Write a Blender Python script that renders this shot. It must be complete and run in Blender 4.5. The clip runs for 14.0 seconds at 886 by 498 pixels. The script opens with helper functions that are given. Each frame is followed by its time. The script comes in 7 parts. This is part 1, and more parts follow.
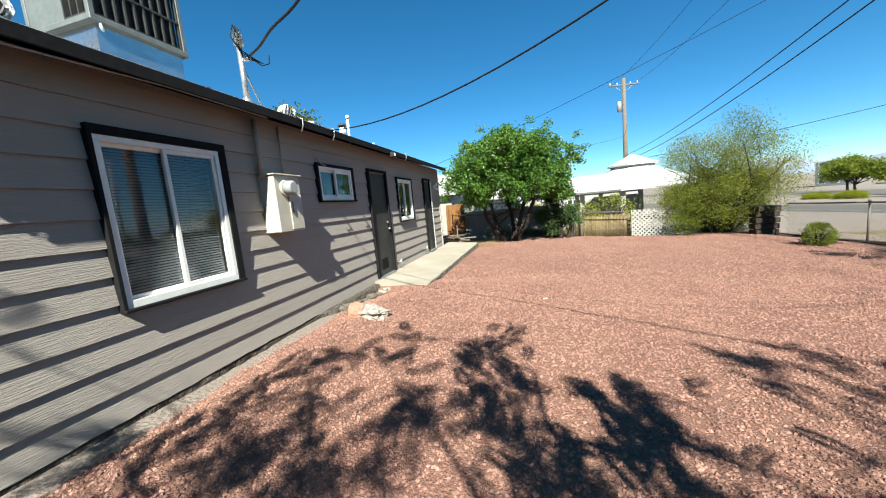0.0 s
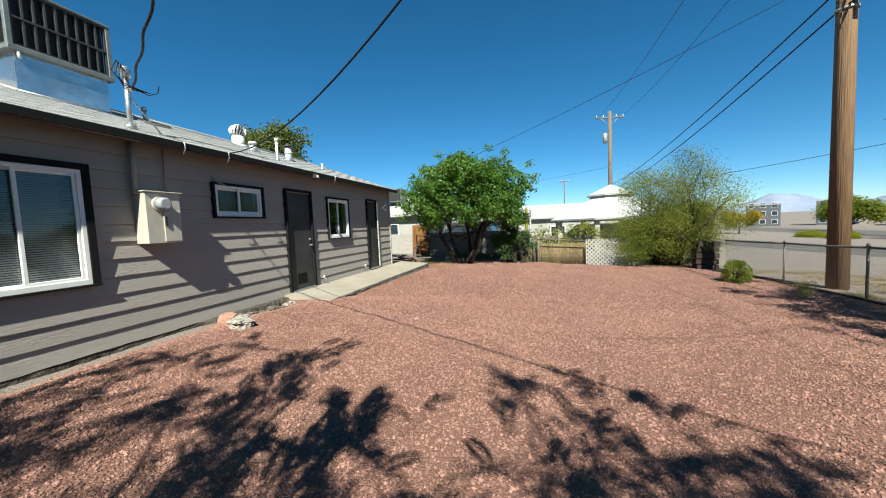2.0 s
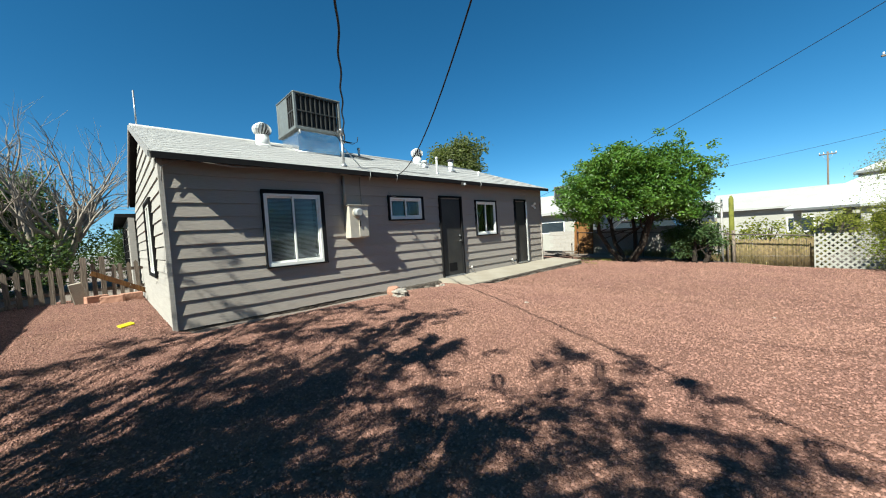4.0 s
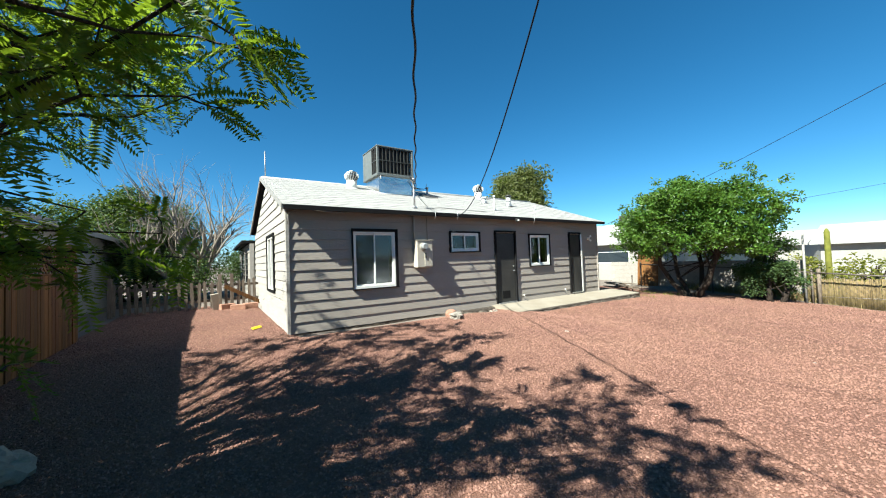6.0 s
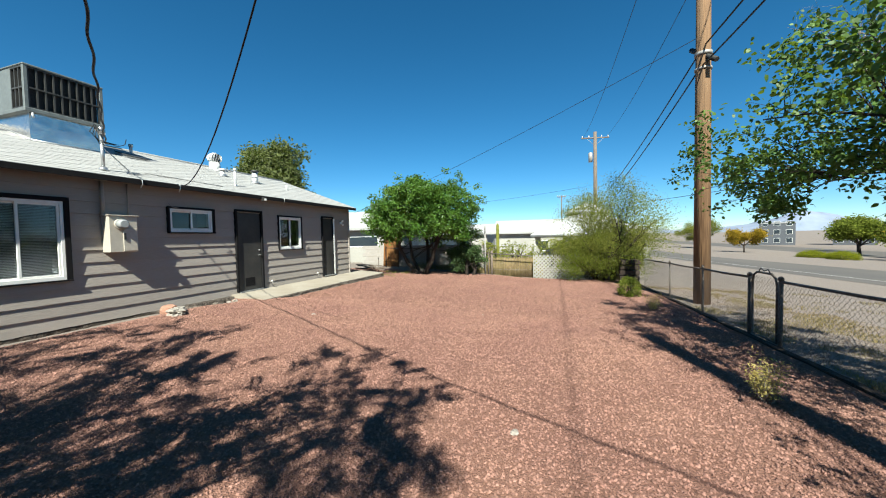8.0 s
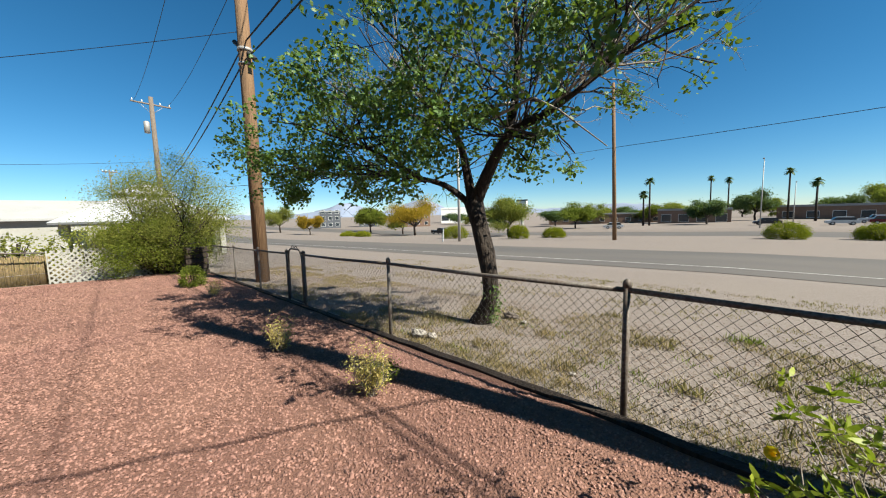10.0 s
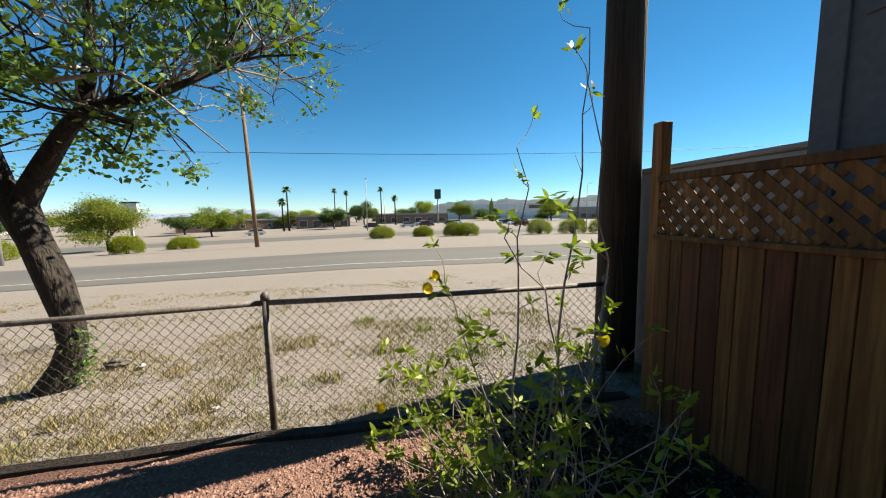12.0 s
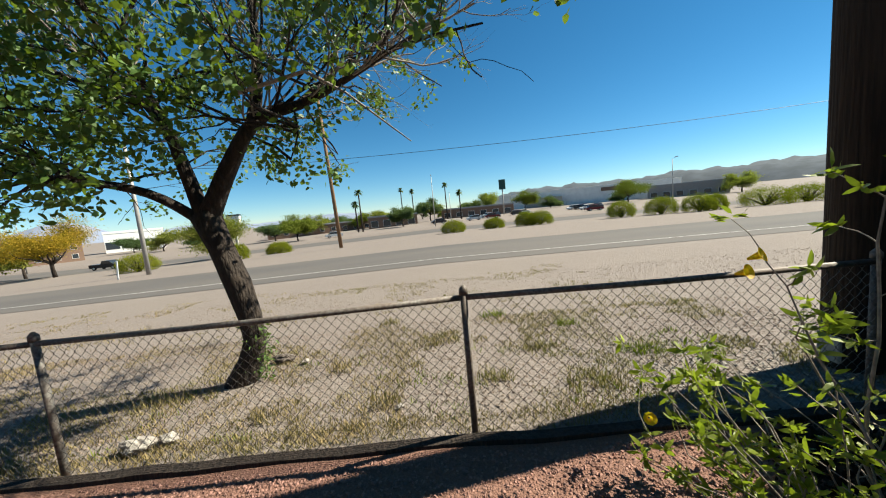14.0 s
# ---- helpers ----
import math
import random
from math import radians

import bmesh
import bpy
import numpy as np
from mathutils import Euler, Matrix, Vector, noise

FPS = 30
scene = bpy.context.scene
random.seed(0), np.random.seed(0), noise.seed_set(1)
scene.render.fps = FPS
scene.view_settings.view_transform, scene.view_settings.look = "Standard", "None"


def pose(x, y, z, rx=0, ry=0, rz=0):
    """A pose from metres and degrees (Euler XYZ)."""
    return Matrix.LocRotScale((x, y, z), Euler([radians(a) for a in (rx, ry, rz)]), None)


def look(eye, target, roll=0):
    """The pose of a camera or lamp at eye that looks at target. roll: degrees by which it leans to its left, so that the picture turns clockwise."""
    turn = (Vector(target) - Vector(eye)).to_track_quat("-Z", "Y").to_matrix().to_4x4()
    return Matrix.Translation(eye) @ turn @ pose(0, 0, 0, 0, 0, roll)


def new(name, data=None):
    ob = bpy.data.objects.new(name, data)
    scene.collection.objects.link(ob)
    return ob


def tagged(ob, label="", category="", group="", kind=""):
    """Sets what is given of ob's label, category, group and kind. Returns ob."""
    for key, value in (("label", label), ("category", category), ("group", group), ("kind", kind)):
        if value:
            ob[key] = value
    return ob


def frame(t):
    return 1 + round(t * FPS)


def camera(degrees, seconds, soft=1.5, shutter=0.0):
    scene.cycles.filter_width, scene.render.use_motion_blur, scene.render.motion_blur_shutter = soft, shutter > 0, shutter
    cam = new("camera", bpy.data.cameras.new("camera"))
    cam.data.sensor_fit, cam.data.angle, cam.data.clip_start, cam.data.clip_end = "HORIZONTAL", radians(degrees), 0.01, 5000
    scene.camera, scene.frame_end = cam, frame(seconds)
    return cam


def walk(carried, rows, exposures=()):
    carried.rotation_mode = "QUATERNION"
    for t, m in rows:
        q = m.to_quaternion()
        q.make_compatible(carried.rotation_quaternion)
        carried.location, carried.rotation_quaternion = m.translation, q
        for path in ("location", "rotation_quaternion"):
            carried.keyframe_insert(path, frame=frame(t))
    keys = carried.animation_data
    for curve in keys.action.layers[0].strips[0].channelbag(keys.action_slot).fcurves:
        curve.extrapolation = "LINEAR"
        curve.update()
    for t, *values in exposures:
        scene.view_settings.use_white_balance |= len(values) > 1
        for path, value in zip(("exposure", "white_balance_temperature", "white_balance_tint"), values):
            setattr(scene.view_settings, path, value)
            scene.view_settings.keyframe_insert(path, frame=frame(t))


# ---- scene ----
cam = camera(104.7, 14.0, soft=1.1)
PATH = [
    (0, (-0.433, -2.988, 1.289), (1.483, -2.47, 1.041), -5.4),
    (0.5, (-0.438, -3.635, 1.255), (1.545, -3.7, 1.003), -5.0),
    (1, (-0.413, -4.177, 1.216), (1.565, -4.347, 0.974), -4.2),
    (1.5, (-0.332, -4.573, 1.195), (1.654, -4.443, 0.997), -3.4),
    (2, (-0.279, -4.922, 1.231), (1.643, -4.389, 1.095), -2.5),
    (2.5, (-0.309, -5.275, 1.185), (1.488, -4.399, 1.126), -2.3),
    (3, (-0.252, -5.64, 1.149), (1.42, -4.543, 1.117), -2.6),
    (3.5, (-0.392, -6.073, 1.102), (1.143, -4.792, 1.062), -3.2),
    (4, (-0.601, -6.407, 1.11), (0.794, -4.976, 1.027), -3.7),
    (4.2, (-0.712, -6.519, 1.112), (0.626, -5.037, 1.005), -3.9),
    (6.3, (-1.206, -7.568, 1.358), (-0.102, -5.902, 1.449), -2.1),
    (6.5, (-1.186, -7.621, 1.371), (-0.044, -5.983, 1.49), -1.9),
    (7, (-1.17, -7.645, 1.379), (0.17, -6.165, 1.494), -1.4),
    (7.5, (-1.118, -7.639, 1.355), (0.547, -6.531, 1.384), -1.2),
    (7.7, (-1.101, -7.636, 1.34), (0.682, -6.729, 1.327), -1.2),
    (9.8, (-1.264, -8.193, 1.255), (0.334, -9.376, 1.039), -1.3),
    (10, (-1.299, -8.241, 1.259), (0.117, -9.639, 1.055), -1.4),
    (10.5, (-1.354, -8.314, 1.263), (-0.572, -10.145, 1.073), -1.5),
    (11, (-1.413, -8.3, 1.266), (-1.201, -10.28, 1.077), -1.6),
    (11.5, (-1.402, -8.312, 1.276), (-1.574, -10.294, 1.078), -1.2),
    (12, (-1.349, -8.32, 1.298), (-1.69, -10.279, 1.088), -0.9),
    (12.5, (-1.204, -8.399, 1.299), (-1.623, -10.342, 1.075), -1.5),
    (13, (-1.015, -8.593, 1.308), (-1.471, -10.527, 1.081), -2.8),
    (13.5, (-0.73, -8.645, 1.293), (-1.082, -10.6, 1.062), -4.2),
    (14, (-0.422, -8.679, 1.269), (-0.386, -10.665, 1.04), -5.3),
]
walk(cam, [(t, look(eye, target, roll)) for t, eye, target, roll in PATH],
     [(0, 1.74, 6350, 0), (0.5, 1.56, 6350, 0), (1.5, 1.34, 6350, 0), (3, 1.36, 6300, -1), (4.2, 1.42, 6300, -1), (6.5, 1.74, 6300, -1), (7.5, 1.56, 6300, -1), (9.8, 1.34, 6550, 4), (12.5, 1.66, 6950, 3), (14, 1.42, 6850, 3)])

# ---------------------------------------------------------------- light
SUN_AZ, SUN_EL = 194.0, 44.0            # where the sun stands, degrees from +x and above the ground
world = bpy.data.worlds.new("world")
scene.world = world
world.use_nodes = True
wn = world.node_tree
sky = wn.nodes.new("ShaderNodeTexSky")
sky.sky_type = "NISHITA"
sky.sun_disc = False
sky.sun_elevation = radians(SUN_EL)
sky.sun_rotation = radians(90.0 - SUN_AZ)
sky.altitude, sky.air_density, sky.dust_density, sky.ozone_density = 1500, 0.9, 0.0, 6.0
bg = wn.nodes["Background"]
bg.inputs[1].default_value = 0.05
tone = wn.nodes.new("ShaderNodeHueSaturation")
tone.inputs["Saturation"].default_value = 1.20
tone.inputs["Hue"].default_value = 0.490
wn.links.new(sky.outputs[0], tone.inputs["Color"])
wn.links.new(tone.outputs[0], bg.inputs[0])
sun_data = bpy.data.lights.new("sun", "SUN")
sun_data.energy, sun_data.angle, sun_data.color = 5.0, radians(0.53), (1.0, 0.955, 0.86)
sun = new("sun", sun_data)
_a, _e = radians(SUN_AZ), radians(SUN_EL)
sun.matrix_world = look((-30, -8, 30), (-30 - math.cos(_a) * math.cos(_e), -8 - math.sin(_a) * math.cos(_e), 30 - math.sin(_e)))

# ---------------------------------------------------------------- materials


def material(name, a, b=None, rough=0.8, metal=0.0, fine=60.0, coarse=3.0, bump=0.3, stretch=(1, 1, 1), spec=0.3, per=0.0, stain=None, stain_amount=0.3, distance=0.004, through_light=0.0, island=0.0):
    """Two tones by fine grain, a third by coarse stains, relief from the grain; per: change from object to object."""
    m = bpy.data.materials.new(name)
    m.use_nodes = True
    nt = m.node_tree
    N, L = nt.nodes, nt.links
    p = N["Principled BSDF"]
    p.inputs["Roughness"].default_value, p.inputs["Metallic"].default_value = rough, metal
    p.inputs["Specular IOR Level"].default_value = spec
    b = b or tuple(0.72 * c for c in a)
    geo = N.new("ShaderNodeNewGeometry")
    mp = N.new("ShaderNodeMapping")
    mp.inputs["Scale"].default_value = stretch
    L.new(geo.outputs["Position"], mp.inputs["Vector"])

    def grain(scale, detail):
        n = N.new("ShaderNodeTexNoise")
        n.inputs["Scale"].default_value, n.inputs["Detail"].default_value = scale, detail
        L.new(mp.outputs[0], n.inputs["Vector"])
        r = N.new("ShaderNodeValToRGB")
        r.color_ramp.elements[0].position, r.color_ramp.elements[1].position = 0.36, 0.66
        L.new(n.outputs["Fac"], r.inputs["Fac"])
        return r.outputs["Color"]

    def mix(f, c1, c2):
        x = N.new("ShaderNodeMix")
        x.data_type = "RGBA"
        for socket, v in ((x.inputs[0], f), (x.inputs[6], c1), (x.inputs[7], c2)):
            if isinstance(v, (tuple, list)):
                socket.default_value = (*v, 1)
            elif isinstance(v, float):
                socket.default_value = v
            else:
                L.new(v, socket)
        return x.outputs[2]

    g1, g2 = grain(fine, 4), grain(coarse, 6)
    col = mix(g1, tuple(b), tuple(a))
    k = N.new("ShaderNodeMath")
    k.operation = "MULTIPLY"
    k.inputs[1].default_value = stain_amount
    L.new(g2, k.inputs[0])
    col = mix(k.outputs[0], col, tuple(stain) if stain else tuple(0.6 * c for c in a))
    if per or island:
        src = N.new("ShaderNodeObjectInfo").outputs["Random"] if per else geo.outputs["Random Per Island"]
        amount = per or island
        mr = N.new("ShaderNodeMapRange")
        mr.inputs["To Min"].default_value, mr.inputs["To Max"].default_value = 1 - amount, 1 + amount
        L.new(src, mr.inputs["Value"])
        hs = N.new("ShaderNodeHueSaturation")
        L.new(mr.outputs[0], hs.inputs["Value"])
        L.new(col, hs.inputs["Color"])
        col = hs.outputs[0]
    L.new(col, p.inputs["Base Color"])
    if bump:
        bp = N.new("ShaderNodeBump")
        bp.inputs["Strength"].default_value, bp.inputs["Distance"].default_value = bump, distance
        L.new(g1, bp.inputs["Height"])
        L.new(bp.outputs[0], p.inputs["Normal"])
    if through_light:
        tr = N.new("ShaderNodeBsdfTranslucent")
        L.new(mix(0.5, col, (0.35, 0.5, 0.03)), tr.inputs["Color"])
        ms = N.new("ShaderNodeMixShader")
        ms.inputs[0].default_value = through_light
        L.new(p.outputs[0], ms.inputs[1])
        L.new(tr.outputs[0], ms.inputs[2])
        L.new(ms.outputs[0], N["Material Output"].inputs["Surface"])
    return m


def glass(name, tint, rough=0.02):
    m = bpy.data.materials.new(name)
    m.use_nodes = True
    p = m.node_tree.nodes["Principled BSDF"]
    p.inputs["Base Color"].default_value = (*tint, 1)
    p.inputs["Transmission Weight"].default_value = 1.0
    p.inputs["Roughness"].default_value = rough
    p.inputs["IOR"].default_value = 1.45
    return m


M = {}
M["sand"] = material("sand", (0.205, 0.170, 0.150), (0.150, 0.122, 0.106), 0.95, fine=25, coarse=0.35, bump=0.6, distance=0.02, stain=(0.180, 0.150, 0.128), stain_amount=0.5)
# base darker than the chips: shade of the gaps put into its colour
M["gravel"] = material("gravel", (0.224, 0.116, 0.087), (0.151, 0.072, 0.054), 0.9, fine=75, coarse=0.8, bump=0.9, distance=0.012, stain=(0.236, 0.124, 0.087), stain_amount=0.5)
M["stone_chip"] = material("stone_chip", (0.249, 0.136, 0.110), (0.184, 0.092, 0.073), 0.88, fine=90, coarse=0.8, bump=0.3, island=0.38, stain=(0.275, 0.154, 0.116), stain_amount=0.5)
M["asphalt"] = material("asphalt", (0.090, 0.080, 0.075), (0.070, 0.063, 0.059), 0.92, fine=30, coarse=0.25, bump=0.3, stretch=(0.3, 1, 1), stain=(0.111, 0.096, 0.085), stain_amount=0.7)
M["road_paint"] = material("road_paint", (0.504, 0.490, 0.462), (0.315, 0.301, 0.280), 0.8, fine=6, coarse=0.8)
M["concrete"] = material("concrete", (0.312, 0.280, 0.232), (0.264, 0.232, 0.192), 0.9, fine=40, coarse=1.6, bump=0.3, stain=(0.208, 0.172, 0.132), stain_amount=0.6)
M["rough_concrete"] = material("rough_concrete", (0.192, 0.164, 0.136), (0.096, 0.080, 0.068), 0.95, fine=35, coarse=6, bump=1.0, distance=0.015, stain=(0.080, 0.064, 0.052), stain_amount=0.6)
M["footing_dark"] = material("footing_dark", (0.080, 0.064, 0.053), (0.036, 0.028, 0.024), 0.95, fine=35, coarse=6, bump=1.0, distance=0.015, stain=(0.136, 0.112, 0.092), stain_amount=0.5)
M["leaf_litter"] = material("leaf_litter", (0.06, 0.042, 0.028), (0.03, 0.02, 0.014), 0.9, fine=8, coarse=2, bump=0.0, island=0.5, spec=0.1)
M["bright_wall"] = material("bright_wall", (0.76, 0.75, 0.72), (0.70, 0.69, 0.66), 0.8, fine=4, coarse=0.5)
M["olive_bush"] = material("olive_bush", (0.194, 0.203, 0.014), (0.115, 0.125, 0.012), 0.9, spec=0.05, fine=4, coarse=1, bump=0.0, island=0.3, through_light=0.2)
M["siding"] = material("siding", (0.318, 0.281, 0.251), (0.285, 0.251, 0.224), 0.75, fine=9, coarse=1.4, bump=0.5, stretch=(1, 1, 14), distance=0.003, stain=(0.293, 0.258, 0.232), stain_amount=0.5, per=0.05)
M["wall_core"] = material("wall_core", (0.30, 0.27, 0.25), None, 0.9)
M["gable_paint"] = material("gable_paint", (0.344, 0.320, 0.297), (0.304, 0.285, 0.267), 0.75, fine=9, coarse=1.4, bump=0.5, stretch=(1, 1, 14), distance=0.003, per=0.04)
M["black_trim"] = material("black_trim", (0.014, 0.013, 0.014), (0.009, 0.009, 0.010), 0.85, spec=0.1, fine=20, coarse=3, bump=0.2)
M["door_paint"] = material("door_paint", (0.035, 0.035, 0.034), (0.028, 0.028, 0.028), 0.5, fine=15, coarse=2, bump=0.15, stain=(0.06, 0.056, 0.05), stain_amount=0.5)
M["white_frame"] = material("white_frame", (0.78, 0.77, 0.74), (0.72, 0.71, 0.68), 0.45, fine=20, coarse=4, bump=0.05, stain=(0.62, 0.60, 0.56), stain_amount=0.35)
M["blind"] = material("blind", (0.288, 0.296, 0.304), (0.240, 0.248, 0.256), 0.6, fine=10, coarse=3, bump=0.0)
M["dark_room"] = material("dark_room", (0.05, 0.05, 0.055), None, 0.9)
M["roofing"] = material("roofing", (0.372, 0.365, 0.357), (0.283, 0.275, 0.268), 0.95, fine=55, coarse=1.1, bump=0.7, distance=0.006, stain=(0.283, 0.272, 0.264), stain_amount=0.5)
M["pale_roof"] = material("pale_roof", (0.336, 0.328, 0.320), (0.272, 0.268, 0.264), 0.9, fine=20, coarse=1.1, bump=0.4, stain=(0.256, 0.248, 0.240), stain_amount=0.5)
M["galvanised"] = material("galvanised", (0.496, 0.496, 0.496), (0.400, 0.400, 0.408), 0.38, 0.8, fine=12, coarse=2.5, bump=0.08, stain=(0.360, 0.360, 0.360))
M["duct_metal"] = material("duct_metal", (0.78, 0.78, 0.77), (0.66, 0.66, 0.65), 0.26, 0.95, fine=2.2, coarse=1.2, bump=0.35, distance=0.03, stain=(0.6, 0.58, 0.54), stain_amount=0.4)
M["cooler_paint"] = material("cooler_paint", (0.160, 0.172, 0.168), (0.132, 0.142, 0.139), 0.5, 0.2, fine=14, coarse=2.5, bump=0.08)
M["louver"] = material("louver", (0.030, 0.029, 0.028), (0.018, 0.018, 0.018), 0.7, fine=30, coarse=4)
M["white_metal"] = material("white_metal", (0.60, 0.60, 0.59), (0.52, 0.52, 0.51), 0.45, 0.1, fine=20, coarse=5, bump=0.05)
M["beige_metal"] = material("beige_metal", (0.464, 0.424, 0.360), (0.424, 0.384, 0.328), 0.55, 0.1, fine=18, coarse=4, bump=0.1, stain=(0.336, 0.296, 0.248))
M["grey_pipe"] = material("grey_pipe", (0.36, 0.34, 0.32), None, 0.55, 0.3, fine=25, coarse=5)
M["cable"] = material("cable", (0.012, 0.012, 0.014), None, 0.6, bump=0.0)
M["pole_wood"] = material("pole_wood", (0.240, 0.136, 0.068), (0.136, 0.072, 0.036), 0.9, fine=14, coarse=1.2, bump=0.8, stretch=(3, 3, 0.12), distance=0.01, stain=(0.160, 0.104, 0.064), stain_amount=0.6)
M["creosote_wood"] = material("creosote_wood", (0.045, 0.031, 0.023), (0.02, 0.015, 0.012), 0.9, fine=14, coarse=1.2, bump=0.8, stretch=(3, 3, 0.12), distance=0.01)
M["fence_metal"] = material("fence_metal", (0.17, 0.155, 0.14), (0.085, 0.072, 0.064), 0.6, 0.25, fine=50, coarse=7, bump=0.3, stain=(0.10, 0.06, 0.04), stain_amount=0.5)
M["wire_metal"] = material("wire_metal", (0.17, 0.16, 0.15), (0.10, 0.085, 0.075), 0.5, 0.6, fine=60, coarse=5, bump=0.0)
M["fence_wood"] = material("fence_wood", (0.195, 0.092, 0.026), (0.100, 0.042, 0.011), 0.8, fine=7, coarse=1.3, bump=0.5, stretch=(6, 6, 0.35), stain=(0.064, 0.022, 0.006), stain_amount=0.7, per=0.5)
M["fence_heartwood"] = material("fence_heartwood", (0.088, 0.030, 0.010), (0.046, 0.015, 0.006), 0.8, fine=7, coarse=1.3, bump=0.5, stretch=(6, 6, 0.35), stain=(0.120, 0.052, 0.016), stain_amount=0.5, per=0.4)
M["old_wood"] = material("old_wood", (0.192, 0.152, 0.120), (0.104, 0.080, 0.064), 0.9, fine=9, coarse=1.5, bump=0.7, stretch=(5, 5, 0.5), per=0.2)
M["bark"] = material("bark", (0.042, 0.030, 0.023), (0.017, 0.012, 0.010), 0.95, fine=22, coarse=4, bump=1.0, stretch=(1, 1, 0.35), distance=0.02, stain=(0.060, 0.048, 0.039))
M["pale_twig"] = material("pale_twig", (0.288, 0.248, 0.208), (0.176, 0.144, 0.120), 0.9, fine=30, coarse=5, bump=0.4)
M["white_wall"] = material("white_wall", (0.320, 0.308, 0.280), (0.288, 0.276, 0.248), 0.85, fine=10, coarse=0.8, bump=0.15)
M["grey_wall"] = material("grey_wall", (0.288, 0.288, 0.288), (0.256, 0.256, 0.256), 0.85, fine=10, coarse=0.8, bump=0.15)
M["shed_blue"] = material("shed_blue", (0.105, 0.11, 0.125), (0.085, 0.09, 0.105), 0.8, fine=20, coarse=1.2, bump=0.2)
M["block_wall"] = material("block_wall", (0.320, 0.296, 0.272), (0.264, 0.240, 0.224), 0.9, fine=18, coarse=1.2, bump=0.4)
M["dark_wall"] = material("dark_wall", (0.10, 0.105, 0.12), (0.07, 0.075, 0.085), 0.8, fine=4, coarse=0.5)
M["brown_wall"] = material("brown_wall", (0.22, 0.14, 0.10), (0.16, 0.10, 0.07), 0.85, fine=4, coarse=0.5)
M["window_dark"] = material("window_dark", (0.03, 0.04, 0.05), None, 0.12, spec=0.6, bump=0.0)
# distance haze is painted into these colours: bluish, and paler for the far ridge
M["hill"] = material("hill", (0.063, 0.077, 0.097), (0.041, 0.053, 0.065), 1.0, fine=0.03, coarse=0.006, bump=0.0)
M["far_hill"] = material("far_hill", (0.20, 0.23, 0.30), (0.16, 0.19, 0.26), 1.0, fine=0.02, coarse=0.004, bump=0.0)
M["leaf"] = material("leaf", (0.075, 0.135, 0.028), (0.04, 0.08, 0.018), 0.5, fine=6, coarse=1.2, bump=0.0, island=0.35, stain=(0.11, 0.16, 0.03), through_light=0.25)
M["leaf_citrus"] = material("leaf_citrus", (0.064, 0.136, 0.018), (0.032, 0.077, 0.012), 0.42, fine=5, coarse=0.9, bump=0.0, island=0.35, stain=(0.120, 0.185, 0.027), through_light=0.25)
M["leaf_yellow"] = material("leaf_yellow", (0.185, 0.19, 0.04), (0.10, 0.11, 0.025), 0.8, spec=0.1, fine=5, coarse=0.9, bump=0.0, island=0.35, stain=(0.26, 0.22, 0.06), through_light=0.35)
M["leaf_lime"] = material("leaf_lime", (0.200, 0.222, 0.018), (0.112, 0.140, 0.013), 0.5, fine=5, coarse=2, bump=0.0, island=0.35, stain=(0.158, 0.194, 0.018), through_light=0.33)
M["leaf_feather"] = material("leaf_feather", (0.103, 0.147, 0.013), (0.054, 0.088, 0.010), 0.5, fine=5, coarse=2, bump=0.0, island=0.35, stain=(0.162, 0.186, 0.016), through_light=0.5)
M["sand_chip"] = material("sand_chip", (0.251, 0.196, 0.160), (0.160, 0.118, 0.092), 0.92, fine=60, coarse=0.8, bump=0.3, island=0.25)
M["leaf_dark"] = material("leaf_dark", (0.055, 0.095, 0.03), (0.03, 0.055, 0.018), 0.6, fine=3, coarse=0.5, bump=0.0, island=0.3, through_light=0.2)
M["leaf_pine"] = material("leaf_pine", (0.10, 0.115, 0.035), (0.06, 0.07, 0.022), 0.6, fine=3, coarse=0.5, bump=0.0, island=0.3, through_light=0.2)
M["leaf_gold"] = material("leaf_gold", (0.34, 0.20, 0.02), (0.24, 0.16, 0.02), 0.85, spec=0.1, fine=2, coarse=0.4, bump=0.0, island=0.3, through_light=0.3)
M["leaf_bush"] = material("leaf_bush", (0.15, 0.17, 0.025), (0.085, 0.105, 0.016), 0.85, spec=0.1, fine=4, coarse=1, bump=0.0, island=0.35, through_light=0.2)
M["straw"] = material("straw", (0.257, 0.182, 0.095), (0.166, 0.115, 0.059), 0.8, fine=8, coarse=0.7, bump=0.0, island=0.35, stain=(0.151, 0.135, 0.052), stain_amount=0.5, through_light=0.15)
M["dry_shrub"] = material("dry_shrub", (0.62, 0.50, 0.18), (0.45, 0.34, 0.11), 0.7, fine=8, coarse=2, bump=0.0, island=0.3, through_light=0.35)
M["petal"] = material("petal", (0.85, 0.55, 0.01), (0.80, 0.42, 0.01), 0.5, fine=20, coarse=8, bump=0.0, through_light=0.3)
M["pale_rock"] = material("pale_rock", (0.368, 0.336, 0.296), (0.224, 0.192, 0.168), 0.9, fine=18, coarse=5, bump=0.8, distance=0.015)
M["pink_rock"] = material("pink_rock", (0.400, 0.216, 0.152), (0.320, 0.168, 0.120), 0.9, fine=18, coarse=5, bump=0.6, distance=0.012)
M["dark_rock"] = material("dark_rock", (0.16, 0.13, 0.11), (0.08, 0.065, 0.055), 0.9, fine=18, coarse=5, bump=0.8, distance=0.015)
M["yellow_plastic"] = material("yellow_plastic", (0.75, 0.62, 0.02), None, 0.5, fine=20, coarse=8)
M["car_silver"] = material("car_silver", (0.55, 0.56, 0.58), None, 0.3, 0.5, bump=0.0)
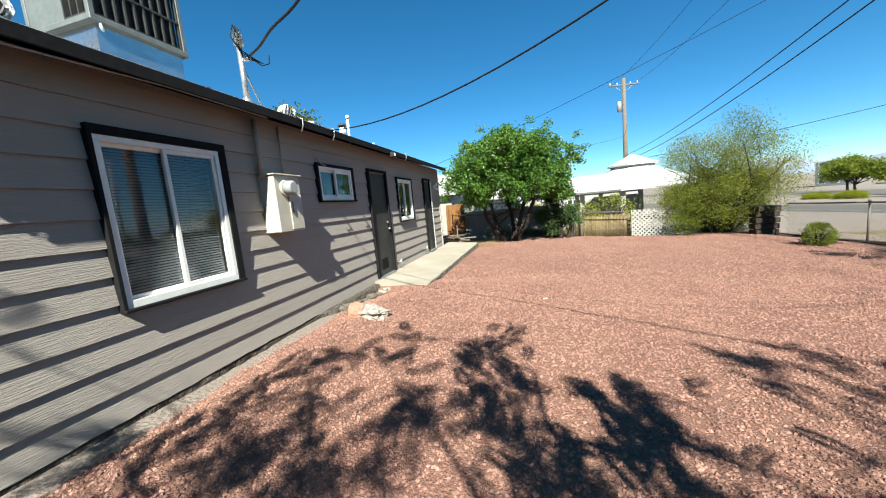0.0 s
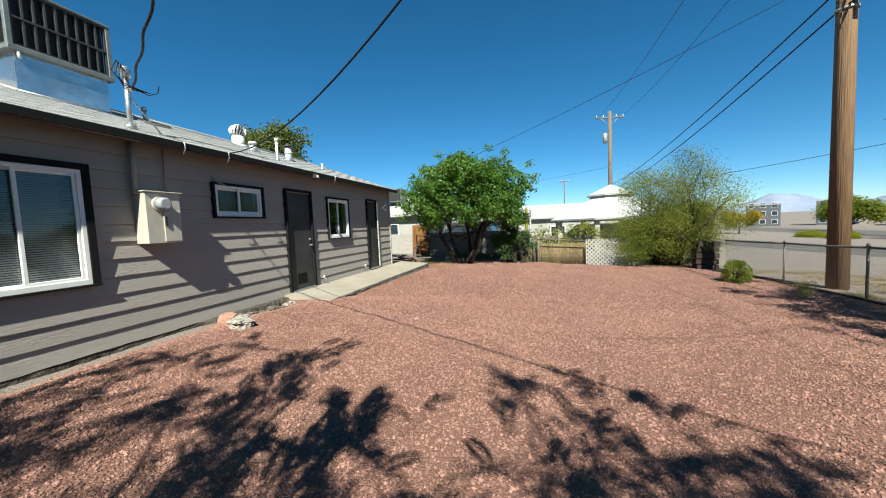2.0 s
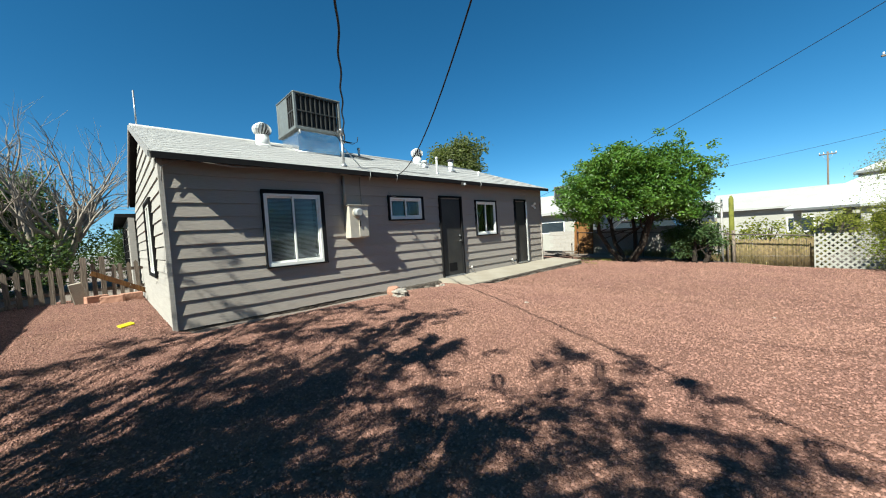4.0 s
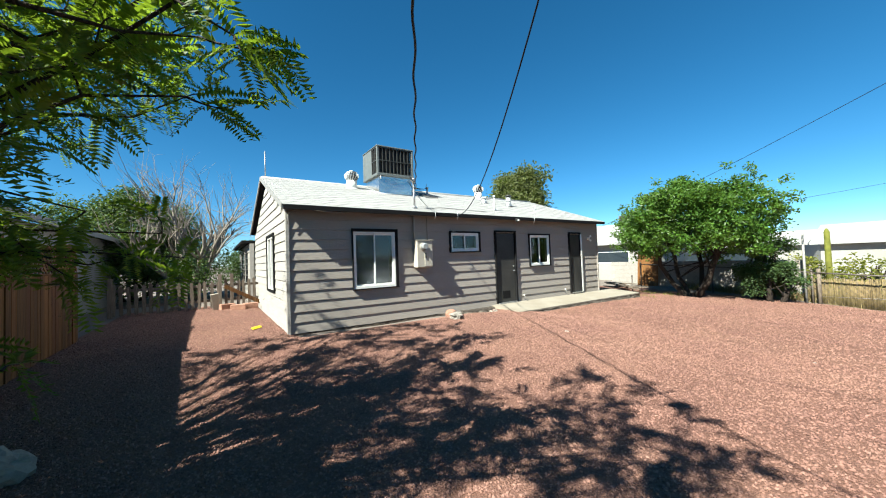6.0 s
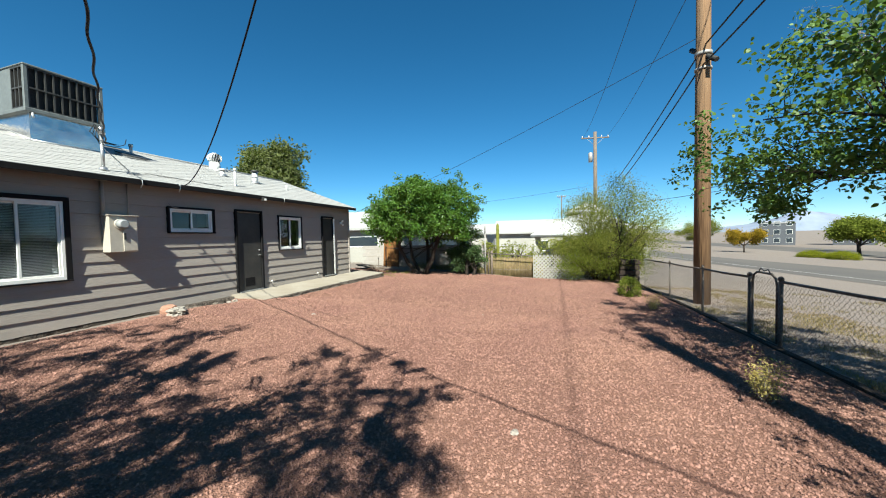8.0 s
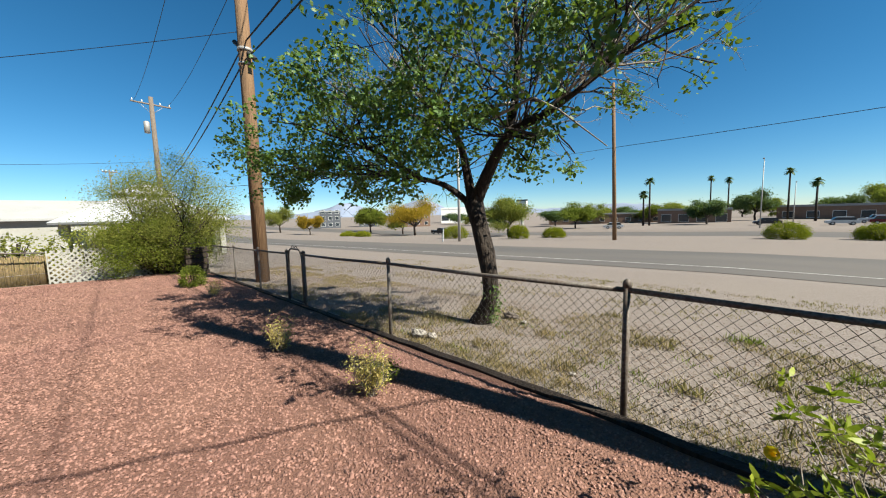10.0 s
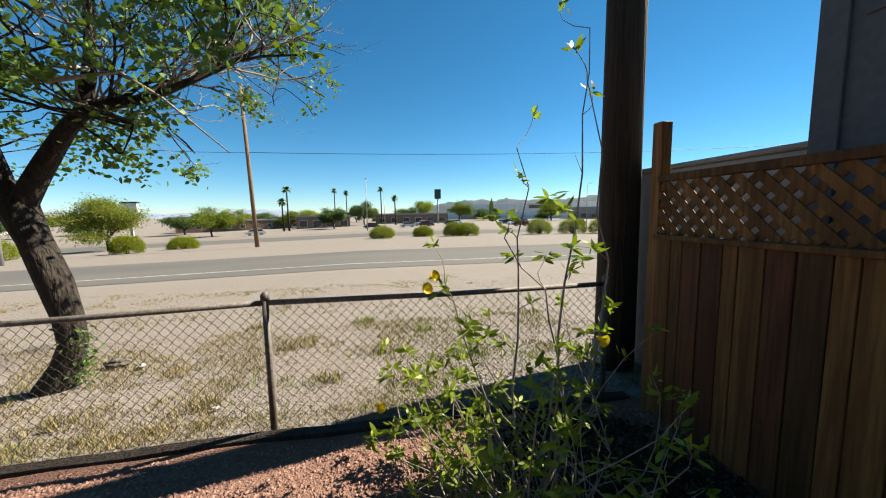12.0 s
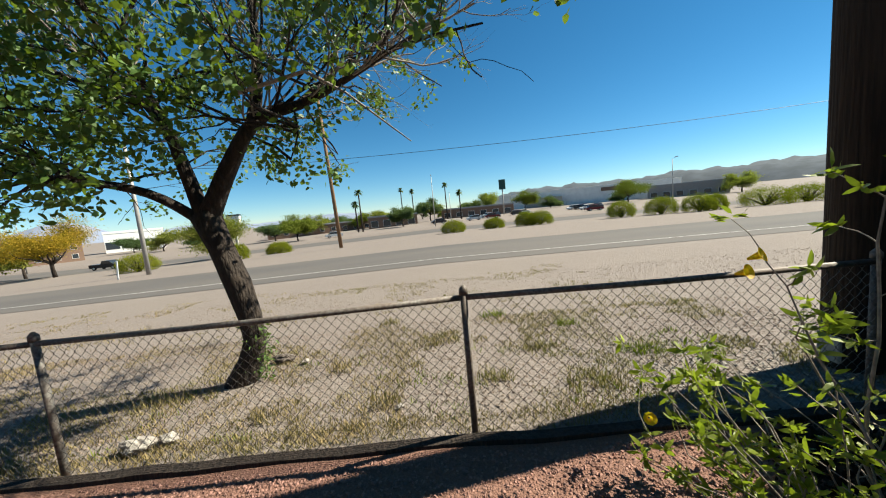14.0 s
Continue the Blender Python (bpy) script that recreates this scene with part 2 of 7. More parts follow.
M["car_dark"] = material("car_dark", (0.04, 0.035, 0.04), None, 0.3, 0.3, bump=0.0)
M["car_red"] = material("car_red", (0.14, 0.02, 0.025), None, 0.3, 0.3, bump=0.0)
M["tyre"] = material("tyre", (0.02, 0.02, 0.02), None, 0.85, bump=0.0)
M["sign_green"] = material("sign_green", (0.02, 0.07, 0.06), None, 0.5, bump=0.0)
M["pane"] = glass("pane", (0.75, 0.8, 0.85))

# ---------------------------------------------------------------- helpers


def put(name, bm, mat, parent=None, smooth=False):
    me = bpy.data.meshes.new(name)
    bm.to_mesh(me)
    bm.free()
    me.materials.append(M[mat])
    if smooth:
        me.polygons.foreach_set("use_smooth", [True] * len(me.polygons))
    ob = new(name, me)
    ob.parent = parent
    return ob


def part(name, bm, mat, parent, label="", smooth=False):
    return tagged(put(name, bm, mat, parent, smooth), label)


def raw(name, verts, faces, mat, parent=None, smooth=False):
    me = bpy.data.meshes.new(name)
    verts = np.asarray(verts, dtype=np.float32)
    faces = np.asarray(faces, dtype=np.int32)
    me.vertices.add(len(verts))
    me.vertices.foreach_set("co", verts.ravel())
    k = faces.shape[1]
    me.loops.add(faces.size)
    me.loops.foreach_set("vertex_index", faces.ravel())
    me.polygons.add(len(faces))
    me.polygons.foreach_set("loop_start", np.arange(0, faces.size, k, dtype=np.int32))
    me.polygons.foreach_set("use_smooth", np.full(len(faces), smooth))
    me.materials.append(M[mat])
    me.update(calc_edges=True)
    ob = new(name, me)
    ob.parent = parent
    return ob


def empty(name, at, label, category, group="", kind=""):
    ob = new(name)
    ob.location = at
    return tagged(ob, label, category, group, kind)


def under(ob, parent):
    """Make ob a part of parent without moving it."""
    ob.parent = parent
    ob.matrix_parent_inverse = Matrix.Translation(-parent.location)
    return ob


def box(bm, lo, hi, bevel=0.0, m=None):
    lo, hi = Vector(lo), Vector(hi)
    r = bmesh.ops.create_cube(bm, size=1.0, matrix=Matrix.Translation((lo + hi) / 2) @ Matrix.Diagonal((*(hi - lo), 1)))
    vs = r["verts"]
    if bevel:
        es = list({e for v in vs for e in v.link_edges})
        r = bmesh.ops.bevel(bm, geom=es, offset=bevel, segments=1, affect="EDGES")
        vs = list({v for f in r["faces"] for v in f.verts} | {v for v in vs if v.is_valid})
    if m is not None:
        bmesh.ops.transform(bm, matrix=m, verts=vs)
    return bm


def boxed(lo, hi, bevel=0.0, m=None):
    return box(bmesh.new(), lo, hi, bevel, m)


def tube(bm, pts, radii, sides=8, caps=True):
    """A tapered round bar along the points."""
    pts = [Vector(p) for p in pts]
    if not isinstance(radii, (list, tuple)):
        radii = [radii] * len(pts)
    rings, x = [], None
    for i, p in enumerate(pts):
        d = (pts[min(i + 1, len(pts) - 1)] - pts[max(i - 1, 0)]).normalized()
        if x is None:
            x = d.orthogonal().normalized()
        x = (x - d * x.dot(d))
        x = x.normalized() if x.length > 1e-6 else d.orthogonal().normalized()
        y = d.cross(x)
        rings.append([bm.verts.new(p + (x * math.cos(6.28318 * k / sides) + y * math.sin(6.28318 * k / sides)) * radii[i]) for k in range(sides)])
    for a, b in zip(rings, rings[1:]):
        for k in range(sides):
            f = bm.faces.new((a[k], a[(k + 1) % sides], b[(k + 1) % sides], b[k]))
            f.smooth = True
    if caps:
        bm.faces.new(rings[0][::-1])
        bm.faces.new(rings[-1])
    return bm


def tubed(pts, radii, sides=8):
    return tube(bmesh.new(), pts, radii, sides)


def sag(a, b, drop, n=24, wobble=0.0):
    a, b = Vector(a), Vector(b)
    out = []
    for i in range(n + 1):
        u = i / n
        p = a.lerp(b, u)
        p.z -= drop * 4 * u * (1 - u)
        if wobble:
            p += Vector((math.sin(u * 95), math.cos(u * 95), 0)) * wobble
        out.append(p)
    return out


def smooth01(u):
    u = min(max(u, 0.0), 1.0)
    return u * u * (3 - 2 * u)


def lie(x, y):
    """The height of the land: level at the house, falling gently to the road and past the yard's far end."""
    yy = max(-y, 0.0)
    z = -0.055 * min(yy, 6.0) - 0.035 * min(max(yy - 11.0, 0.0), 70.0)
    z -= 0.025 * min(max(x, 0.0), 70.0) * smooth01(yy / 9.0)
    z -= 0.10 * smooth01((x - 3.8) / 2) * (1 - smooth01(yy / 6.0))
    z -= 0.02 * min(max(x - 9.0, 0.0), 12.0) * (1 - smooth01(yy / 9.0))
    return z


def pebbles(rng, n, centre, spread, size):
    """Irregular stones: a squashed, jittered ball each."""
    bm = bmesh.new()
    for _ in range(n):
        s = size * rng.uniform(0.5, 1.2)
        r = bmesh.ops.create_icosphere(bm, subdivisions=3, radius=s)
        c = Vector(centre) + Vector((rng.uniform(-1, 1) * spread[0], rng.uniform(-1, 1) * spread[1], 0))
        sq = (rng.uniform(0.8, 1.3), rng.uniform(0.7, 1.1), rng.uniform(0.5, 0.8))
        off = Vector((rng.uniform(0, 50), 0, 0))
        for v in r["verts"]:
            k = 1 + 0.42 * noise.noise(v.co / s * 1.3 + off) + 0.22 * noise.noise(v.co / s * 3.1 + off)
            v.co = Vector((v.co.x * sq[0], v.co.y * sq[1], v.co.z * sq[2])) * k + c + Vector((0, 0, s * 0.35))
    return bm


# ---------------------------------------------------------------- plants


def leaves(rng, centres, per, spread, size, mat, name, parent, droop=0.3, narrow=0.5, oval=False):
    """Many small folded leaves scattered round each of the centres; two triangles about the midrib, or four in an oval."""
    c = np.repeat(np.asarray(centres, dtype=float), per, axis=0)
    n = len(c)
    g = np.random.default_rng(rng.randrange(10 ** 6))
    sp = np.asarray(spread, dtype=float)
    c = c + g.normal(size=(n, 3)) * sp
    d = g.normal(size=(n, 3))
    d[:, 2] = d[:, 2] * 0.6 - droop
    d /= np.linalg.norm(d, axis=1, keepdims=True)
    s = np.cross(d, g.normal(size=(n, 3)))
    s /= np.linalg.norm(s, axis=1, keepdims=True) + 1e-9
    nrm = np.cross(d, s)
    L = size * g.uniform(0.6, 1.3, size=(n, 1))
    if oval:
        w = L * narrow * 0.5
        v = np.stack([c, c + d * L * 0.3 + s * w + nrm * L * 0.06, c + d * L * 0.3 - s * w, c + d * L * 0.7 + s * w * 0.75 + nrm * L * 0.02, c + d * L * 0.7 - s * w * 0.75 - nrm * L * 0.04, c + d * L - nrm * L * 0.10], axis=1).reshape(-1, 3)
        f = (np.array([(0, 2, 1), (1, 2, 4), (1, 4, 3), (3, 4, 5)])[None] + 6 * np.arange(n)[:, None, None]).reshape(-1, 3)
        return raw(name, v, f, mat, parent)
    v = np.stack([c, c + d * L * 0.5 + s * L * narrow * 0.5 + nrm * L * 0.12, c + d * L, c + d * L * 0.5 - s * L * narrow * 0.5 + nrm * L * 0.12], axis=1).reshape(-1, 3)
    i = np.arange(n)[:, None] * 4
    f = np.concatenate([i + np.array([[0, 1, 2]]), i + np.array([[0, 2, 3]])], axis=1).reshape(-1, 3)
    return raw(name, v, f, mat, parent)


def grow(rng, bm, start, way, length, radius, depth, tips, spread=0.6, lift=0.12, kids=(2, 4), shrink=0.68, wander=0.16, sides=6, bare=None):
    """A limb that bends a little, forks and tapers; the ends of the last forks are added to tips."""
    p, d = Vector(start), Vector(way).normalized()
    n = 5
    pts, rad = [p.copy()], [radius]
    for k in range(n):
        d = (d + Vector((rng.gauss(0, wander), rng.gauss(0, wander), rng.gauss(0, wander) + lift * 0.3))).normalized()
        p = p + d * (length / n)
        pts.append(p.copy())
        rad.append(radius * (1 - 0.5 * (k + 1) / n))
    tube(bm, pts, rad, sides if depth > 1 else 4, caps=False)
    if depth <= 0:
        tips.extend([pts[-1], pts[-2], pts[-3]])
        return
    if depth == 1:
        tips.append(pts[-1])
    for _ in range(rng.randint(*kids)):
        k = rng.randint(2, n)
        nd = (d + Vector((rng.gauss(0, spread), rng.gauss(0, spread), rng.gauss(0, spread * 0.6) + lift))).normalized()
        grow(rng, bm, pts[k], nd, length * shrink * rng.uniform(0.8, 1.15), rad[k] * 0.68, depth - 1, tips, spread, lift, kids, shrink, wander, sides)


def far_tree(name, at, height, width, mat, seed, label, trunk=0.25, leaf=0.3, per=22, bark="bark", group=""):
    """A distant tree: short trunk, limbs, and an uneven crown of leaf clumps."""
    rng = random.Random(seed)
    e = empty(name, at, label, "tree", group)
    bm, tips = bmesh.new(), []
    h0 = height * trunk
    tube(bm, [(0, 0, -0.2), (0.02 * height, 0, h0 * 0.5), (0, 0.02 * height, h0)], [height * 0.035, height * 0.028, height * 0.025], 7)
    for k in range(6):
        a = k * 1.05 + rng.uniform(-0.3, 0.3)
        w = rng.uniform(0.35, 1.0) * width / height
        grow(rng, bm, (0, 0, h0 * rng.uniform(0.8, 1.0)), (math.cos(a) * w, math.sin(a) * w, rng.uniform(0.45, 1.0)), height * 0.42, height * 0.016, 2, tips, 0.5, 0.1, (2, 3), 0.6)
    part("trunk", bm, bark, e)
    c = [t for t in tips]
    leaves(rng, c, per * 6, [width * 0.085, width * 0.085, height * 0.055], leaf * 0.95, mat, "crown", e)
    return e


def round_bush(name, at, w, h, mat, seed, label, n=2600, leaf=0.07, group=""):
    """A low clipped-looking bush: twigs under a dense uneven dome of leaves."""
    rng = random.Random(seed)
    e = empty(name, at, label, "bush", group)
    bm = bmesh.new()
    pts = []
    for k in range(14):
        a, t = rng.uniform(0, 6.28), rng.uniform(0.2, 1.0)
        q = Vector((math.cos(a) * w * 0.42 * t, math.sin(a) * w * 0.42 * t, h * (0.85 - 0.3 * t)))
        tube(bm, [(0, 0, -0.05), q * 0.5 + Vector((0, 0, 0.02)), q], [0.03 * w, 0.02 * w, 0.008 * w], 4)
    tagged(part("twig_mass", bm, "bark", e), kind="stuff")
    for k in range(n // 12):
        a, b = rng.uniform(0, 6.28), math.acos(rng.uniform(-0.5, 1))
        r = (0.86 + 0.14 * rng.random()) * (1 + 0.18 * noise.noise(Vector((math.cos(a) * 2 + seed, math.sin(a) * 2, b * 1.5))))
        pts.append((math.cos(a) * math.sin(b) * w / 2 * r, math.sin(a) * math.sin(b) * w / 2 * r, h * 0.36 + math.cos(b) * h * 0.62 * r))
    leaves(rng, pts, 12, [w * 0.05] * 3, leaf, mat, "crown", e, droop=0.0)
    return e

# ---------------------------------------------------------------- land and road


def sheet(name, xs, ys, height, mat, parent=None):
    X, Y = np.meshgrid(xs, ys)
    Z = np.array([[height(x, y) for x in xs] for y in ys])
    v = np.stack([X, Y, Z], axis=2).reshape(-1, 3)
    nx, ny = len(xs), len(ys)
    i = (np.arange(ny - 1)[:, None] * nx + np.arange(nx - 1)[None, :]).ravel()
    f = np.stack([i, i + 1, i + nx + 1, i + nx], axis=1)
    return raw(name, v, f, mat, parent, True)


def lines(*spans):
    out = []
    for a, b, step in spans:
        out += list(np.arange(a, b, step))
    return np.array(out + [spans[-1][1]])


ROADS = ((-21.0, -30.3), (-61.0, -84.0))


def ground_height(x, y):
    z = lie(x, y)
    for a, b in ROADS:
        if b + 0.05 < y < a - 0.05:
            z -= 0.08
    near = 1.0 if abs(x) < 30 and -20 < y < 10 else 0.0
    inside = -3.5 < x < 15.0 and -10.95 < y < 7.0
    return z + near * 0.03 * noise.noise(Vector((x * 0.7, y * 0.7, 0))) - (0.12 if inside else 0.0)


gx = lines((-2500, -300, 200), (-300, -60, 20), (-60, -12, 4), (-12, 18, 0.5), (18, 60, 3), (60, 300, 20), (300, 2500, 200))
gy = np.array(sorted(set(np.round(np.concatenate([lines((-2500, -300, 200), (-300, -80, 20), (-80, -32, 3), (-32, -12, 1.0), (-12, 10, 0.5), (10, 60, 4), (60, 300, 20), (300, 2500, 200)),
                                                  np.array([v for a, b in ROADS for v in (a, a - 0.1, b, b + 0.1)])]), 3))))
tagged(sheet("ground", gx, gy, ground_height, "sand"), "pale sandy desert soil with dry weeds", "ground", kind="structure")
for k, (a, b) in enumerate(ROADS):
    tagged(sheet("road", lines((-400, -60, 20), (-60, 60, 4), (60, 400, 20)), np.linspace(b, a, 8), lambda x, y: lie(x, y) + 0.012, "asphalt"),
           "worn grey asphalt road with sandy shoulders", "road", kind="structure")
for y0, w in ((-22.7, 0.11),):
    tagged(sheet("road_marking", lines((-200, 200, 5)), np.array([y0 - w / 2, y0 + w / 2]), lambda x, y: lie(x, y) + 0.018, "road_paint"),
           "faded white painted line on the asphalt", "road marking", kind="structure")


def yard_height(x, y):
    edge = smooth01((y + 10.75) / 0.5)
    # scoured hollows along the wall and before the concrete walk
    dig = 0.175 * (1 - smooth01(-y / 0.9)) * smooth01((x + 0.3) / 0.6) * (1 - smooth01((x - 5.0) / 0.6))
    dig += 0.085 * smooth01((x - 5.6) / 0.9) * (1 - smooth01((-y - 1.1) / 2.6))
    return lie(x, y) - dig + 0.03 * edge + 0.018 * noise.noise(Vector((x * 0.9, y * 0.9, 3))) + 0.010 * noise.noise(Vector((x * 3, y * 3, 5)))


yard = tagged(sheet("gravel_yard", lines((-3.48, 14.9, 0.25)), np.concatenate([lines((-10.86, -1.36, 0.25)), np.linspace(-1.3, 0.1, 15), np.linspace(0.35, 6.6, 26)]), yard_height, "gravel"), "red crushed stone covering the back yard", "gravel", kind="structure")

# loose chips over the yard
g = np.random.default_rng(4)


def chips(name, n, x0, x1, y0, y1, size, label, mat="stone_chip", clear=True, height=yard_height):
    px, py = g.uniform(x0, x1, n), g.uniform(y0, y1, n)
    keep = np.ones(n, bool)
    if clear:
        keep = ~((py > -0.02) & (px > 0.0)) & ~((px > 5.4) & (py > -1.1) & (px < 11.6))
    px, py = px[keep], py[keep]
    n = len(px)
    pz = np.array([height(a, b) for a, b in zip(px, py)])
    s = size * g.uniform(0.5, 1.35, (n, 1, 1))
    base = np.array([(1, 0, 0), (0, 1, 0), (-1, 0, 0), (0, -1, 0), (0, 0, 0.75), (0, 0, -0.5)], float)[None]
    v = base * (1 + g.uniform(-0.35, 0.35, (n, 6, 1))) + g.uniform(-0.2, 0.2, (n, 6, 3))
    a = g.uniform(0, 6.28, n)
    t = g.uniform(-0.6, 0.6, n)
    c, s_, ct, st = np.cos(a), np.sin(a), np.cos(t), np.sin(t)
    x = v[..., 0] * c[:, None] - v[..., 1] * s_[:, None]
    y = v[..., 0] * s_[:, None] + v[..., 1] * c[:, None]
    z = v[..., 2]
    x, z = x * ct[:, None] - z * st[:, None], x * st[:, None] + z * ct[:, None]
    v = np.stack([x, y, z], 2) * s + np.stack([px, py, pz + size * 0.36], 1)[:, None, :]
    f0 = np.array([(0, 1, 4), (1, 2, 4), (2, 3, 4), (3, 0, 4), (1, 0, 5), (2, 1, 5), (3, 2, 5), (0, 3, 5)])
    f = (f0[None] + 6 * np.arange(n)[:, None, None]).reshape(-1, 3)
    return tagged(raw(name, v.reshape(-1, 3), f, mat), label, "gravel", kind="stuff")


chips("gravel_chips", 175000, -3.4, 6.5, -10.75, 0.0, 0.0112, "loose red and pink crushed stone chips")
chips("gravel_chips", 60000, 6.5, 14.8, -10.7, -0.9, 0.0125, "loose red and pink crushed stone chips")
chips("gravel_chips", 20000, -3.4, 0.0, 0.0, 6.4, 0.012, "loose red and pink crushed stone chips")

chips("verge_litter", 26000, -4.5, 13.5, -13.8, -11.05, 0.011, "dry litter and small stones on the verge", "sand_chip", False, ground_height)
chips("verge_litter", 9000, -10, 18, -17.5, -13.5, 0.011, "small stones on the sandy verge", "sand_chip", False, ground_height)

# ---------------------------------------------------------------- house
X1 = 10.75                     # length of the house
YB = 6.6                       # depth
RIDGE_Y, RIDGE_Z = 3.3, 3.80
EAVE_Z, EAVE_OUT = 2.50, 0.26
house = empty("house", (0, 0, 0), "single-storey grey lap-sided house with a pale shingled gable roof", "house")
OPEN = {"w1": (1.37, 2.39, 0.76, 2.03), "w2": (4.04, 4.98, 1.555, 2.04), "d1": (5.64, 6.41, 0.0, 2.06), "w3": (7.07, 7.98, 1.06, 2.01), "d2": (9.08, 9.66, 0.03, 2.06)}


def cut(spans, rows):
    """Rectangles (u0, u1, z0, z1) of a wall face in rows, with the openings left out."""
    for z0, z1, zone in rows:
        cuts = sorted({zone[0], zone[1], *[v for o in spans for v in o[:2] if zone[0] < v < zone[1]]})
        pieces = []
        for a, b in zip(cuts, cuts[1:]):
            mid = (a + b) / 2
            lo, hi = [(z0, z1)], []
            for o in spans:
                if o[0] < mid < o[1]:
                    nxt = []
                    for p, q in lo:
                        if o[2] > p:
                            nxt.append((p, min(q, o[2])))
                        if o[3] < q:
                            nxt.append((max(p, o[3]), q))
                    lo = [(p, q) for p, q in nxt if q - p > 0.004]
            for p, q in lo:
                if pieces and pieces[-1][1] == a and pieces[-1][2:] == (p, q):
                    pieces[-1] = (pieces[-1][0], b, p, q)
                else:
                    pieces.append((a, b, p, q))
        yield z0, z1, pieces


def wall_mesh(spans, rows, thick, place):
    bm = bmesh.new()
    for _, _, pieces in cut(spans, rows):
        for a, b, p, q in pieces:
            vs = [bm.verts.new(place(u, z, d)) for d in (0, thick) for u, z in ((a, p), (b, p), (b, q), (a, q))]
            for idx in ((0, 1, 2, 3), (7, 6, 5, 4), (0, 4, 5, 1), (1, 5, 6, 2), (2, 6, 7, 3), (3, 7, 4, 0)):
                bm.faces.new([vs[i] for i in idx])
    bmesh.ops.remove_doubles(bm, verts=bm.verts, dist=1e-4)
    bmesh.ops.recalc_face_normals(bm, faces=bm.faces)
    return bm


rear = lambda u, z, d: (u, 0.03 + d, z)
side = lambda u, z, d: (0.03 + d, u, z)
rear_open = list(OPEN.values())
side_open = [(1.80, 3.02, 0.72, 2.08)]
part("wall", wall_mesh(rear_open, [(-0.35, 2.52, (0.0, X1))], 0.14, rear), "wall_core", house)
part("wall", wall_mesh(side_open, [(-0.35, 2.52, (0.18, YB))], 0.14, side), "wall_core", house)
bm = bmesh.new()
box(bm, (X1 - 0.17, 0.18, -0.4), (X1 - 0.03, YB, 2.5))
part("wall", bm, "siding", house)
bm = bmesh.new()
box(bm, (0.18, YB - 0.15, -0.4), (X1 - 0.18, YB - 0.01, 2.5))
part("wall", bm, "siding", house)
part("floor", boxed((0.2, 0.2, -0.1), (X1 - 0.2, YB - 0.2, -0.02)), "dark_room", house)
part("attic_floor", boxed((0.2, 0.2, 2.44), (X1 - 0.2, YB - 0.2, 2.48)), "dark_room", house)
for x in (3.2, 5.35, 8.6):
    part("partition", boxed((x, 0.19, 0), (x + 0.1, YB - 0.2, 2.42)), "dark_room", house)


def board(rng, pieces, z0, z1, place, mat, name="siding_board", sway=0.004):
    """One course of lap siding: thin at the top, thick and slightly wavy along its lower edge."""
    bm = bmesh.new()
    for a, b, p, q in pieces:
        n = max(2, int((b - a) / 0.12))
        rows = []
        for i in range(n + 1):
            u = a + (b - a) * i / n
            w = sway * noise.noise(Vector((u * 2.2, z0 * 7, 1))) + 0.6 * sway * noise.noise(Vector((u * 9, z0 * 7, 8)))
            depth = lambda z: -0.0245 + 0.0215 * (z - z0) / (z1 - z0)
            low = p + w * (1 if p == z0 else 0)
            rows.append([bm.verts.new(place(u, zz, dd)) for zz, dd in ((q, depth(q)), (low, depth(p)), (low, 0.0))])
        for r, s in zip(rows, rows[1:]):
            bm.faces.new((r[0], r[1], s[1], s[0]))
            bm.faces.new((r[1], r[2], s[2], s[1]))
        for r in (rows[0], rows[-1]):
            bm.faces.new(r)
    bmesh.ops.recalc_face_normals(bm, faces=bm.faces)
    return part(name, bm, mat, house)


rng = random.Random(11)
STEP = 0.212
rows, z = [], -0.06
while z < 2.46:
    top = min(z + STEP, 2.47)
    rows.append((z, top, (0.04, X1 - 0.04)))
    z += STEP
for z0, z1, pieces in cut(rear_open, rows):
    for piece in pieces:
        board(rng, [piece], z0, z0 + STEP, rear, "siding", sway=0.016 if z0 < 0 else 0.004)
rows, z = [], -0.06
while z < RIDGE_Z - 0.12:
    top = min(z + STEP, RIDGE_Z - 0.1)
    k = (RIDGE_Z - 0.08 - top) / (RIDGE_Z - EAVE_Z)
    lo, hi = (0.02, YB) if top < 2.5 else (RIDGE_Y - k * RIDGE_Y, RIDGE_Y + k * (YB - RIDGE_Y))
    rows.append((z, top, (max(lo, 0.02), hi)))
    z += STEP
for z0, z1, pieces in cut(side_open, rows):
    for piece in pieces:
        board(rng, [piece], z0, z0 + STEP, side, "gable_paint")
bm = bmesh.new()
vs = [bm.verts.new(v) for v in ((0.05, 0.1, 2.5), (0.05, YB, 2.5), (0.05, RIDGE_Y, RIDGE_Z - 0.06), (0.15, 0.1, 2.5), (0.15, YB, 2.5), (0.15, RIDGE_Y, RIDGE_Z - 0.06))]
for idx in ((0, 1, 2), (5, 4, 3), (0, 2, 5, 3), (1, 4, 5, 2), (0, 3, 4, 1)):
    bm.faces.new([vs[i] for i in idx])
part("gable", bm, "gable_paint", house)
bm = bmesh.new()
vs = [bm.verts.new(v) for v in ((X1 - .15, 0.1, 2.5), (X1 - .15, YB, 2.5), (X1 - .15, RIDGE_Y, RIDGE_Z - 0.06), (X1 - .05, 0.1, 2.5), (X1 - .05, YB, 2.5), (X1 - .05, RIDGE_Y, RIDGE_Z - 0.06))]
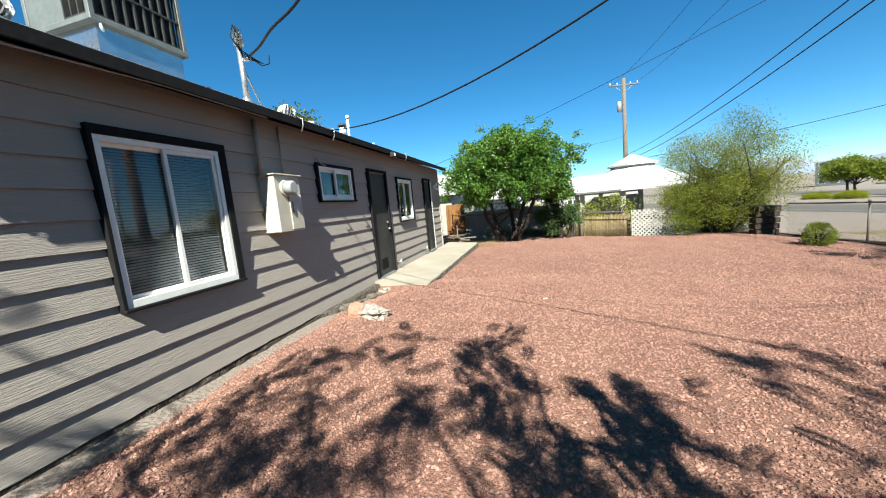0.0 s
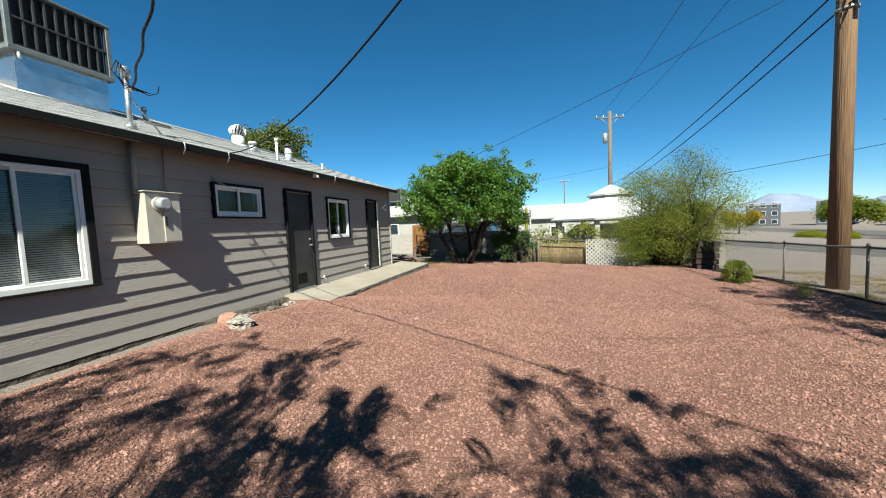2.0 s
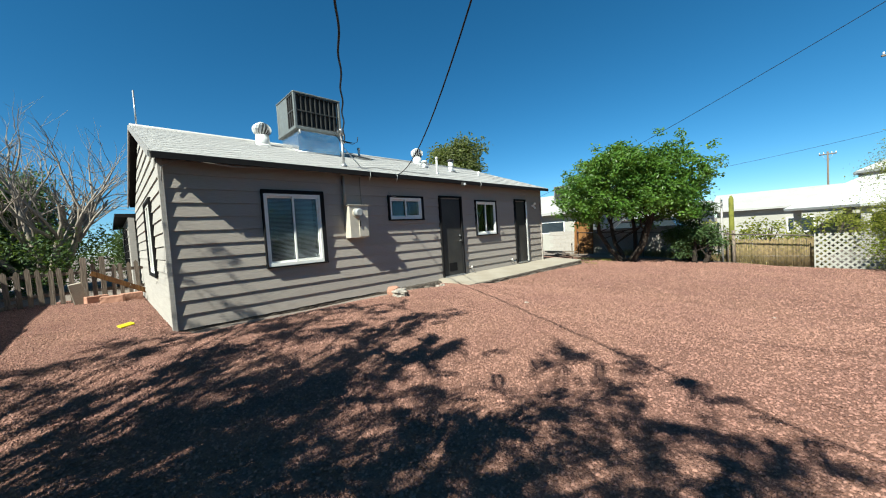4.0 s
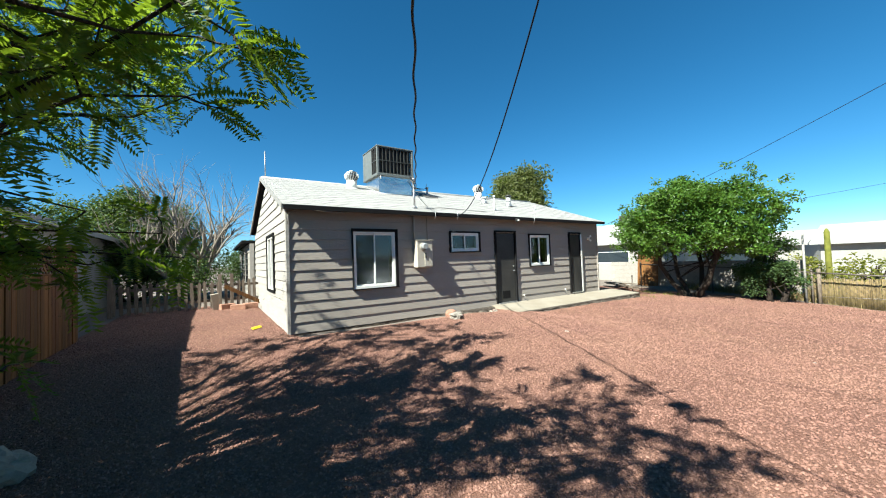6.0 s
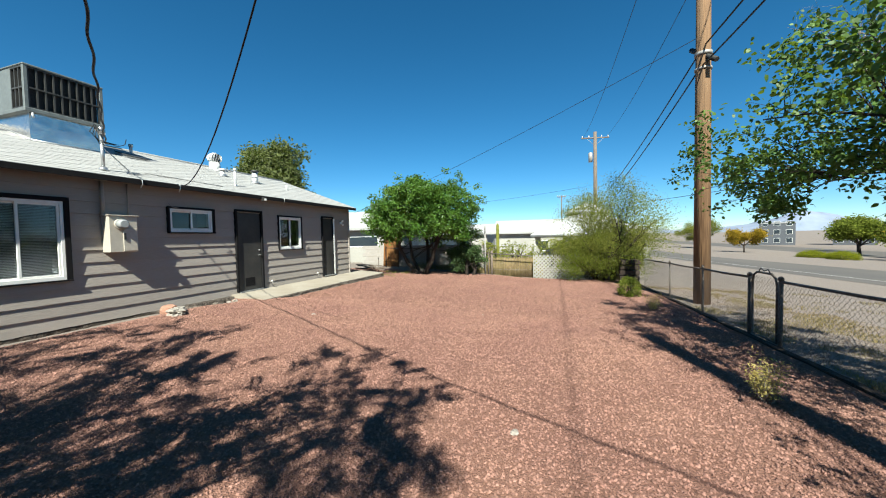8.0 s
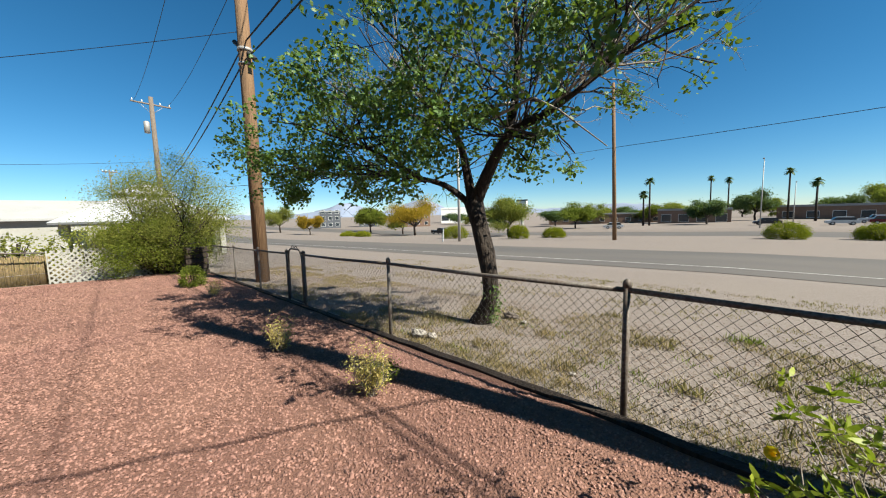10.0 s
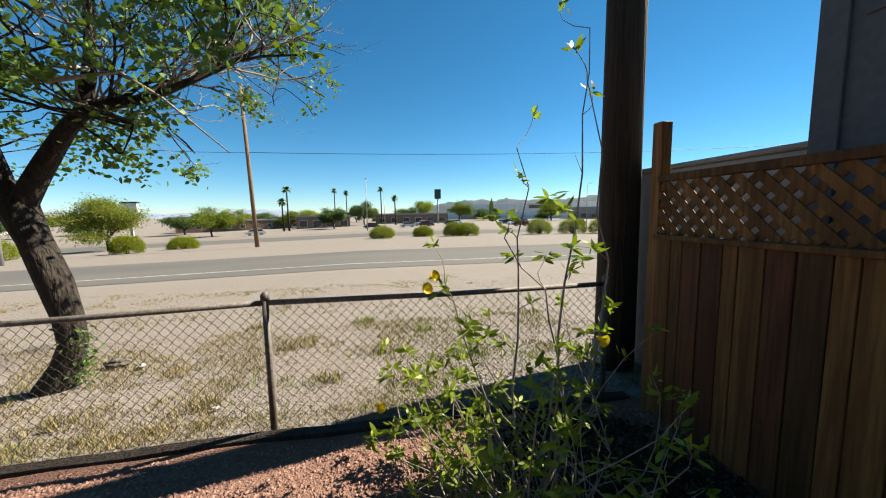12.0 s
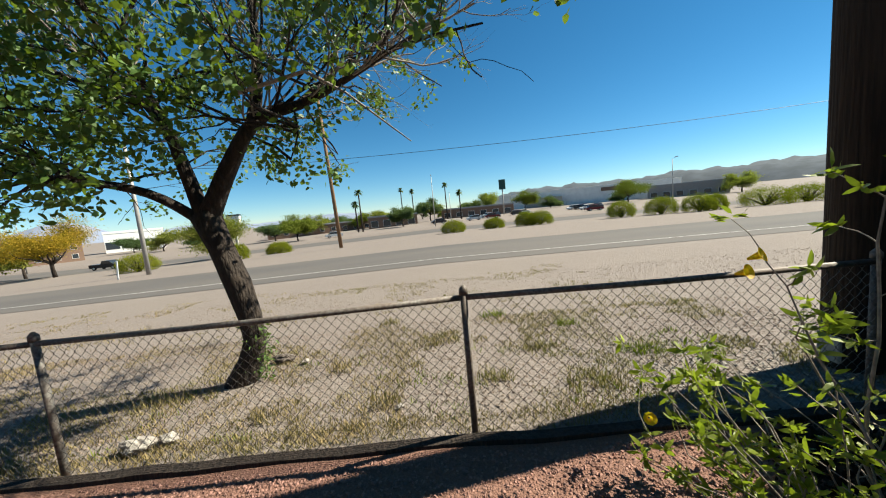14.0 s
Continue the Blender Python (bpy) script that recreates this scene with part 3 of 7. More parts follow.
for idx in ((0, 1, 2), (5, 4, 3), (0, 2, 5, 3), (1, 4, 5, 2), (0, 3, 4, 1)):
    bm.faces.new([vs[i] for i in idx])
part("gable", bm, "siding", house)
part("corner_board", boxed((-0.015, -0.012, -0.12), (0.05, 0.045, 2.5), 0.004), "gable_paint", house)
part("corner_board", boxed((X1 - 0.05, -0.012, -0.2), (X1 + 0.01, 0.045, 2.5), 0.004), "siding", house)

# lower wing behind the gable wall
WY = 12.6
bm = bmesh.new()
box(bm, (-0.16, YB + 0.03, -0.35), (-0.02, WY, 2.16))
box(bm, (-0.02, WY - 0.14, -0.35), (4.0, WY, 2.16))
part("wing_wall", bm, "gable_paint", house, "pale lap-sided rear wing")
bm = bmesh.new()
z = -0.06
while z < 2.1:
    box(bm, (-0.185, YB + 0.03, z), (-0.16, WY, z + 0.012))
    z += STEP
part("wing_lap", bm, "gable_paint", house)
part("wing_roof", boxed((-0.42, YB + 0.03, 2.17), (4.2, WY + 0.3, 2.27), 0.01), "black_trim", house, "dark flat wing roof edge")
for y0, y1 in ((7.5, 8.2), (9.2, 10.2)):
    w = new("window")
    w.parent = house
    w["label"] = "dark-trimmed window of the rear wing"
    bm = bmesh.new()
    for lo, hi in (((-0.2, y0, 1.86), (-0.163, y1, 1.92)), ((-0.2, y0, 0.74), (-0.163, y1, 0.8)), ((-0.2, y0, 0.8), (-0.163, y0 + 0.06, 1.86)), ((-0.2, y1 - 0.06, 0.8), (-0.163, y1, 1.86))):
        box(bm, lo, hi, 0.004)
    part("surround", bm, "black_trim", w)
    part("pane", boxed((-0.18, y0 + 0.06, 0.8), (-0.164, y1 - 0.06, 1.86)), "window_dark", w)

# roof: two slopes laid in courses, edge boards and drip edge
SLOPE = (RIDGE_Z - EAVE_Z) / (RIDGE_Y + EAVE_OUT)


def roof_slope(sign, y_eave, y_ridge, roof):
    """One slope in lapped courses of shingles with a slightly uneven lower edge."""
    n = 26
    xs = np.linspace(-0.10, X1 + 0.12, 90)
    for k in range(n):
        bm = bmesh.new()
        a, b = k / n, (k + 1.25) / n
        ya, yb = y_eave + (y_ridge - y_eave) * a, y_eave + (y_ridge - y_eave) * min(b, 1)
        za, zb = EAVE_Z + (RIDGE_Z - EAVE_Z) * a + 0.031, EAVE_Z + (RIDGE_Z - EAVE_Z) * min(b, 1) + 0.026
        prev = None
        for i, x in enumerate(xs):
            w = 0.003 * noise.noise(Vector((x * 2, k * 3.1, sign)))
            dy = -0.012 * sign * ((i // 2 + k) % 2) * (0 if k == 0 else 1)
            r = [bm.verts.new((x, ya + dy, za - 0.016 + w)), bm.verts.new((x, ya + dy, za + w)), bm.verts.new((x, yb, zb + w))]
            if prev:
                bm.faces.new((prev[0], r[0], r[1], prev[1]))
                bm.faces.new((prev[1], r[1], r[2], prev[2]))
            prev = r
        bmesh.ops.recalc_face_normals(bm, faces=bm.faces)
        part("shingle_course", bm, "roofing", roof)


for ye in (-EAVE_OUT, YB + 0.25):
    bm = bmesh.new()
    vs = [bm.verts.new(v) for x in (-0.08, X1 + 0.1) for v in ((x, ye, EAVE_Z - 0.03), (x, ye, EAVE_Z + 0.018), (x, RIDGE_Y, RIDGE_Z + 0.01), (x, RIDGE_Y, RIDGE_Z - 0.06))]
    for idx in ((0, 1, 2, 3), (7, 6, 5, 4), (0, 4, 5, 1), (1, 5, 6, 2), (2, 6, 7, 3), (3, 7, 4, 0)):
        bm.faces.new([vs[i] for i in idx])
    bmesh.ops.recalc_face_normals(bm, faces=bm.faces)
    deck = part("roof", bm, "black_trim", house, "pale grey weathered composition shingle roof")
    roof_slope(1 if ye < 0 else -1, ye, RIDGE_Y, deck)
part("fascia", boxed((-0.09, -EAVE_OUT - 0.022, EAVE_Z - 0.075), (X1 + 0.11, -EAVE_OUT - 0.002, EAVE_Z + 0.02), 0.004), "black_trim", house, "dark painted eaves board")
part("ridge_cap", tubed([(-0.1, RIDGE_Y, RIDGE_Z + 0.02), (X1 + 0.12, RIDGE_Y, RIDGE_Z + 0.02)], 0.05, 6), "roofing", house)
for sgn, ye in ((1, -EAVE_OUT), (-1, YB + 0.25)):
    for x in (-0.115, X1 + 0.115):
        bm = bmesh.new()
        q = [Vector((x, ye, EAVE_Z - 0.06)), Vector((x, ye, EAVE_Z + 0.03)), Vector((x, RIDGE_Y, RIDGE_Z + 0.03)), Vector((x, RIDGE_Y, RIDGE_Z - 0.06))]
        vs = [bm.verts.new(v + Vector((d, 0, 0))) for d in (-0.012, 0.012) for v in q]
        for idx in ((0, 1, 2, 3), (7, 6, 5, 4), (0, 4, 5, 1), (1, 5, 6, 2), (2, 6, 7, 3), (3, 7, 4, 0)):
            bm.faces.new([vs[i] for i in idx])
        bmesh.ops.recalc_face_normals(bm, faces=bm.faces)
        part("barge_board", bm, "grey_pipe", house)


def ring(bm, a, b, p, q, y0, y1, w, bottom=None):
    """Four bars round an opening, butted."""
    wb = w if bottom is None else bottom
    box(bm, (a, y0, q - w), (b, y1, q), 0.003)
    box(bm, (a, y0, p), (b, y1, p + wb), 0.003)
    box(bm, (a, y0, p + wb), (a + w, y1, q - w), 0.003)
    box(bm, (b - w, y0, p + wb), (b, y1, q - w), 0.003)
    return bm


def window(o, blinds, trim_top=0.07, trim_side=(0.03, 0.075), sill=True, name="window"):
    """White sliding window with two sashes in a black surround."""
    a, b, p, q = o
    w = empty(name, (0, 0, 0), "white-framed sliding window with black painted surround", "")
    w.parent = house
    del w["label"]
    w["label"] = "white-framed sliding window with black painted surround"
    bm = bmesh.new()
    box(bm, (a - trim_side[0], -0.035, q), (b + trim_side[1], 0.03, q + trim_top), 0.004)
    box(bm, (a - trim_side[0], -0.033, p - 0.02), (a, 0.03, q), 0.003)
    box(bm, (b, -0.033, p - 0.02), (b + trim_side[1], 0.03, q), 0.003)
    box(bm, (a - trim_side[0], -0.05, p - 0.045), (b + trim_side[1], 0.03, p - 0.02), 0.004)
    part("surround", bm, "black_trim", w, "black painted surround")
    part("window_frame", ring(bmesh.new(), a, b, p - 0.02, q, -0.022, 0.06, 0.045, 0.06), "white_frame", w)
    mid = (a + b) / 2
    part("sash", ring(bmesh.new(), a + 0.045, mid + 0.02, p + 0.04, q - 0.045, 0.022, 0.046, 0.03), "white_frame", w)
    part("sash", ring(bmesh.new(), mid - 0.022, b - 0.045, p + 0.04, q - 0.045, -0.008, 0.018, 0.034), "white_frame", w)
    for u0, u1, yy in ((a + 0.07, mid - 0.005, 0.034), (mid + 0.01, b - 0.075, 0.005)):
        ob = part("pane", boxed((u0, yy - 0.002, p + 0.065), (u1, yy + 0.002, q - 0.072)), "pane", w)
        ob.visible_shadow = False
    if blinds:
        zz, bm = p + 0.05, bmesh.new()
        while zz < q - 0.05:
            box(bm, (a + 0.05, 0.085, zz), (b - 0.05, 0.105, zz + 0.013), 0, None)
            zz += 0.024
        part("blind", bm, "blind", w, "white slatted blind")
    return w


window(OPEN["w1"], True)
window(OPEN["w2"], False, 0.045, (0.045, 0.07))
window(OPEN["w3"], False, 0.045, (0.03, 0.06))
# dark sheet added behind each rear window, painted as the unlit room
for nm, o in (("w1", OPEN["w1"]), ("w2", OPEN["w2"]), ("w3", OPEN["w3"])):
    a, b, p, q = o
    part("curtain", boxed((a - 0.1, 0.6, p - 0.2), (b + 0.1, 0.62, q + 0.1)), "dark_room", house)
# window of the gable wall
a, b, p, q = side_open[0]
w = new("window")
w.parent = house
w["label"] = "narrow dark-trimmed window in the gable wall"
bm = bmesh.new()
for lo, hi in (((-0.03, a - 0.05, q), (0.03, b + 0.05, q + 0.06)), ((-0.03, a - 0.05, p - 0.06), (0.03, b + 0.05, p)), ((-0.03, a - 0.05, p), (0.03, a, q)), ((-0.03, b, p), (0.03, b + 0.05, q))):
    box(bm, lo, hi, 0.004)
part("surround", bm, "black_trim", w)
bm = bmesh.new()
for lo, hi in (((0.0, a, q - 0.05), (0.06, b, q)), ((0.0, a, p), (0.06, b, p + 0.05)), ((0.0, a, p + 0.05), (0.06, a + 0.05, q - 0.05)), ((0.0, b - 0.05, p + 0.05), (0.06, b, q - 0.05)), ((0.0, (a + b) / 2 - .025, p + .05), (0.05, (a + b) / 2 + .025, q - .05))):
    box(bm, lo, hi, 0.003)
part("window_frame", bm, "white_frame", w)
part("pane", boxed((0.05, a + 0.05, p + 0.05), (0.055, b - 0.05, q - 0.05)), "window_dark", w)


def door(o, knob_side, name="door"):
    a, b, p, q = o
    d = new(name)
    d.parent = house
    d["label"] = "dark grey painted back door with black casing"
    part("leaf", boxed((a + 0.015, 0.012, p + 0.01), (b - 0.015, 0.05, q - 0.015), 0.003), "door_paint", d)
    bm = bmesh.new()
    box(bm, (a - 0.045, -0.036, p), (a + 0.012, 0.03, q + 0.02), 0.003)
    box(bm, (b - 0.012, -0.036, p), (b + 0.045, 0.03, q + 0.02), 0.003)
    box(bm, (a - 0.045, -0.036, q + 0.02), (b + 0.045, 0.03, q + 0.07), 0.003)
    part("casing", bm, "black_trim", d)
    part("threshold", boxed((a + 0.012, -0.06, p - 0.03), (b - 0.012, 0.05, p + 0.008), 0.004), "galvanised", d)
    if knob_side:
        x = b - 0.075
        part("handle", tube(tubed([(x, 0.012, p + 0.93), (x, -0.045, p + 0.93)], [0.012, 0.014], 10), [(x + 0.01, -0.045, p + 0.93), (x - 0.09, -0.05, p + 0.925)], [0.011, 0.008], 8), "galvanised", d, "brushed steel lever handle")
        part("deadbolt", tubed([(x, 0.012, p + 1.06), (x, -0.012, p + 1.06)], [0.026, 0.022], 12), "galvanised", d)
        bm = boxed((a + 0.22, 0.006, p + 0.12), (b - 0.25, 0.014, p + 0.34), 0.002)
        part("pet_flap", bm, "black_trim", d)
    return d


door(OPEN["d1"], True)
door(OPEN["d2"], False)
# service door stands a little open: pale jamb strip beside the dark leaf
part("jamb", boxed((9.665, -0.042, 0.03), (9.74, 0.028, 2.06), 0.003), "white_frame", house)

# ---------------------------------------------------------------- concrete step along the doors
slab = bmesh.new()
edge = bmesh.new()
prev = prev_e = None
for x in np.linspace(5.42, 11.55, 130):
    w = 0.025 * noise.noise(Vector((x * 2.5, 0, 0))) + 0.012 * noise.noise(Vector((x * 9, 0, 3)))
    yo = -1.04 + w
    r = [slab.verts.new(v) for v in ((x, 0.0, -0.02), (x, yo + 0.025, -0.10), (x, yo, -0.112), (x, yo + 0.012, -0.50), (x, 0.0, -0.5))]
    q = [edge.verts.new((x, yo - 0.003 - d + k * noise.noise(Vector((x * 7, z * 30, 5))), z)) for z, d, k in ((-0.118, 0.002, 0.004), (-0.145, 0.012, 0.02), (-0.175, 0.008, 0.03), (-0.21, 0.02, 0.035), (-0.30, 0.03, 0.03))]
    if prev:
        for i in range(4):
            slab.faces.new((prev[i], r[i], r[i + 1], prev[i + 1]))
            edge.faces.new((prev_e[i], q[i], q[i + 1], prev_e[i + 1]))
    else:
        slab.faces.new(r)
    prev, prev_e = r, q
slab.faces.new(prev[::-1])
for m in (slab, edge):
    bmesh.ops.recalc_face_normals(m, faces=m.faces)
walk_slab = tagged(put("concrete_step", slab, "concrete"), "worn concrete walk along the back doors", "walkway", kind="structure")
part("slab_edge", edge, "rough_concrete", walk_slab, "rough exposed aggregate edge")
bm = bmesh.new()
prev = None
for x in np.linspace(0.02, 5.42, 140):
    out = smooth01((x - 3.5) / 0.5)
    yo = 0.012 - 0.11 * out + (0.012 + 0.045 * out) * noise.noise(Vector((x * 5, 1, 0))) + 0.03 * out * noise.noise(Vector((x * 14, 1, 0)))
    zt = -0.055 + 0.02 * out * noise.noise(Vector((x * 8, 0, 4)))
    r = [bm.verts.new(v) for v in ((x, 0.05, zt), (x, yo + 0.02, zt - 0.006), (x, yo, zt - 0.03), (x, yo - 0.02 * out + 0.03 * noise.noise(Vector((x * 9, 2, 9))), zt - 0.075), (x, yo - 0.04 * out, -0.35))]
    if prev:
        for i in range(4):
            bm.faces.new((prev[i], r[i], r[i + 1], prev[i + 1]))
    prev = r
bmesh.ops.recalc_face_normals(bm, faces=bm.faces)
tagged(put("footing", bm, "footing_dark"), "rough broken concrete footing below the siding", "footing", kind="structure")

# ---------------------------------------------------------------- on the roof and the rear wall


def on_roof(y):
    return EAVE_Z + 0.03 + SLOPE * (y + EAVE_OUT)


cooler = empty("evaporative_cooler", (3.48, 2.6, on_roof(2.6)), "grey sheet-metal evaporative cooler with dark louvred sides", "air cooler")
c0, c1, d0, d1, z0, z1 = 2.88, 4.12, 2.05, 3.20, 4.00, 4.83


def cpart(name, bm, mat, label=""):
    return tagged(under(put(name, bm, mat), cooler), label)


bm = bmesh.new()
for x, y in ((c0, d0), (c1 - 0.06, d0), (c0, d1 - 0.06), (c1 - 0.06, d1 - 0.06)):
    box(bm, (x, y, z0), (x + 0.06, y + 0.06, z1), 0.005)
box(bm, (c0 - 0.01, d0 - 0.01, z1), (c1 + 0.01, d1 + 0.01, z1 + 0.035), 0.01)
box(bm, (c0 - 0.01, d0 - 0.01, z0 - 0.06), (c1 + 0.01, d1 + 0.01, z0 + 0.02), 0.01)
cpart("cabinet", bm, "cooler_paint")
cpart("core", boxed((c0 + 0.08, d0 + 0.08, z0 + 0.02), (c1 - 0.08, d1 - 0.08, z1)), "louver")


def louvres(face, a, b, n):
    bm = bmesh.new()
    for i in range(n + 1):
        u = a + (b - a) * i / n
        lo, hi = ((u - 0.012, d0 + 0.012, z0 + 0.02), (u + 0.012, d0 + 0.07, z1)) if face == "front" else ((c0 + 0.012, u - 0.012, z0 + 0.02), (c0 + 0.07, u + 0.012, z1))
        box(bm, lo, hi)
    zm = (z0 + z1) / 2
    for zz in (z0 + 0.03, zm, z1 - 0.02):
        lo, hi = ((a, d0 + 0.006, zz - 0.014), (b, d0 + 0.03, zz + 0.014)) if face == "front" else ((c0 + 0.006, a, zz - 0.014), (c0 + 0.03, b, zz + 0.014))
        box(bm, lo, hi)
    return bm


cpart("louvre_panel", louvres("front", c0 + 0.07, c1 - 0.07, 9), "door_paint", "dark vertical louvre grille")
cpart("louvre_panel", louvres("side", d0 + 0.07, d0 + 0.45, 3), "door_paint", "dark vertical louvre grille")
cpart("side_panel", boxed((c0 + 0.01, d0 + 0.46, z0 + 0.02), (c0 + 0.05, d1 - 0.06, z1), 0.004), "cooler_paint", "plain light grey side panel")
bm = bmesh.new()
q = [(c0 + 0.07, d0 + 0.05, z0 - 0.06), (c1 - 0.07, d0 + 0.05, z0 - 0.06), (c1 - 0.07, d1 - 0.05, z0 - 0.06), (c0 + 0.07, d1 - 0.05, z0 - 0.06)]
lowq = [(x, y, on_roof(y) - 0.02) for x, y, _ in q]
vs = [bm.verts.new(v) for v in (*q, *lowq)]
for i in range(4):
    bm.faces.new((vs[i], vs[(i + 1) % 4], vs[4 + (i + 1) % 4], vs[4 + i]))
bmesh.ops.recalc_face_normals(bm, faces=bm.faces)
cpart("plenum_duct", bm, "duct_metal", "bright galvanised sheet-metal duct")
bm = bmesh.new()
for i in range(4):
    a, b = Vector(lowq[i]), Vector(lowq[(i + 1) % 4])
    tube(bm, [a + Vector((0, 0, 0.03)), b + Vector((0, 0, 0.03))], 0.02, 5)
cpart("flashing", bm, "galvanised")
cpart("drain_elbow", tubed([(c0 + 0.1, d0 + 0.02, z0 - 0.05), (c0 + 0.1, d0 - 0.02, z0 - 0.16)], 0.02, 6), "white_metal")


def turbine(x, y, r=0.2):
    """Spinning roof vent: a neck and a ball of curved blades."""
    z = on_roof(y)
    e = empty("turbine_vent", (x, y, z), "white metal turbine roof vent", "roof vent", "roof turbines")
    part("neck", tubed([(0, 0, -0.12), (0, 0, 0.22)], [r * 0.85, r * 0.78], 18), "white_metal", e)
    part("base_flange", tubed([(0, 0, -0.09), (0, 0, -0.02)], [r * 1.25, r * 0.9], 18), "white_metal", e)
    bm = bmesh.new()
    for k in range(16):
        prev = None
        for j in range(7):
            b = 0.15 + 2.75 * j / 6
            a = k * 6.28318 / 16 + 0.55 * j / 6
            ring_r, zz = r * 1.12 * math.sin(b), 0.36 - 0.17 * math.cos(b)
            w = 0.21
            p1 = Vector((math.cos(a) * ring_r, math.sin(a) * ring_r, zz))
            p2 = Vector((math.cos(a + w) * ring_r * 0.86, math.sin(a + w) * ring_r * 0.86, zz))
            cur = (bm.verts.new(p1), bm.verts.new(p2))
            if prev:
                bm.faces.new((prev[0], cur[0], cur[1], prev[1]))
            prev = cur
    part("blade_ball", bm, "white_metal", e)
    part("cap", tubed([(0, 0, 0.50), (0, 0, 0.535)], [r * 0.5, r * 0.3], 14), "white_metal", e)
    # dark filler added inside the ball as the shade between the blades
    part("rotor_core", tubed([(0, 0, 0.22), (0, 0, 0.36), (0, 0, 0.5)], [r * 0.6, r * 0.8, r * 0.4], 12), "louver", e)
    return e


turbine(2.33, 2.76)
turbine(7.58, 3.02)


def roof_pipe(name, x, y, h, r, mat, label, cap="", tilt=0.0):
    z = on_roof(y)
    e = empty(name, (x, y, z), label, "roof vent")
    part("pipe", tubed([(0, 0, -0.08), (tilt, 0, h)], r, 12), mat, e)
    part("boot", tubed([(0, 0, -0.04), (0, 0, 0.05)], [r * 2.2, r * 1.25], 12), "galvanised", e)
    if cap == "hat":
        part("storm_collar", tubed([(0, 0, h * 0.55), (0, 0, h * 0.62)], [r * 1.3, r * 1.05], 12), mat, e)
        part("cap", tube(tubed([(0, 0, h + 0.03), (0, 0, h + 0.09)], [r * 1.55, r * 0.9], 14), [(0, 0, h - 0.02), (0, 0, h + 0.03)], r * 0.8, 10), "door_paint", e)
    elif cap == "knob":
        part("cap", tubed([(tilt, 0, h - 0.01), (tilt, 0, h + 0.05)], [r * 1.5, r * 1.3], 12), "white_metal", e)
    return e


roof_pipe("flue_vent", 7.87, 1.65, 0.32, 0.085, "white_metal", "white round flue with dark rain cap", "hat")
roof_pipe("vent_pipe", 6.15, 0.55, 0.42, 0.028, "white_metal", "slim white plumbing vent pipe", "knob")
roof_pipe("vent_pipe", 6.95, 1.95, 0.16, 0.07, "white_metal", "short white plumbing vent stub", "knob")
roof_pipe("vent_pipe", 5.0, 2.7, 0.22, 0.035, "white_metal", "slim white plumbing vent pipe", "knob")
roof_pipe("vent_pipe", 8.9, 1.3, 0.16, 0.03, "white_metal", "slim white plumbing vent pipe")
roof_pipe("antenna_mast", 0.02, RIDGE_Y + 0.05, 0.75, 0.016, "galvanised", "thin bare antenna mast at the gable")
hatch = new("roof_hatch", None)
hatch.location = (4.75, 2.25, on_roof(2.25))
tagged(hatch, "low dark metal flap lying on the shingles", "roof flap")
part("flap", boxed((-0.28, -0.2, 0.04), (0.28, 0.2, 0.06), 0.005, pose(0, 0, 0, 20, 0, 8)), "door_paint", hatch)
part("curb", boxed((-0.25, -0.18, -0.09), (0.25, 0.18, 0.05), 0.005, pose(0, 0, 0, 20, 0, 8)), "galvanised", hatch)

# electric service: mast through the eaves, meter cabinet, conduit
MAST = Vector((3.02, 0.10, 0.0))
mast = empty("service_mast", (3.02, 0.10, on_roof(0.1)), "galvanised electric service mast with weatherhead", "service mast")
part("mast_pipe", tubed([(0, 0, -0.1), (0, 0, 0.86)], 0.03, 12), "galvanised", mast)
part("weatherhead", tube(tubed([(0, 0, 0.84), (0, 0, 0.94), (-0.03, -0.03, 1.0)], [0.05, 0.055, 0.03], 10), [(-0.02, -0.02, 0.92), (-0.10, -0.09, 0.90)], [0.04, 0.045], 8), "galvanised", mast)
part("roof_boot", tubed([(0, 0, -0.03), (0, 0, 0.08)], [0.09, 0.04], 10), "galvanised", mast)
mast.scale = (1, 1, 0.76)
part("insulator", tubed([(0, -0.03, 0.62), (0, -0.12, 0.62)], [0.02, 0.03], 8), "white_metal", mast)
part("brace", tubed([(0.0, 0, 0.55), (0.55, 0.25, 0.12)], 0.012, 6), "galvanised", mast)
loops = bmesh.new()
for k in range(4):
    pts = [(-0.03 - 0.02 * k, -0.03, 0.94), (-0.14, -0.08 - 0.03 * k, 1.02 - 0.03 * k), (-0.22 + 0.04 * k, -0.1, 0.82 - 0.05 * k), (-0.12, -0.14, 0.66 - 0.03 * k), (0.06 + 0.04 * k, -0.14, 0.63)]
    tube(loops, pts, 0.007, 5)
tube(loops, [(0.02, -0.13, 0.62), (0.15, -0.15, 0.58), (0.26, -0.16, 0.66), (0.29, -0.15, 0.80)], 0.008, 5)
part("drip_loop", loops, "cable", mast)
meter = empty("meter_cabinet", (3.12, 0, 1.49), "beige metal electric meter cabinet on the wall", "electric meter")
part("cabinet", boxed((-0.22, -0.19, -0.33), (0.22, 0.03, 0.33), 0.008), "beige_metal", meter)
part("door", boxed((-0.02, -0.205, -0.31), (0.20, -0.19, 0.10), 0.006), "beige_metal", meter)
part("top_hood", boxed((-0.24, -0.215, 0.33), (0.24, 0.03, 0.345), 0.004), "beige_metal", meter)
part("meter_collar", tubed([(-0.05, -0.19, 0.18), (-0.05, -0.22, 0.18)], [0.10, 0.095], 20), "beige_metal", meter)
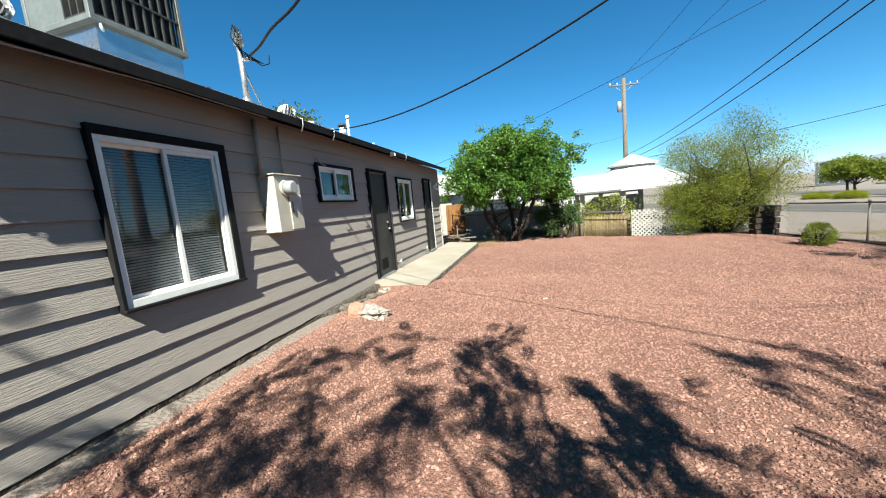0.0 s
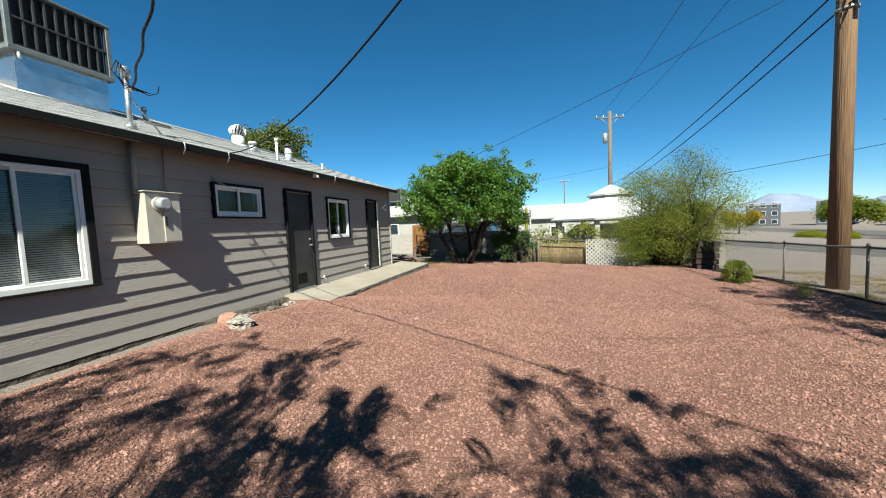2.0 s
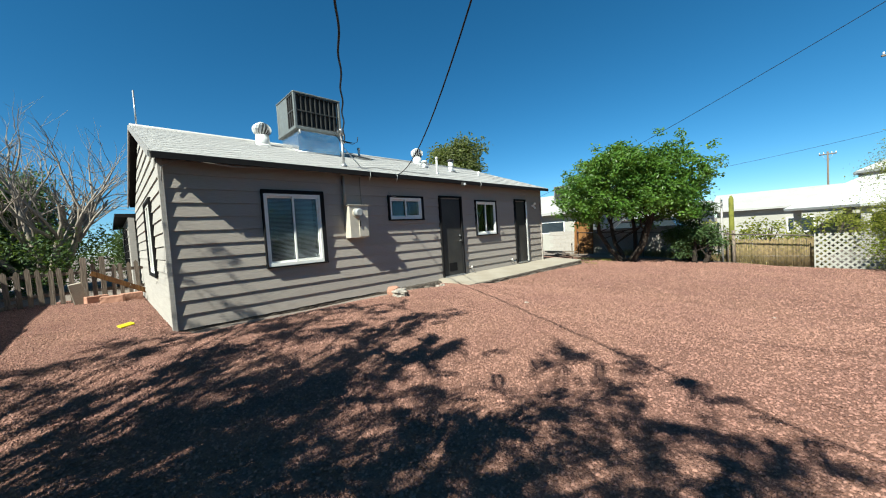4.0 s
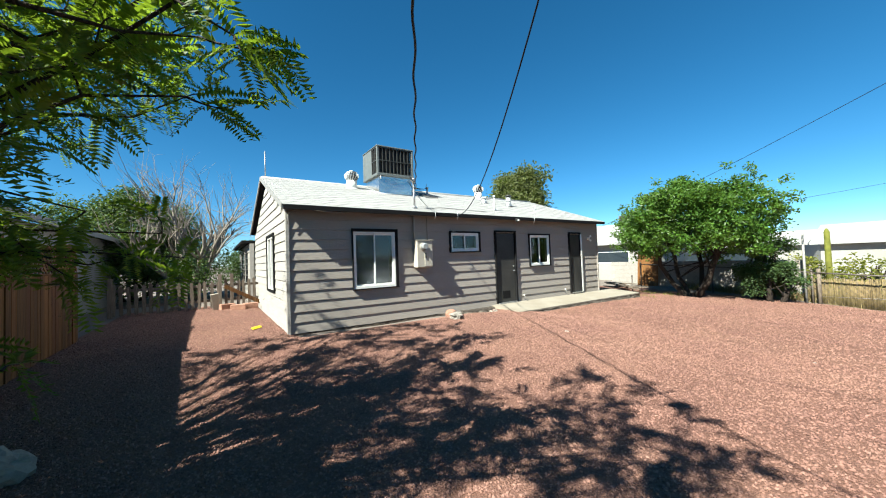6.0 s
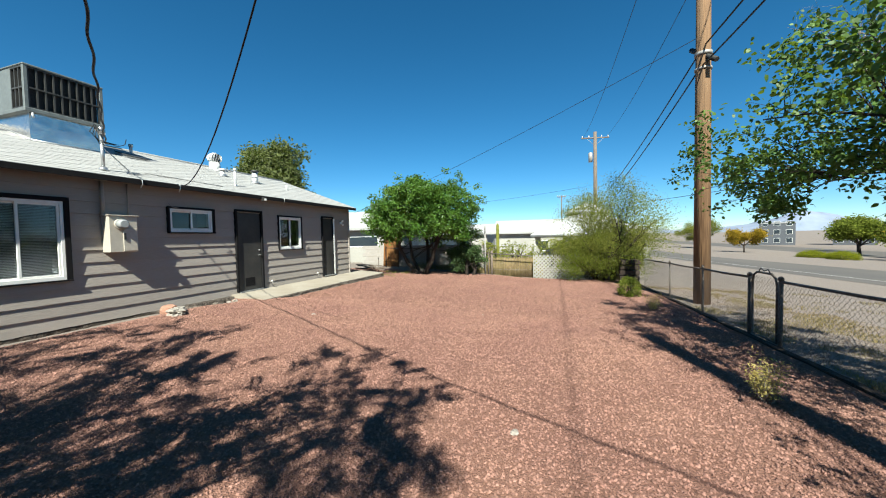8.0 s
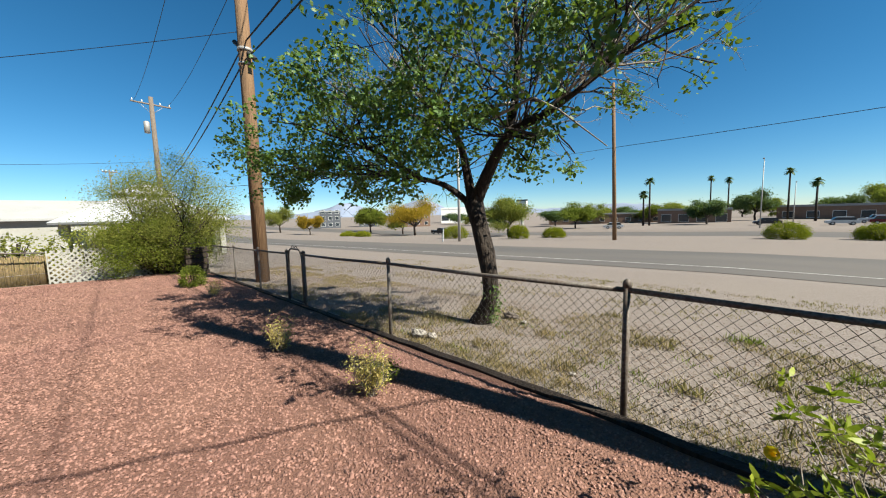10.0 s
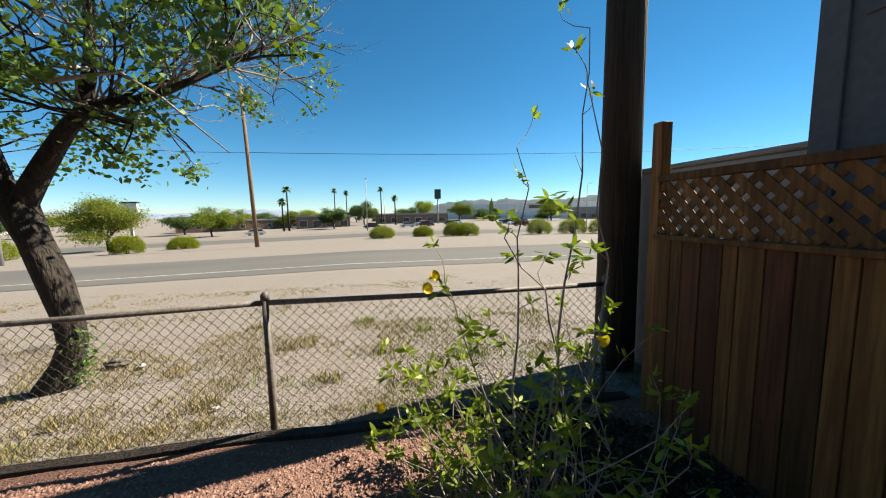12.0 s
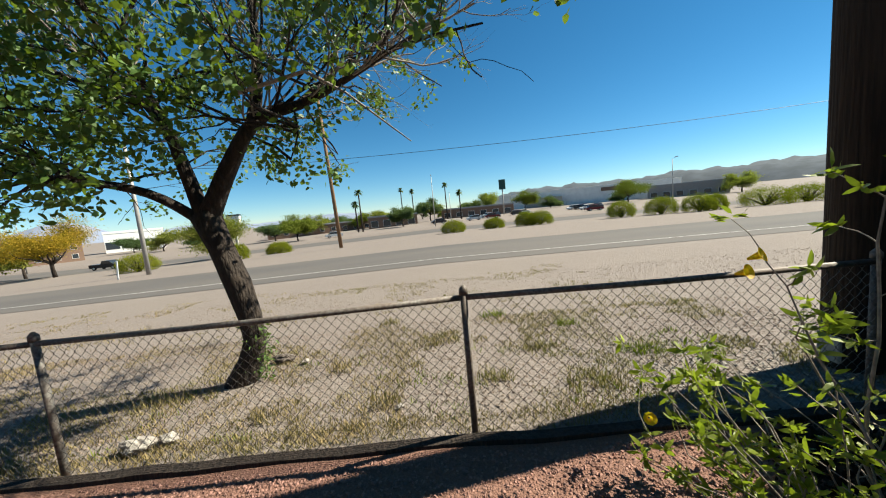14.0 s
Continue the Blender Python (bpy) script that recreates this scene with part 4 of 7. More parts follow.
part("meter_glass", tubed([(-0.05, -0.22, 0.18), (-0.05, -0.30, 0.18), (-0.05, -0.315, 0.18)], [0.085, 0.08, 0.06], 20), "blind", meter, "round glass electric meter")
part("hasp", boxed((-0.015, -0.225, -0.10), (0.015, -0.205, 0.02), 0.003), "louver", meter)
conduit = tubed([(2.90, -0.045, 1.80), (2.90, -0.045, 2.44)], 0.03, 10)
tagged(put("conduit", conduit, "siding"), "grey painted conduit between meter and eaves", "conduit")
tagged(put("conduit", tubed([(3.30, -0.02, 1.80), (3.30, -0.02, 2.44)], 0.012, 8), "siding"), "thin grey conduit beside the meter", "conduit")


def eave_hook(x, label="bent wire bracket at the eaves"):
    bm = tubed([(0, 0, 0.05), (0, -0.06, 0.02), (0.01, -0.05, -0.06), (-0.01, -0.03, -0.13)], 0.008, 5)
    ob = put("eave_bracket", bm, "galvanised")
    ob.location = (x, -EAVE_OUT - 0.03, EAVE_Z - 0.02)
    return tagged(ob, label, "bracket", "eaves brackets")


for x in (3.36, 4.05, 6.95):
    eave_hook(x)
flood = empty("security_light", (6.25, -EAVE_OUT, EAVE_Z - 0.06), "small black security light under the eaves", "wall light")
part("lamp_head", boxed((-0.045, -0.10, -0.07), (0.045, 0.0, 0.03), 0.012), "louver", flood)
part("lens", boxed((-0.035, -0.108, -0.055), (0.035, -0.10, 0.0), 0.004), "white_frame", flood)
lamp = empty("wall_light", (10.18, 0.0, 1.92), "small white twin bulb wall light", "wall light")
part("base", tubed([(0, 0.03, 0), (0, -0.05, 0)], 0.045, 12), "white_frame", lamp)
for dz in (0.07, -0.07):
    part("bulb", tubed([(0, -0.05, dz * 0.3), (0, -0.09, dz), (0, -0.12, dz * 1.3)], [0.02, 0.04, 0.03], 10), "white_frame", lamp)
for x, z in ((6.66, 0.14), (8.66, 0.16)):
    e = empty("hose_bib", (x, -0.03, z), "short pipe outlet low on the siding", "tap", "wall taps")
    part("pipe", tubed([(0, 0.04, 0), (0, -0.05, 0.0), (0.06, -0.09, -0.09)], 0.012, 8), "grey_pipe", e)
    part("handle", tubed([(0, -0.05, 0.0), (0, -0.05, 0.045)], [0.01, 0.022], 8), "white_frame", e)
# loose cables along eaves and corner
for pts, lab in (([(0.15, -0.24, 2.46), (0.9, -0.23, 2.40), (1.8, -0.23, 2.44), (2.9, -0.23, 2.43)], "thin loose cable along the eaves"),
                 ([(0.02, -0.04, 2.15), (0.03, -0.05, 2.35), (0.16, -0.16, 2.43)], "grey cable at the house corner"),
                 ([(4.0, -0.04, 2.15), (4.08, -0.05, 2.07), (4.2, -0.05, 2.05)], "short white cable stub on the wall"),
                 ([(3.3, -0.1, on_roof(-0.1) + 0.03), (3.9, 0.3, on_roof(0.3) + 0.02), (5.4, 0.1, on_roof(0.1) + 0.02)], "grey cable lying on the shingles"),
                 ([(7.1, -0.24, 2.46), (7.6, -0.24, 2.47), (8.2, -0.22, 2.49)], "white conduit at the eaves")):
    tagged(put("cable", tubed(pts, 0.008, 6), "grey_pipe"), lab, "cable")

# ---------------------------------------------------------------- yard: small things by the house
rr = random.Random(5)


def chunk(lo, hi, rough, seed, cuts=9):
    """A broken block: a gridded box with knocked-off corners and a pitted skin."""
    bm = bmesh.new()
    bmesh.ops.create_cube(bm, size=1.0)
    bmesh.ops.subdivide_edges(bm, edges=bm.edges[:], cuts=cuts, use_grid_fill=True)
    d = [b - a for a, b in zip(lo, hi)]
    for v in bm.verts:
        k = v.co.copy()
        n = max(abs(k.x), abs(k.y), abs(k.z))
        k *= 1 - 0.16 * smooth01((k.length / 0.5 - 1.1) / 0.6)
        k *= 1 + rough * noise.noise(k * 3.1 + Vector((seed, 0, 0))) + rough * 0.55 * noise.noise(k * 8 + Vector((0, seed, 0)))
        v.co = Vector([a + (c + 0.5) * e for a, c, e in zip(lo, k, d)])
    return bm


ob = put("rock", chunk((-0.13, -0.22, -0.04), (0.15, 0.22, 0.095), 0.40, 3.3, 14), "pale_rock")
ob.location, ob.rotation_euler = (3.46, -0.90, yard_height(3.46, -0.90)), (0, 0.06, -0.6)
tagged(ob, "whitish rough lump of old concrete on the gravel", "rock", "rocks by the wall")
ob = put("rock", chunk((-0.12, -0.10, -0.02), (0.12, 0.10, 0.15), 0.10, 7.1, 8), "pink_rock")
ob.location, ob.rotation_euler = (3.50, -0.66, yard_height(3.50, -0.66)), (0.12, -0.1, 0.35)
tagged(ob, "pink sandstone block leaning on the white lump", "rock", "rocks by the wall")
for k in range(11):
    x = 4.0 + k * 0.13 + rr.uniform(-0.05, 0.05)
    ob = put("rubble", chunk((-0.07, -0.05, -0.02), (0.07, 0.05, 0.06), 0.45, k * 3.7, 5), "pale_rock" if k in (9, 10) else rr.choice(["rough_concrete", "rough_concrete", "dark_rock"]))
    y = -0.15 - 0.08 * rr.random() - (0.1 if x > 5.0 else 0)
    ob.location, ob.rotation_euler = (x, y, yard_height(x, y)), (0, 0, rr.uniform(0, 3))
    ob.scale = [rr.uniform(0.7, 1.25)] * 3
    tagged(ob, "broken concrete lump against the footing", "rubble", "rubble by the footing")
ob = put("yellow_scrap", boxed((-0.13, -0.07, 0.0), (0.13, 0.07, 0.02), 0.006, pose(0, 0, 0.05, 8, -4, 25)), "yellow_plastic")
ob.location, ob.scale = (-0.5, 0.65, 0.0), (0.7, 0.7, 1.0)
tagged(ob, "crumpled yellow plastic scrap on the gravel", "litter")
for x, y in ((1.75, -7.35), (6.3, -6.2), (1.3, -8.6), (4.6, -3.1)):
    ob = put("white_stone", pebbles(rr, 1, (0, 0, 0), (0, 0), 0.035), "pale_rock")
    ob.location = (x, y, lie(x, y) + 0.02)
    tagged(ob, "single pale stone among the red gravel", "stone", "pale stones in the gravel")

# ---------------------------------------------------------------- chain-link fence along the street
FY = -10.93
RAIL = 1.02


def mesh_wires(length, height, pitch=0.037, r=0.0021):
    """Woven diamond fabric: upright zigzag wires that hook into one another."""
    n = int(length / pitch)
    m = int(height / (pitch * 1.0))
    out_v, out_f = [], []
    tri = [(math.cos(a), math.sin(a)) for a in (0.5, 2.6, 4.7)]
    base = 0
    for i in range(n):
        for j in range(m + 1):
            x = (i + (1.02 if (i + j) % 2 else -0.02)) * pitch
            z = height * j / m
            for c, s in tri:
                out_v.append((x + r * c * 1.3, (0.003 if i % 2 else -0.003) + r * s, z))
        for j in range(m):
            b = base + 3 * j
            for k in range(3):
                out_f.append((b + k, b + (k + 1) % 3, b + 3 + (k + 1) % 3, b + 3 + k))
        base += 3 * (m + 1)
    return np.array(out_v), np.array(out_f)


street_fence = empty("chain_link_fence", (0, FY, 0), "weathered chain-link fence with dark rusty posts and top rail", "fence")
POSTS = [-3.22, -0.49, 2.49, 5.27, 6.11, 8.03, 10.3, 13.1]


def fence_post(parent, x, y, z0, z1, r=0.026, cap=True):
    bm = tubed([(x, y, z0 - 0.2), (x, y, z1)], r, 10)
    p = part("post", bm, "fence_metal", parent)
    if cap:
        q = tubed([(x, y, z1 - 0.01), (x, y, z1 + 0.03), (x, y, z1 + 0.055)], [r * 1.3, r * 1.25, r * 0.4], 10)
        c = part("post_cap", q, "fence_metal", p)
    return p


for x in POSTS:
    fence_post(street_fence, x, 0, lie(x, FY), lie(x, FY) + RAIL + 0.01, 0.030 if x in (5.27, 6.11) else 0.024)
rail_bm = bmesh.new()
for a, b in zip(POSTS, POSTS[1:]):
    za, zb = lie(a, FY), lie(b, FY)
    if a == 5.27:
        continue
    v, f = mesh_wires(b - a - 0.03, RAIL - 0.05)
    v[:, 2] += za + 0.03 + (zb - za) * v[:, 0] / (b - a)
    v[:, 0] += a + 0.015
    v[:, 1] += 0.03
    under(raw("mesh_panel", v, f, "wire_metal"), street_fence).location = (0, FY, 0)
    street_fence.children[-1].matrix_parent_inverse = Matrix.Translation((0, -FY, 0))
    part("top_rail", tubed([(a, 0, za + RAIL - 0.02), ((a + b) / 2, 0.004, (za + zb) / 2 + RAIL - 0.03), (b, 0, zb + RAIL - 0.02)], 0.021, 8), "fence_metal", street_fence)
    bm = bmesh.new()
    n = int((b - a) / 0.14)
    for k in range(n):
        x = a + (k + 0.5) * (b - a) / n
        z = za + (zb - za) * (x - a) / (b - a) + RAIL - 0.02
        tube(bm, [(x - 0.012, 0.03, z), (x, 0.028, z + 0.045)], 0.0022, 3)
        tube(bm, [(x + 0.012, 0.03, z), (x, 0.028, z + 0.045)], 0.0022, 3)
    tagged(part("wire_ends", bm, "wire_metal", street_fence), kind="stuff")
# the gate, hung between its two posts, with an arched top
gate = empty("gate", (5.69, FY, lie(5.7, FY)), "narrow chain-link garden gate with arched top", "gate")
arch = [(-0.33, 0, 0.05), (-0.33, 0, 0.93), (-0.30, 0, 1.04), (-0.2, 0, 1.10), (0.2, 0, 1.10), (0.30, 0, 1.04), (0.33, 0, 0.93), (0.33, 0, 0.05), (-0.33, 0, 0.05)]
part("gate_frame", tubed(arch, 0.017, 8), "fence_metal", gate)
v, f = mesh_wires(0.62, 0.98)
v += np.array((-0.31, 0, 0.06))
part_ob = raw("mesh_panel", v, f, "wire_metal", gate)
for z in (0.2, 0.85):
    part("hinge", tubed([(-0.42, 0, z), (-0.33, 0, z)], 0.012, 6), "fence_metal", gate)
part("latch", tubed([(0.33, 0, 0.75), (0.43, 0, 0.77)], 0.014, 6), "fence_metal", gate)
part("scroll", tubed([(-0.16, 0, 1.10), (-0.1, 0, 1.17), (0, 0, 1.13), (0.1, 0, 1.17), (0.16, 0, 1.10)], 0.008, 6), "fence_metal", gate)
# edging below the fence
bm = bmesh.new()
prev = None
for x in np.linspace(-3.4, 14.9, 130):
    z = lie(x, FY)
    yo = FY + 0.10 + 0.02 * noise.noise(Vector((x * 1.5, 0, 0)))
    h = 0.04 + 0.012 * noise.noise(Vector((x * 2.5, 5, 0)))
    r = [bm.verts.new(c) for c in ((x, yo - 0.06, z - 0.1), (x, yo - 0.055, z + h), (x, yo + 0.02, z + h - 0.01), (x, yo + 0.035, z - 0.1))]
    if prev:
        for i in range(3):
            bm.faces.new((prev[i], r[i], r[i + 1], prev[i + 1]))
    prev = r
bmesh.ops.recalc_face_normals(bm, faces=bm.faces)
tagged(put("edging", bm, "creosote_wood"), "dark weathered timber edging under the fence", "edging", kind="structure")

# ---------------------------------------------------------------- wooden fence of the neighbour
FX = -3.385
wood_fence = empty("wooden_fence", (FX, 0, 0), "cedar board fence with lattice top", "fence")
wf = lambda y: lie(FX, y) * 0.6
ya = -10.62
bays = []
y = ya
while y < 1.6:
    bays.append((y, min(y + 2.42, 1.85)))
    y += 2.42
rf = random.Random(8)
for k, (a, b) in enumerate(bays):
    zb = -0.30 if a < -5 else (-0.2 if a < -2 else -0.08)
    top = zb + 1.38
    part("fence_post", boxed((-0.085, a - 0.045, zb - 0.3), (0.005, a + 0.045, zb + (2.24 if k == 0 else 1.92)), 0.004), "fence_wood", wood_fence, "square cedar post")
    y = a + 0.05
    while y < b - 0.06:
        wide = rf.choice((0.092, 0.137, 0.137, 0.142))
        w = min(wide, b - 0.05 - y)
        part("fence_board", boxed((0.0, y, zb + 0.02 + rf.uniform(0, 0.015)), (0.018 + rf.uniform(-0.003, 0.003), y + w - 0.005, top), 0.003), rf.choice(("fence_wood", "fence_wood", "fence_wood", "fence_heartwood")), wood_fence)
        y += wide + 0.002
    for zz, t in ((top, 0.035), (top + 0.42, 0.05)):
        part("fence_rail", boxed((-0.05, a + 0.046, zz), (0.045 if zz == top else 0.03, b - 0.046, zz + t), 0.004), "fence_wood", wood_fence)
    for sgn in (1, -1):
        y = a - 0.4
        while y < b + 0.4:
            p0, p1 = Vector((0.0, y, top + 0.035)), Vector((0.0, y + sgn * 0.385, top + 0.42))
            lo, hi = a + 0.05, b - 0.05
            ta, tb = 0.0, 1.0
            d = p1.y - p0.y
            for lim, s in ((lo, 1), (hi, -1)):
                if (p0.y - lim) * s < 0 and (p1.y - lim) * s < 0:
                    ta, tb = 1, 0
                elif (p0.y - lim) * s < 0:
                    ta = max(ta, (lim - p0.y) / d)
                elif (p1.y - lim) * s < 0:
                    tb = min(tb, (lim - p0.y) / d)
            if tb - ta > 0.1:
                u, v = p0.lerp(p1, ta), p0.lerp(p1, tb)
                m = look(u, v)
                L = (v - u).length
                x0 = -0.009 if sgn > 0 else 0.0
                bm = bmesh.new()
                c = (u + v) / 2
                ang = math.atan2(v.z - u.z, v.y - u.y)
                box(bm, (-0.004, -L / 2, -0.025), (0.004, L / 2, 0.025), 0, Matrix.Translation((c.x + x0, c.y, c.z)) @ Matrix.Rotation(ang, 4, "X"))
                part("lattice_strip", bm, "fence_wood", wood_fence)
            y += 0.125

# ---------------------------------------------------------------- poles and wires


def utility_pole(at, height, r, mat, label, name="utility_pole", arm_z=None, arm=1.2, turn=0.0, extras=True, lean=(0, 0)):
    e = empty(name, at, label, "utility pole")
    part("pole", tubed([(0, 0, -0.5), (lean[0] * 0.5, lean[1] * 0.5, height * 0.5), (lean[0], lean[1], height)], [r, r * 0.88, r * 0.72], 14), mat, e)
    if arm_z:
        c = Vector((math.cos(turn), math.sin(turn), 0))
        a = part("crossarm", tubed([Vector((0, 0, arm_z)) - c * arm, Vector((0, 0, arm_z)) + c * arm], 0.065, 6), mat, e)
        for s in (-0.92, -0.45, 0.45, 0.92):
            p = c * arm * s + Vector((0, 0, arm_z + 0.05))
            part("insulator", tubed([p, p + Vector((0, 0, 0.1)), p + Vector((0, 0, 0.2))], [0.03, 0.06, 0.03], 8), "white_metal", e)
        for s in (-1, 1):
            part("brace", tubed([Vector((0, 0, arm_z - 0.7)) + c * 0.1 * s, Vector((0, 0, arm_z - 0.05)) + c * arm * 0.6 * s], 0.02, 4), "grey_pipe", e)
    if extras:
        part("transformer", tubed([(0.0, r + 0.22, arm_z - 2.4), (0.0, r + 0.22, arm_z - 1.5), (0, r + 0.22, arm_z - 1.42)], [0.2, 0.2, 0.1], 14), "grey_pipe", e)
    return e


P2 = (9.4, -11.4, lie(9.4, -11.4))
pole_a = utility_pole(P2, 11.0, 0.19, "pole_wood", "tall weathered brown wooden utility pole outside the fence", arm_z=10.2, turn=1.2, extras=False)
bm = tubed([(-0.45, -0.12, 6.05), (0.45, 0.12, 6.75)], 0.06, 6)
part("guard_bar", bm, "louver", pole_a)
part("steel_band", tubed([(0, 0, 6.36), (0, 0, 6.44)], 0.19, 14), "grey_pipe", pole_a)
part("steel_band", tubed([(0, 0, 6.0), (0, 0, 6.05)], 0.19, 14), "grey_pipe", pole_a)
NP = (-3.73, -11.47, lie(-3.73, -11.47))
pole_b = utility_pole(NP, 9.0, 0.20, "creosote_wood", "dark creosoted utility pole at the fence corner", extras=False)
part("bracket_arm", tubed([(0, 0, 8.55), (1.5, 0.18, 8.6)], 0.025, 6), "grey_pipe", pole_b)
part("meter_box", boxed((0.08, -0.10, 0.05), (0.20, 0.08, 0.28), 0.01), "white_wall", pole_b)
FP = (37.0, -12.0, lie(37, -12))
pole_c = utility_pole(FP, 12.9, 0.22, "old_wood", "wooden utility pole with crossarm and transformer", arm_z=12.3, turn=1.75, arm=1.35)
utility_pole((60, -9.4, -1.6), 9.5, 0.11, "old_wood", "distant thin wooden utility pole", arm_z=9.2, turn=1.6, arm=0.7, extras=False)
utility_pole((11.04, -44.92, lie(11, -45)), 15.4, 0.2, "pole_wood", "bare wooden pole beyond the road", extras=False, lean=(0.5, 0))
utility_pole((24.38, -36.22, lie(24.4, -36.2)), 10.5, 0.17, "grey_pipe", "grey weathered pole beyond the road", extras=False)


def wire(a, b, drop, r, label, wobble=0.0, n=40):
    tagged(put("overhead_wire", tubed(sag(a, b, drop, n, wobble), r, 5), "cable"), label, "wire", "overhead wires")


WEATHER = Vector((3.02, 0.10, on_roof(0.1))) + Vector((-0.02, -0.13, 0.48))
wire(WEATHER, (-3.38, -11.45, 3.6), 0.09, 0.013, "twisted black service cable to the house", 0.012, 110)
wire((4.05, -EAVE_OUT - 0.03, EAVE_Z), (-2.35, -11.42, NP[2] + 8.6), 2.02, 0.008, "thin black telephone wire to the eaves")
for dz, off, drop in ((6.6, 0.0, 0.5), (6.1, 0.05, 0.55), (10.3, -0.8, 0.6), (10.3, 0.8, 0.6)):
    far = {6.6: 5.8, 6.1: 5.3}.get(dz, 12.4)
    wire((P2[0], P2[1] + off, P2[2] + dz), (FP[0], FP[1] + off * 1.4, FP[2] + far), drop, 0.012 if dz > 7 else 0.02, "black cable between the utility poles")
    wire((P2[0], P2[1] + off, P2[2] + dz), (-18.0, -11.0 + off, lie(-18, -11) + dz + 0.5), drop, 0.012 if dz > 7 else 0.02, "black cable between the utility poles")
wire((P2[0], P2[1], P2[2] + 6.9), (17.5, 4.0, 2.9), 0.25, 0.008, "thin wire to the house behind")
wire((FP[0], FP[1], FP[2] + 7.6), (24.0, 6.0, 3.4), 0.3, 0.01, "thin wire to the house behind")
wire((FP[0], FP[1], FP[2] + 5.2), (24.4, -36.2, lie(24.4, -36.2) + 8.6), 0.4, 0.02, "cable crossing the road")
wire((24.4, -36.2, lie(24.4, -36.2) + 8.6), (11.2, -44.9, lie(11, -45) + 9.2), 0.3, 0.02, "cable beyond the road")
wire((11.2, -44.9, lie(11, -45) + 9.2), (-60, -46.0, lie(-60, -46) + 11.5), 0.7, 0.025, "cable beyond the road")

# ---------------------------------------------------------------- trees


def limb(rng, bm, a, b, r0, r1, bend=0.15, n=8, sides=7):
    """A bent bough from a to b; returns its points."""
    a, b = Vector(a), Vector(b)
    L = (b - a).length
    side = Vector((rng.gauss(0, 1), rng.gauss(0, 1), rng.gauss(0, 0.6))) * L * bend * 0.5
    pts = []
    for i in range(n + 1):
        u = i / n
        p = a.lerp(b, u) + side * math.sin(u * 3.14159) + Vector((rng.gauss(0, 1), rng.gauss(0, 1), rng.gauss(0, 1))) * L * 0.012
        pts.append(p if 0 < i else a.copy())
    tube(bm, pts, [r0 + (r1 - r0) * i / n for i in range(n + 1)], sides, caps=False)
    return pts


def fronds(rng, spots, mat, name, parent, length=0.25, pairs=14):
    """Feathered leaves: a thin midrib with two rows of small leaflets, hanging a little."""
    g = np.random.default_rng(rng.randrange(10 ** 6))
    n = len(spots)
    p = np.asarray([s[0] for s in spots], float)
    d = np.asarray([s[1] for s in spots], float) + g.normal(size=(n, 3)) * 0.55
    d[:, 2] -= 0.25
    d /= np.linalg.norm(d, axis=1, keepdims=True)
    s = np.cross(d, np.array((0, 0, 1.0)) + g.normal(size=(n, 3)) * 0.35)
    s /= np.linalg.norm(s, axis=1, keepdims=True) + 1e-9
    up = np.cross(s, d)
    L = length * g.uniform(0.6, 1.25, (n, 1))
    vs, fs = [], []
    base = 0
    for k in range(pairs):
        u = (k + 1.0) / pairs
        o = p + d * L * u - np.array((0, 0, 1)) * L * 0.25 * u * u
        w = L * 0.27 * (1 - 0.55 * abs(u - 0.4))
        for sg in (1, -1):
            t = o + s * sg * w + d * w * 0.45 + up * w * g.normal(size=(n, 1)) * 0.25
            m1 = o + s * sg * w * 0.5 + d * (w * 0.2 + L * 0.044)
            m2 = o + s * sg * w * 0.55 - d * (L * 0.032 - w * 0.2)
            vs.append(np.stack([o, m1, t, m2], 1))
    v = np.concatenate(vs, 1).reshape(-1, 3)
    f = np.arange(len(v)).reshape(-1, 4)
    return raw(name, v, f, mat, parent)


# feathery tree that reaches over the fence into the yard
def outside(u, v):
    """Beyond the crown's reach, told by where its shade falls on the yard."""
    reach = 3.05 + 0.45 * math.exp(-((v + 2.9) / 0.35) ** 2) + 0.25 * noise.noise(Vector((v * 2.3, 4, 0)))
    if v < -4.5:
        reach = 3.35 + 0.55 * (v + 4.7)
    lane = abs(v + 4.28) < 0.24 and u > 1.3
    return u > reach or v > 0.75 - 0.62 * max(u, 0.0) or v < -6.9 or lane


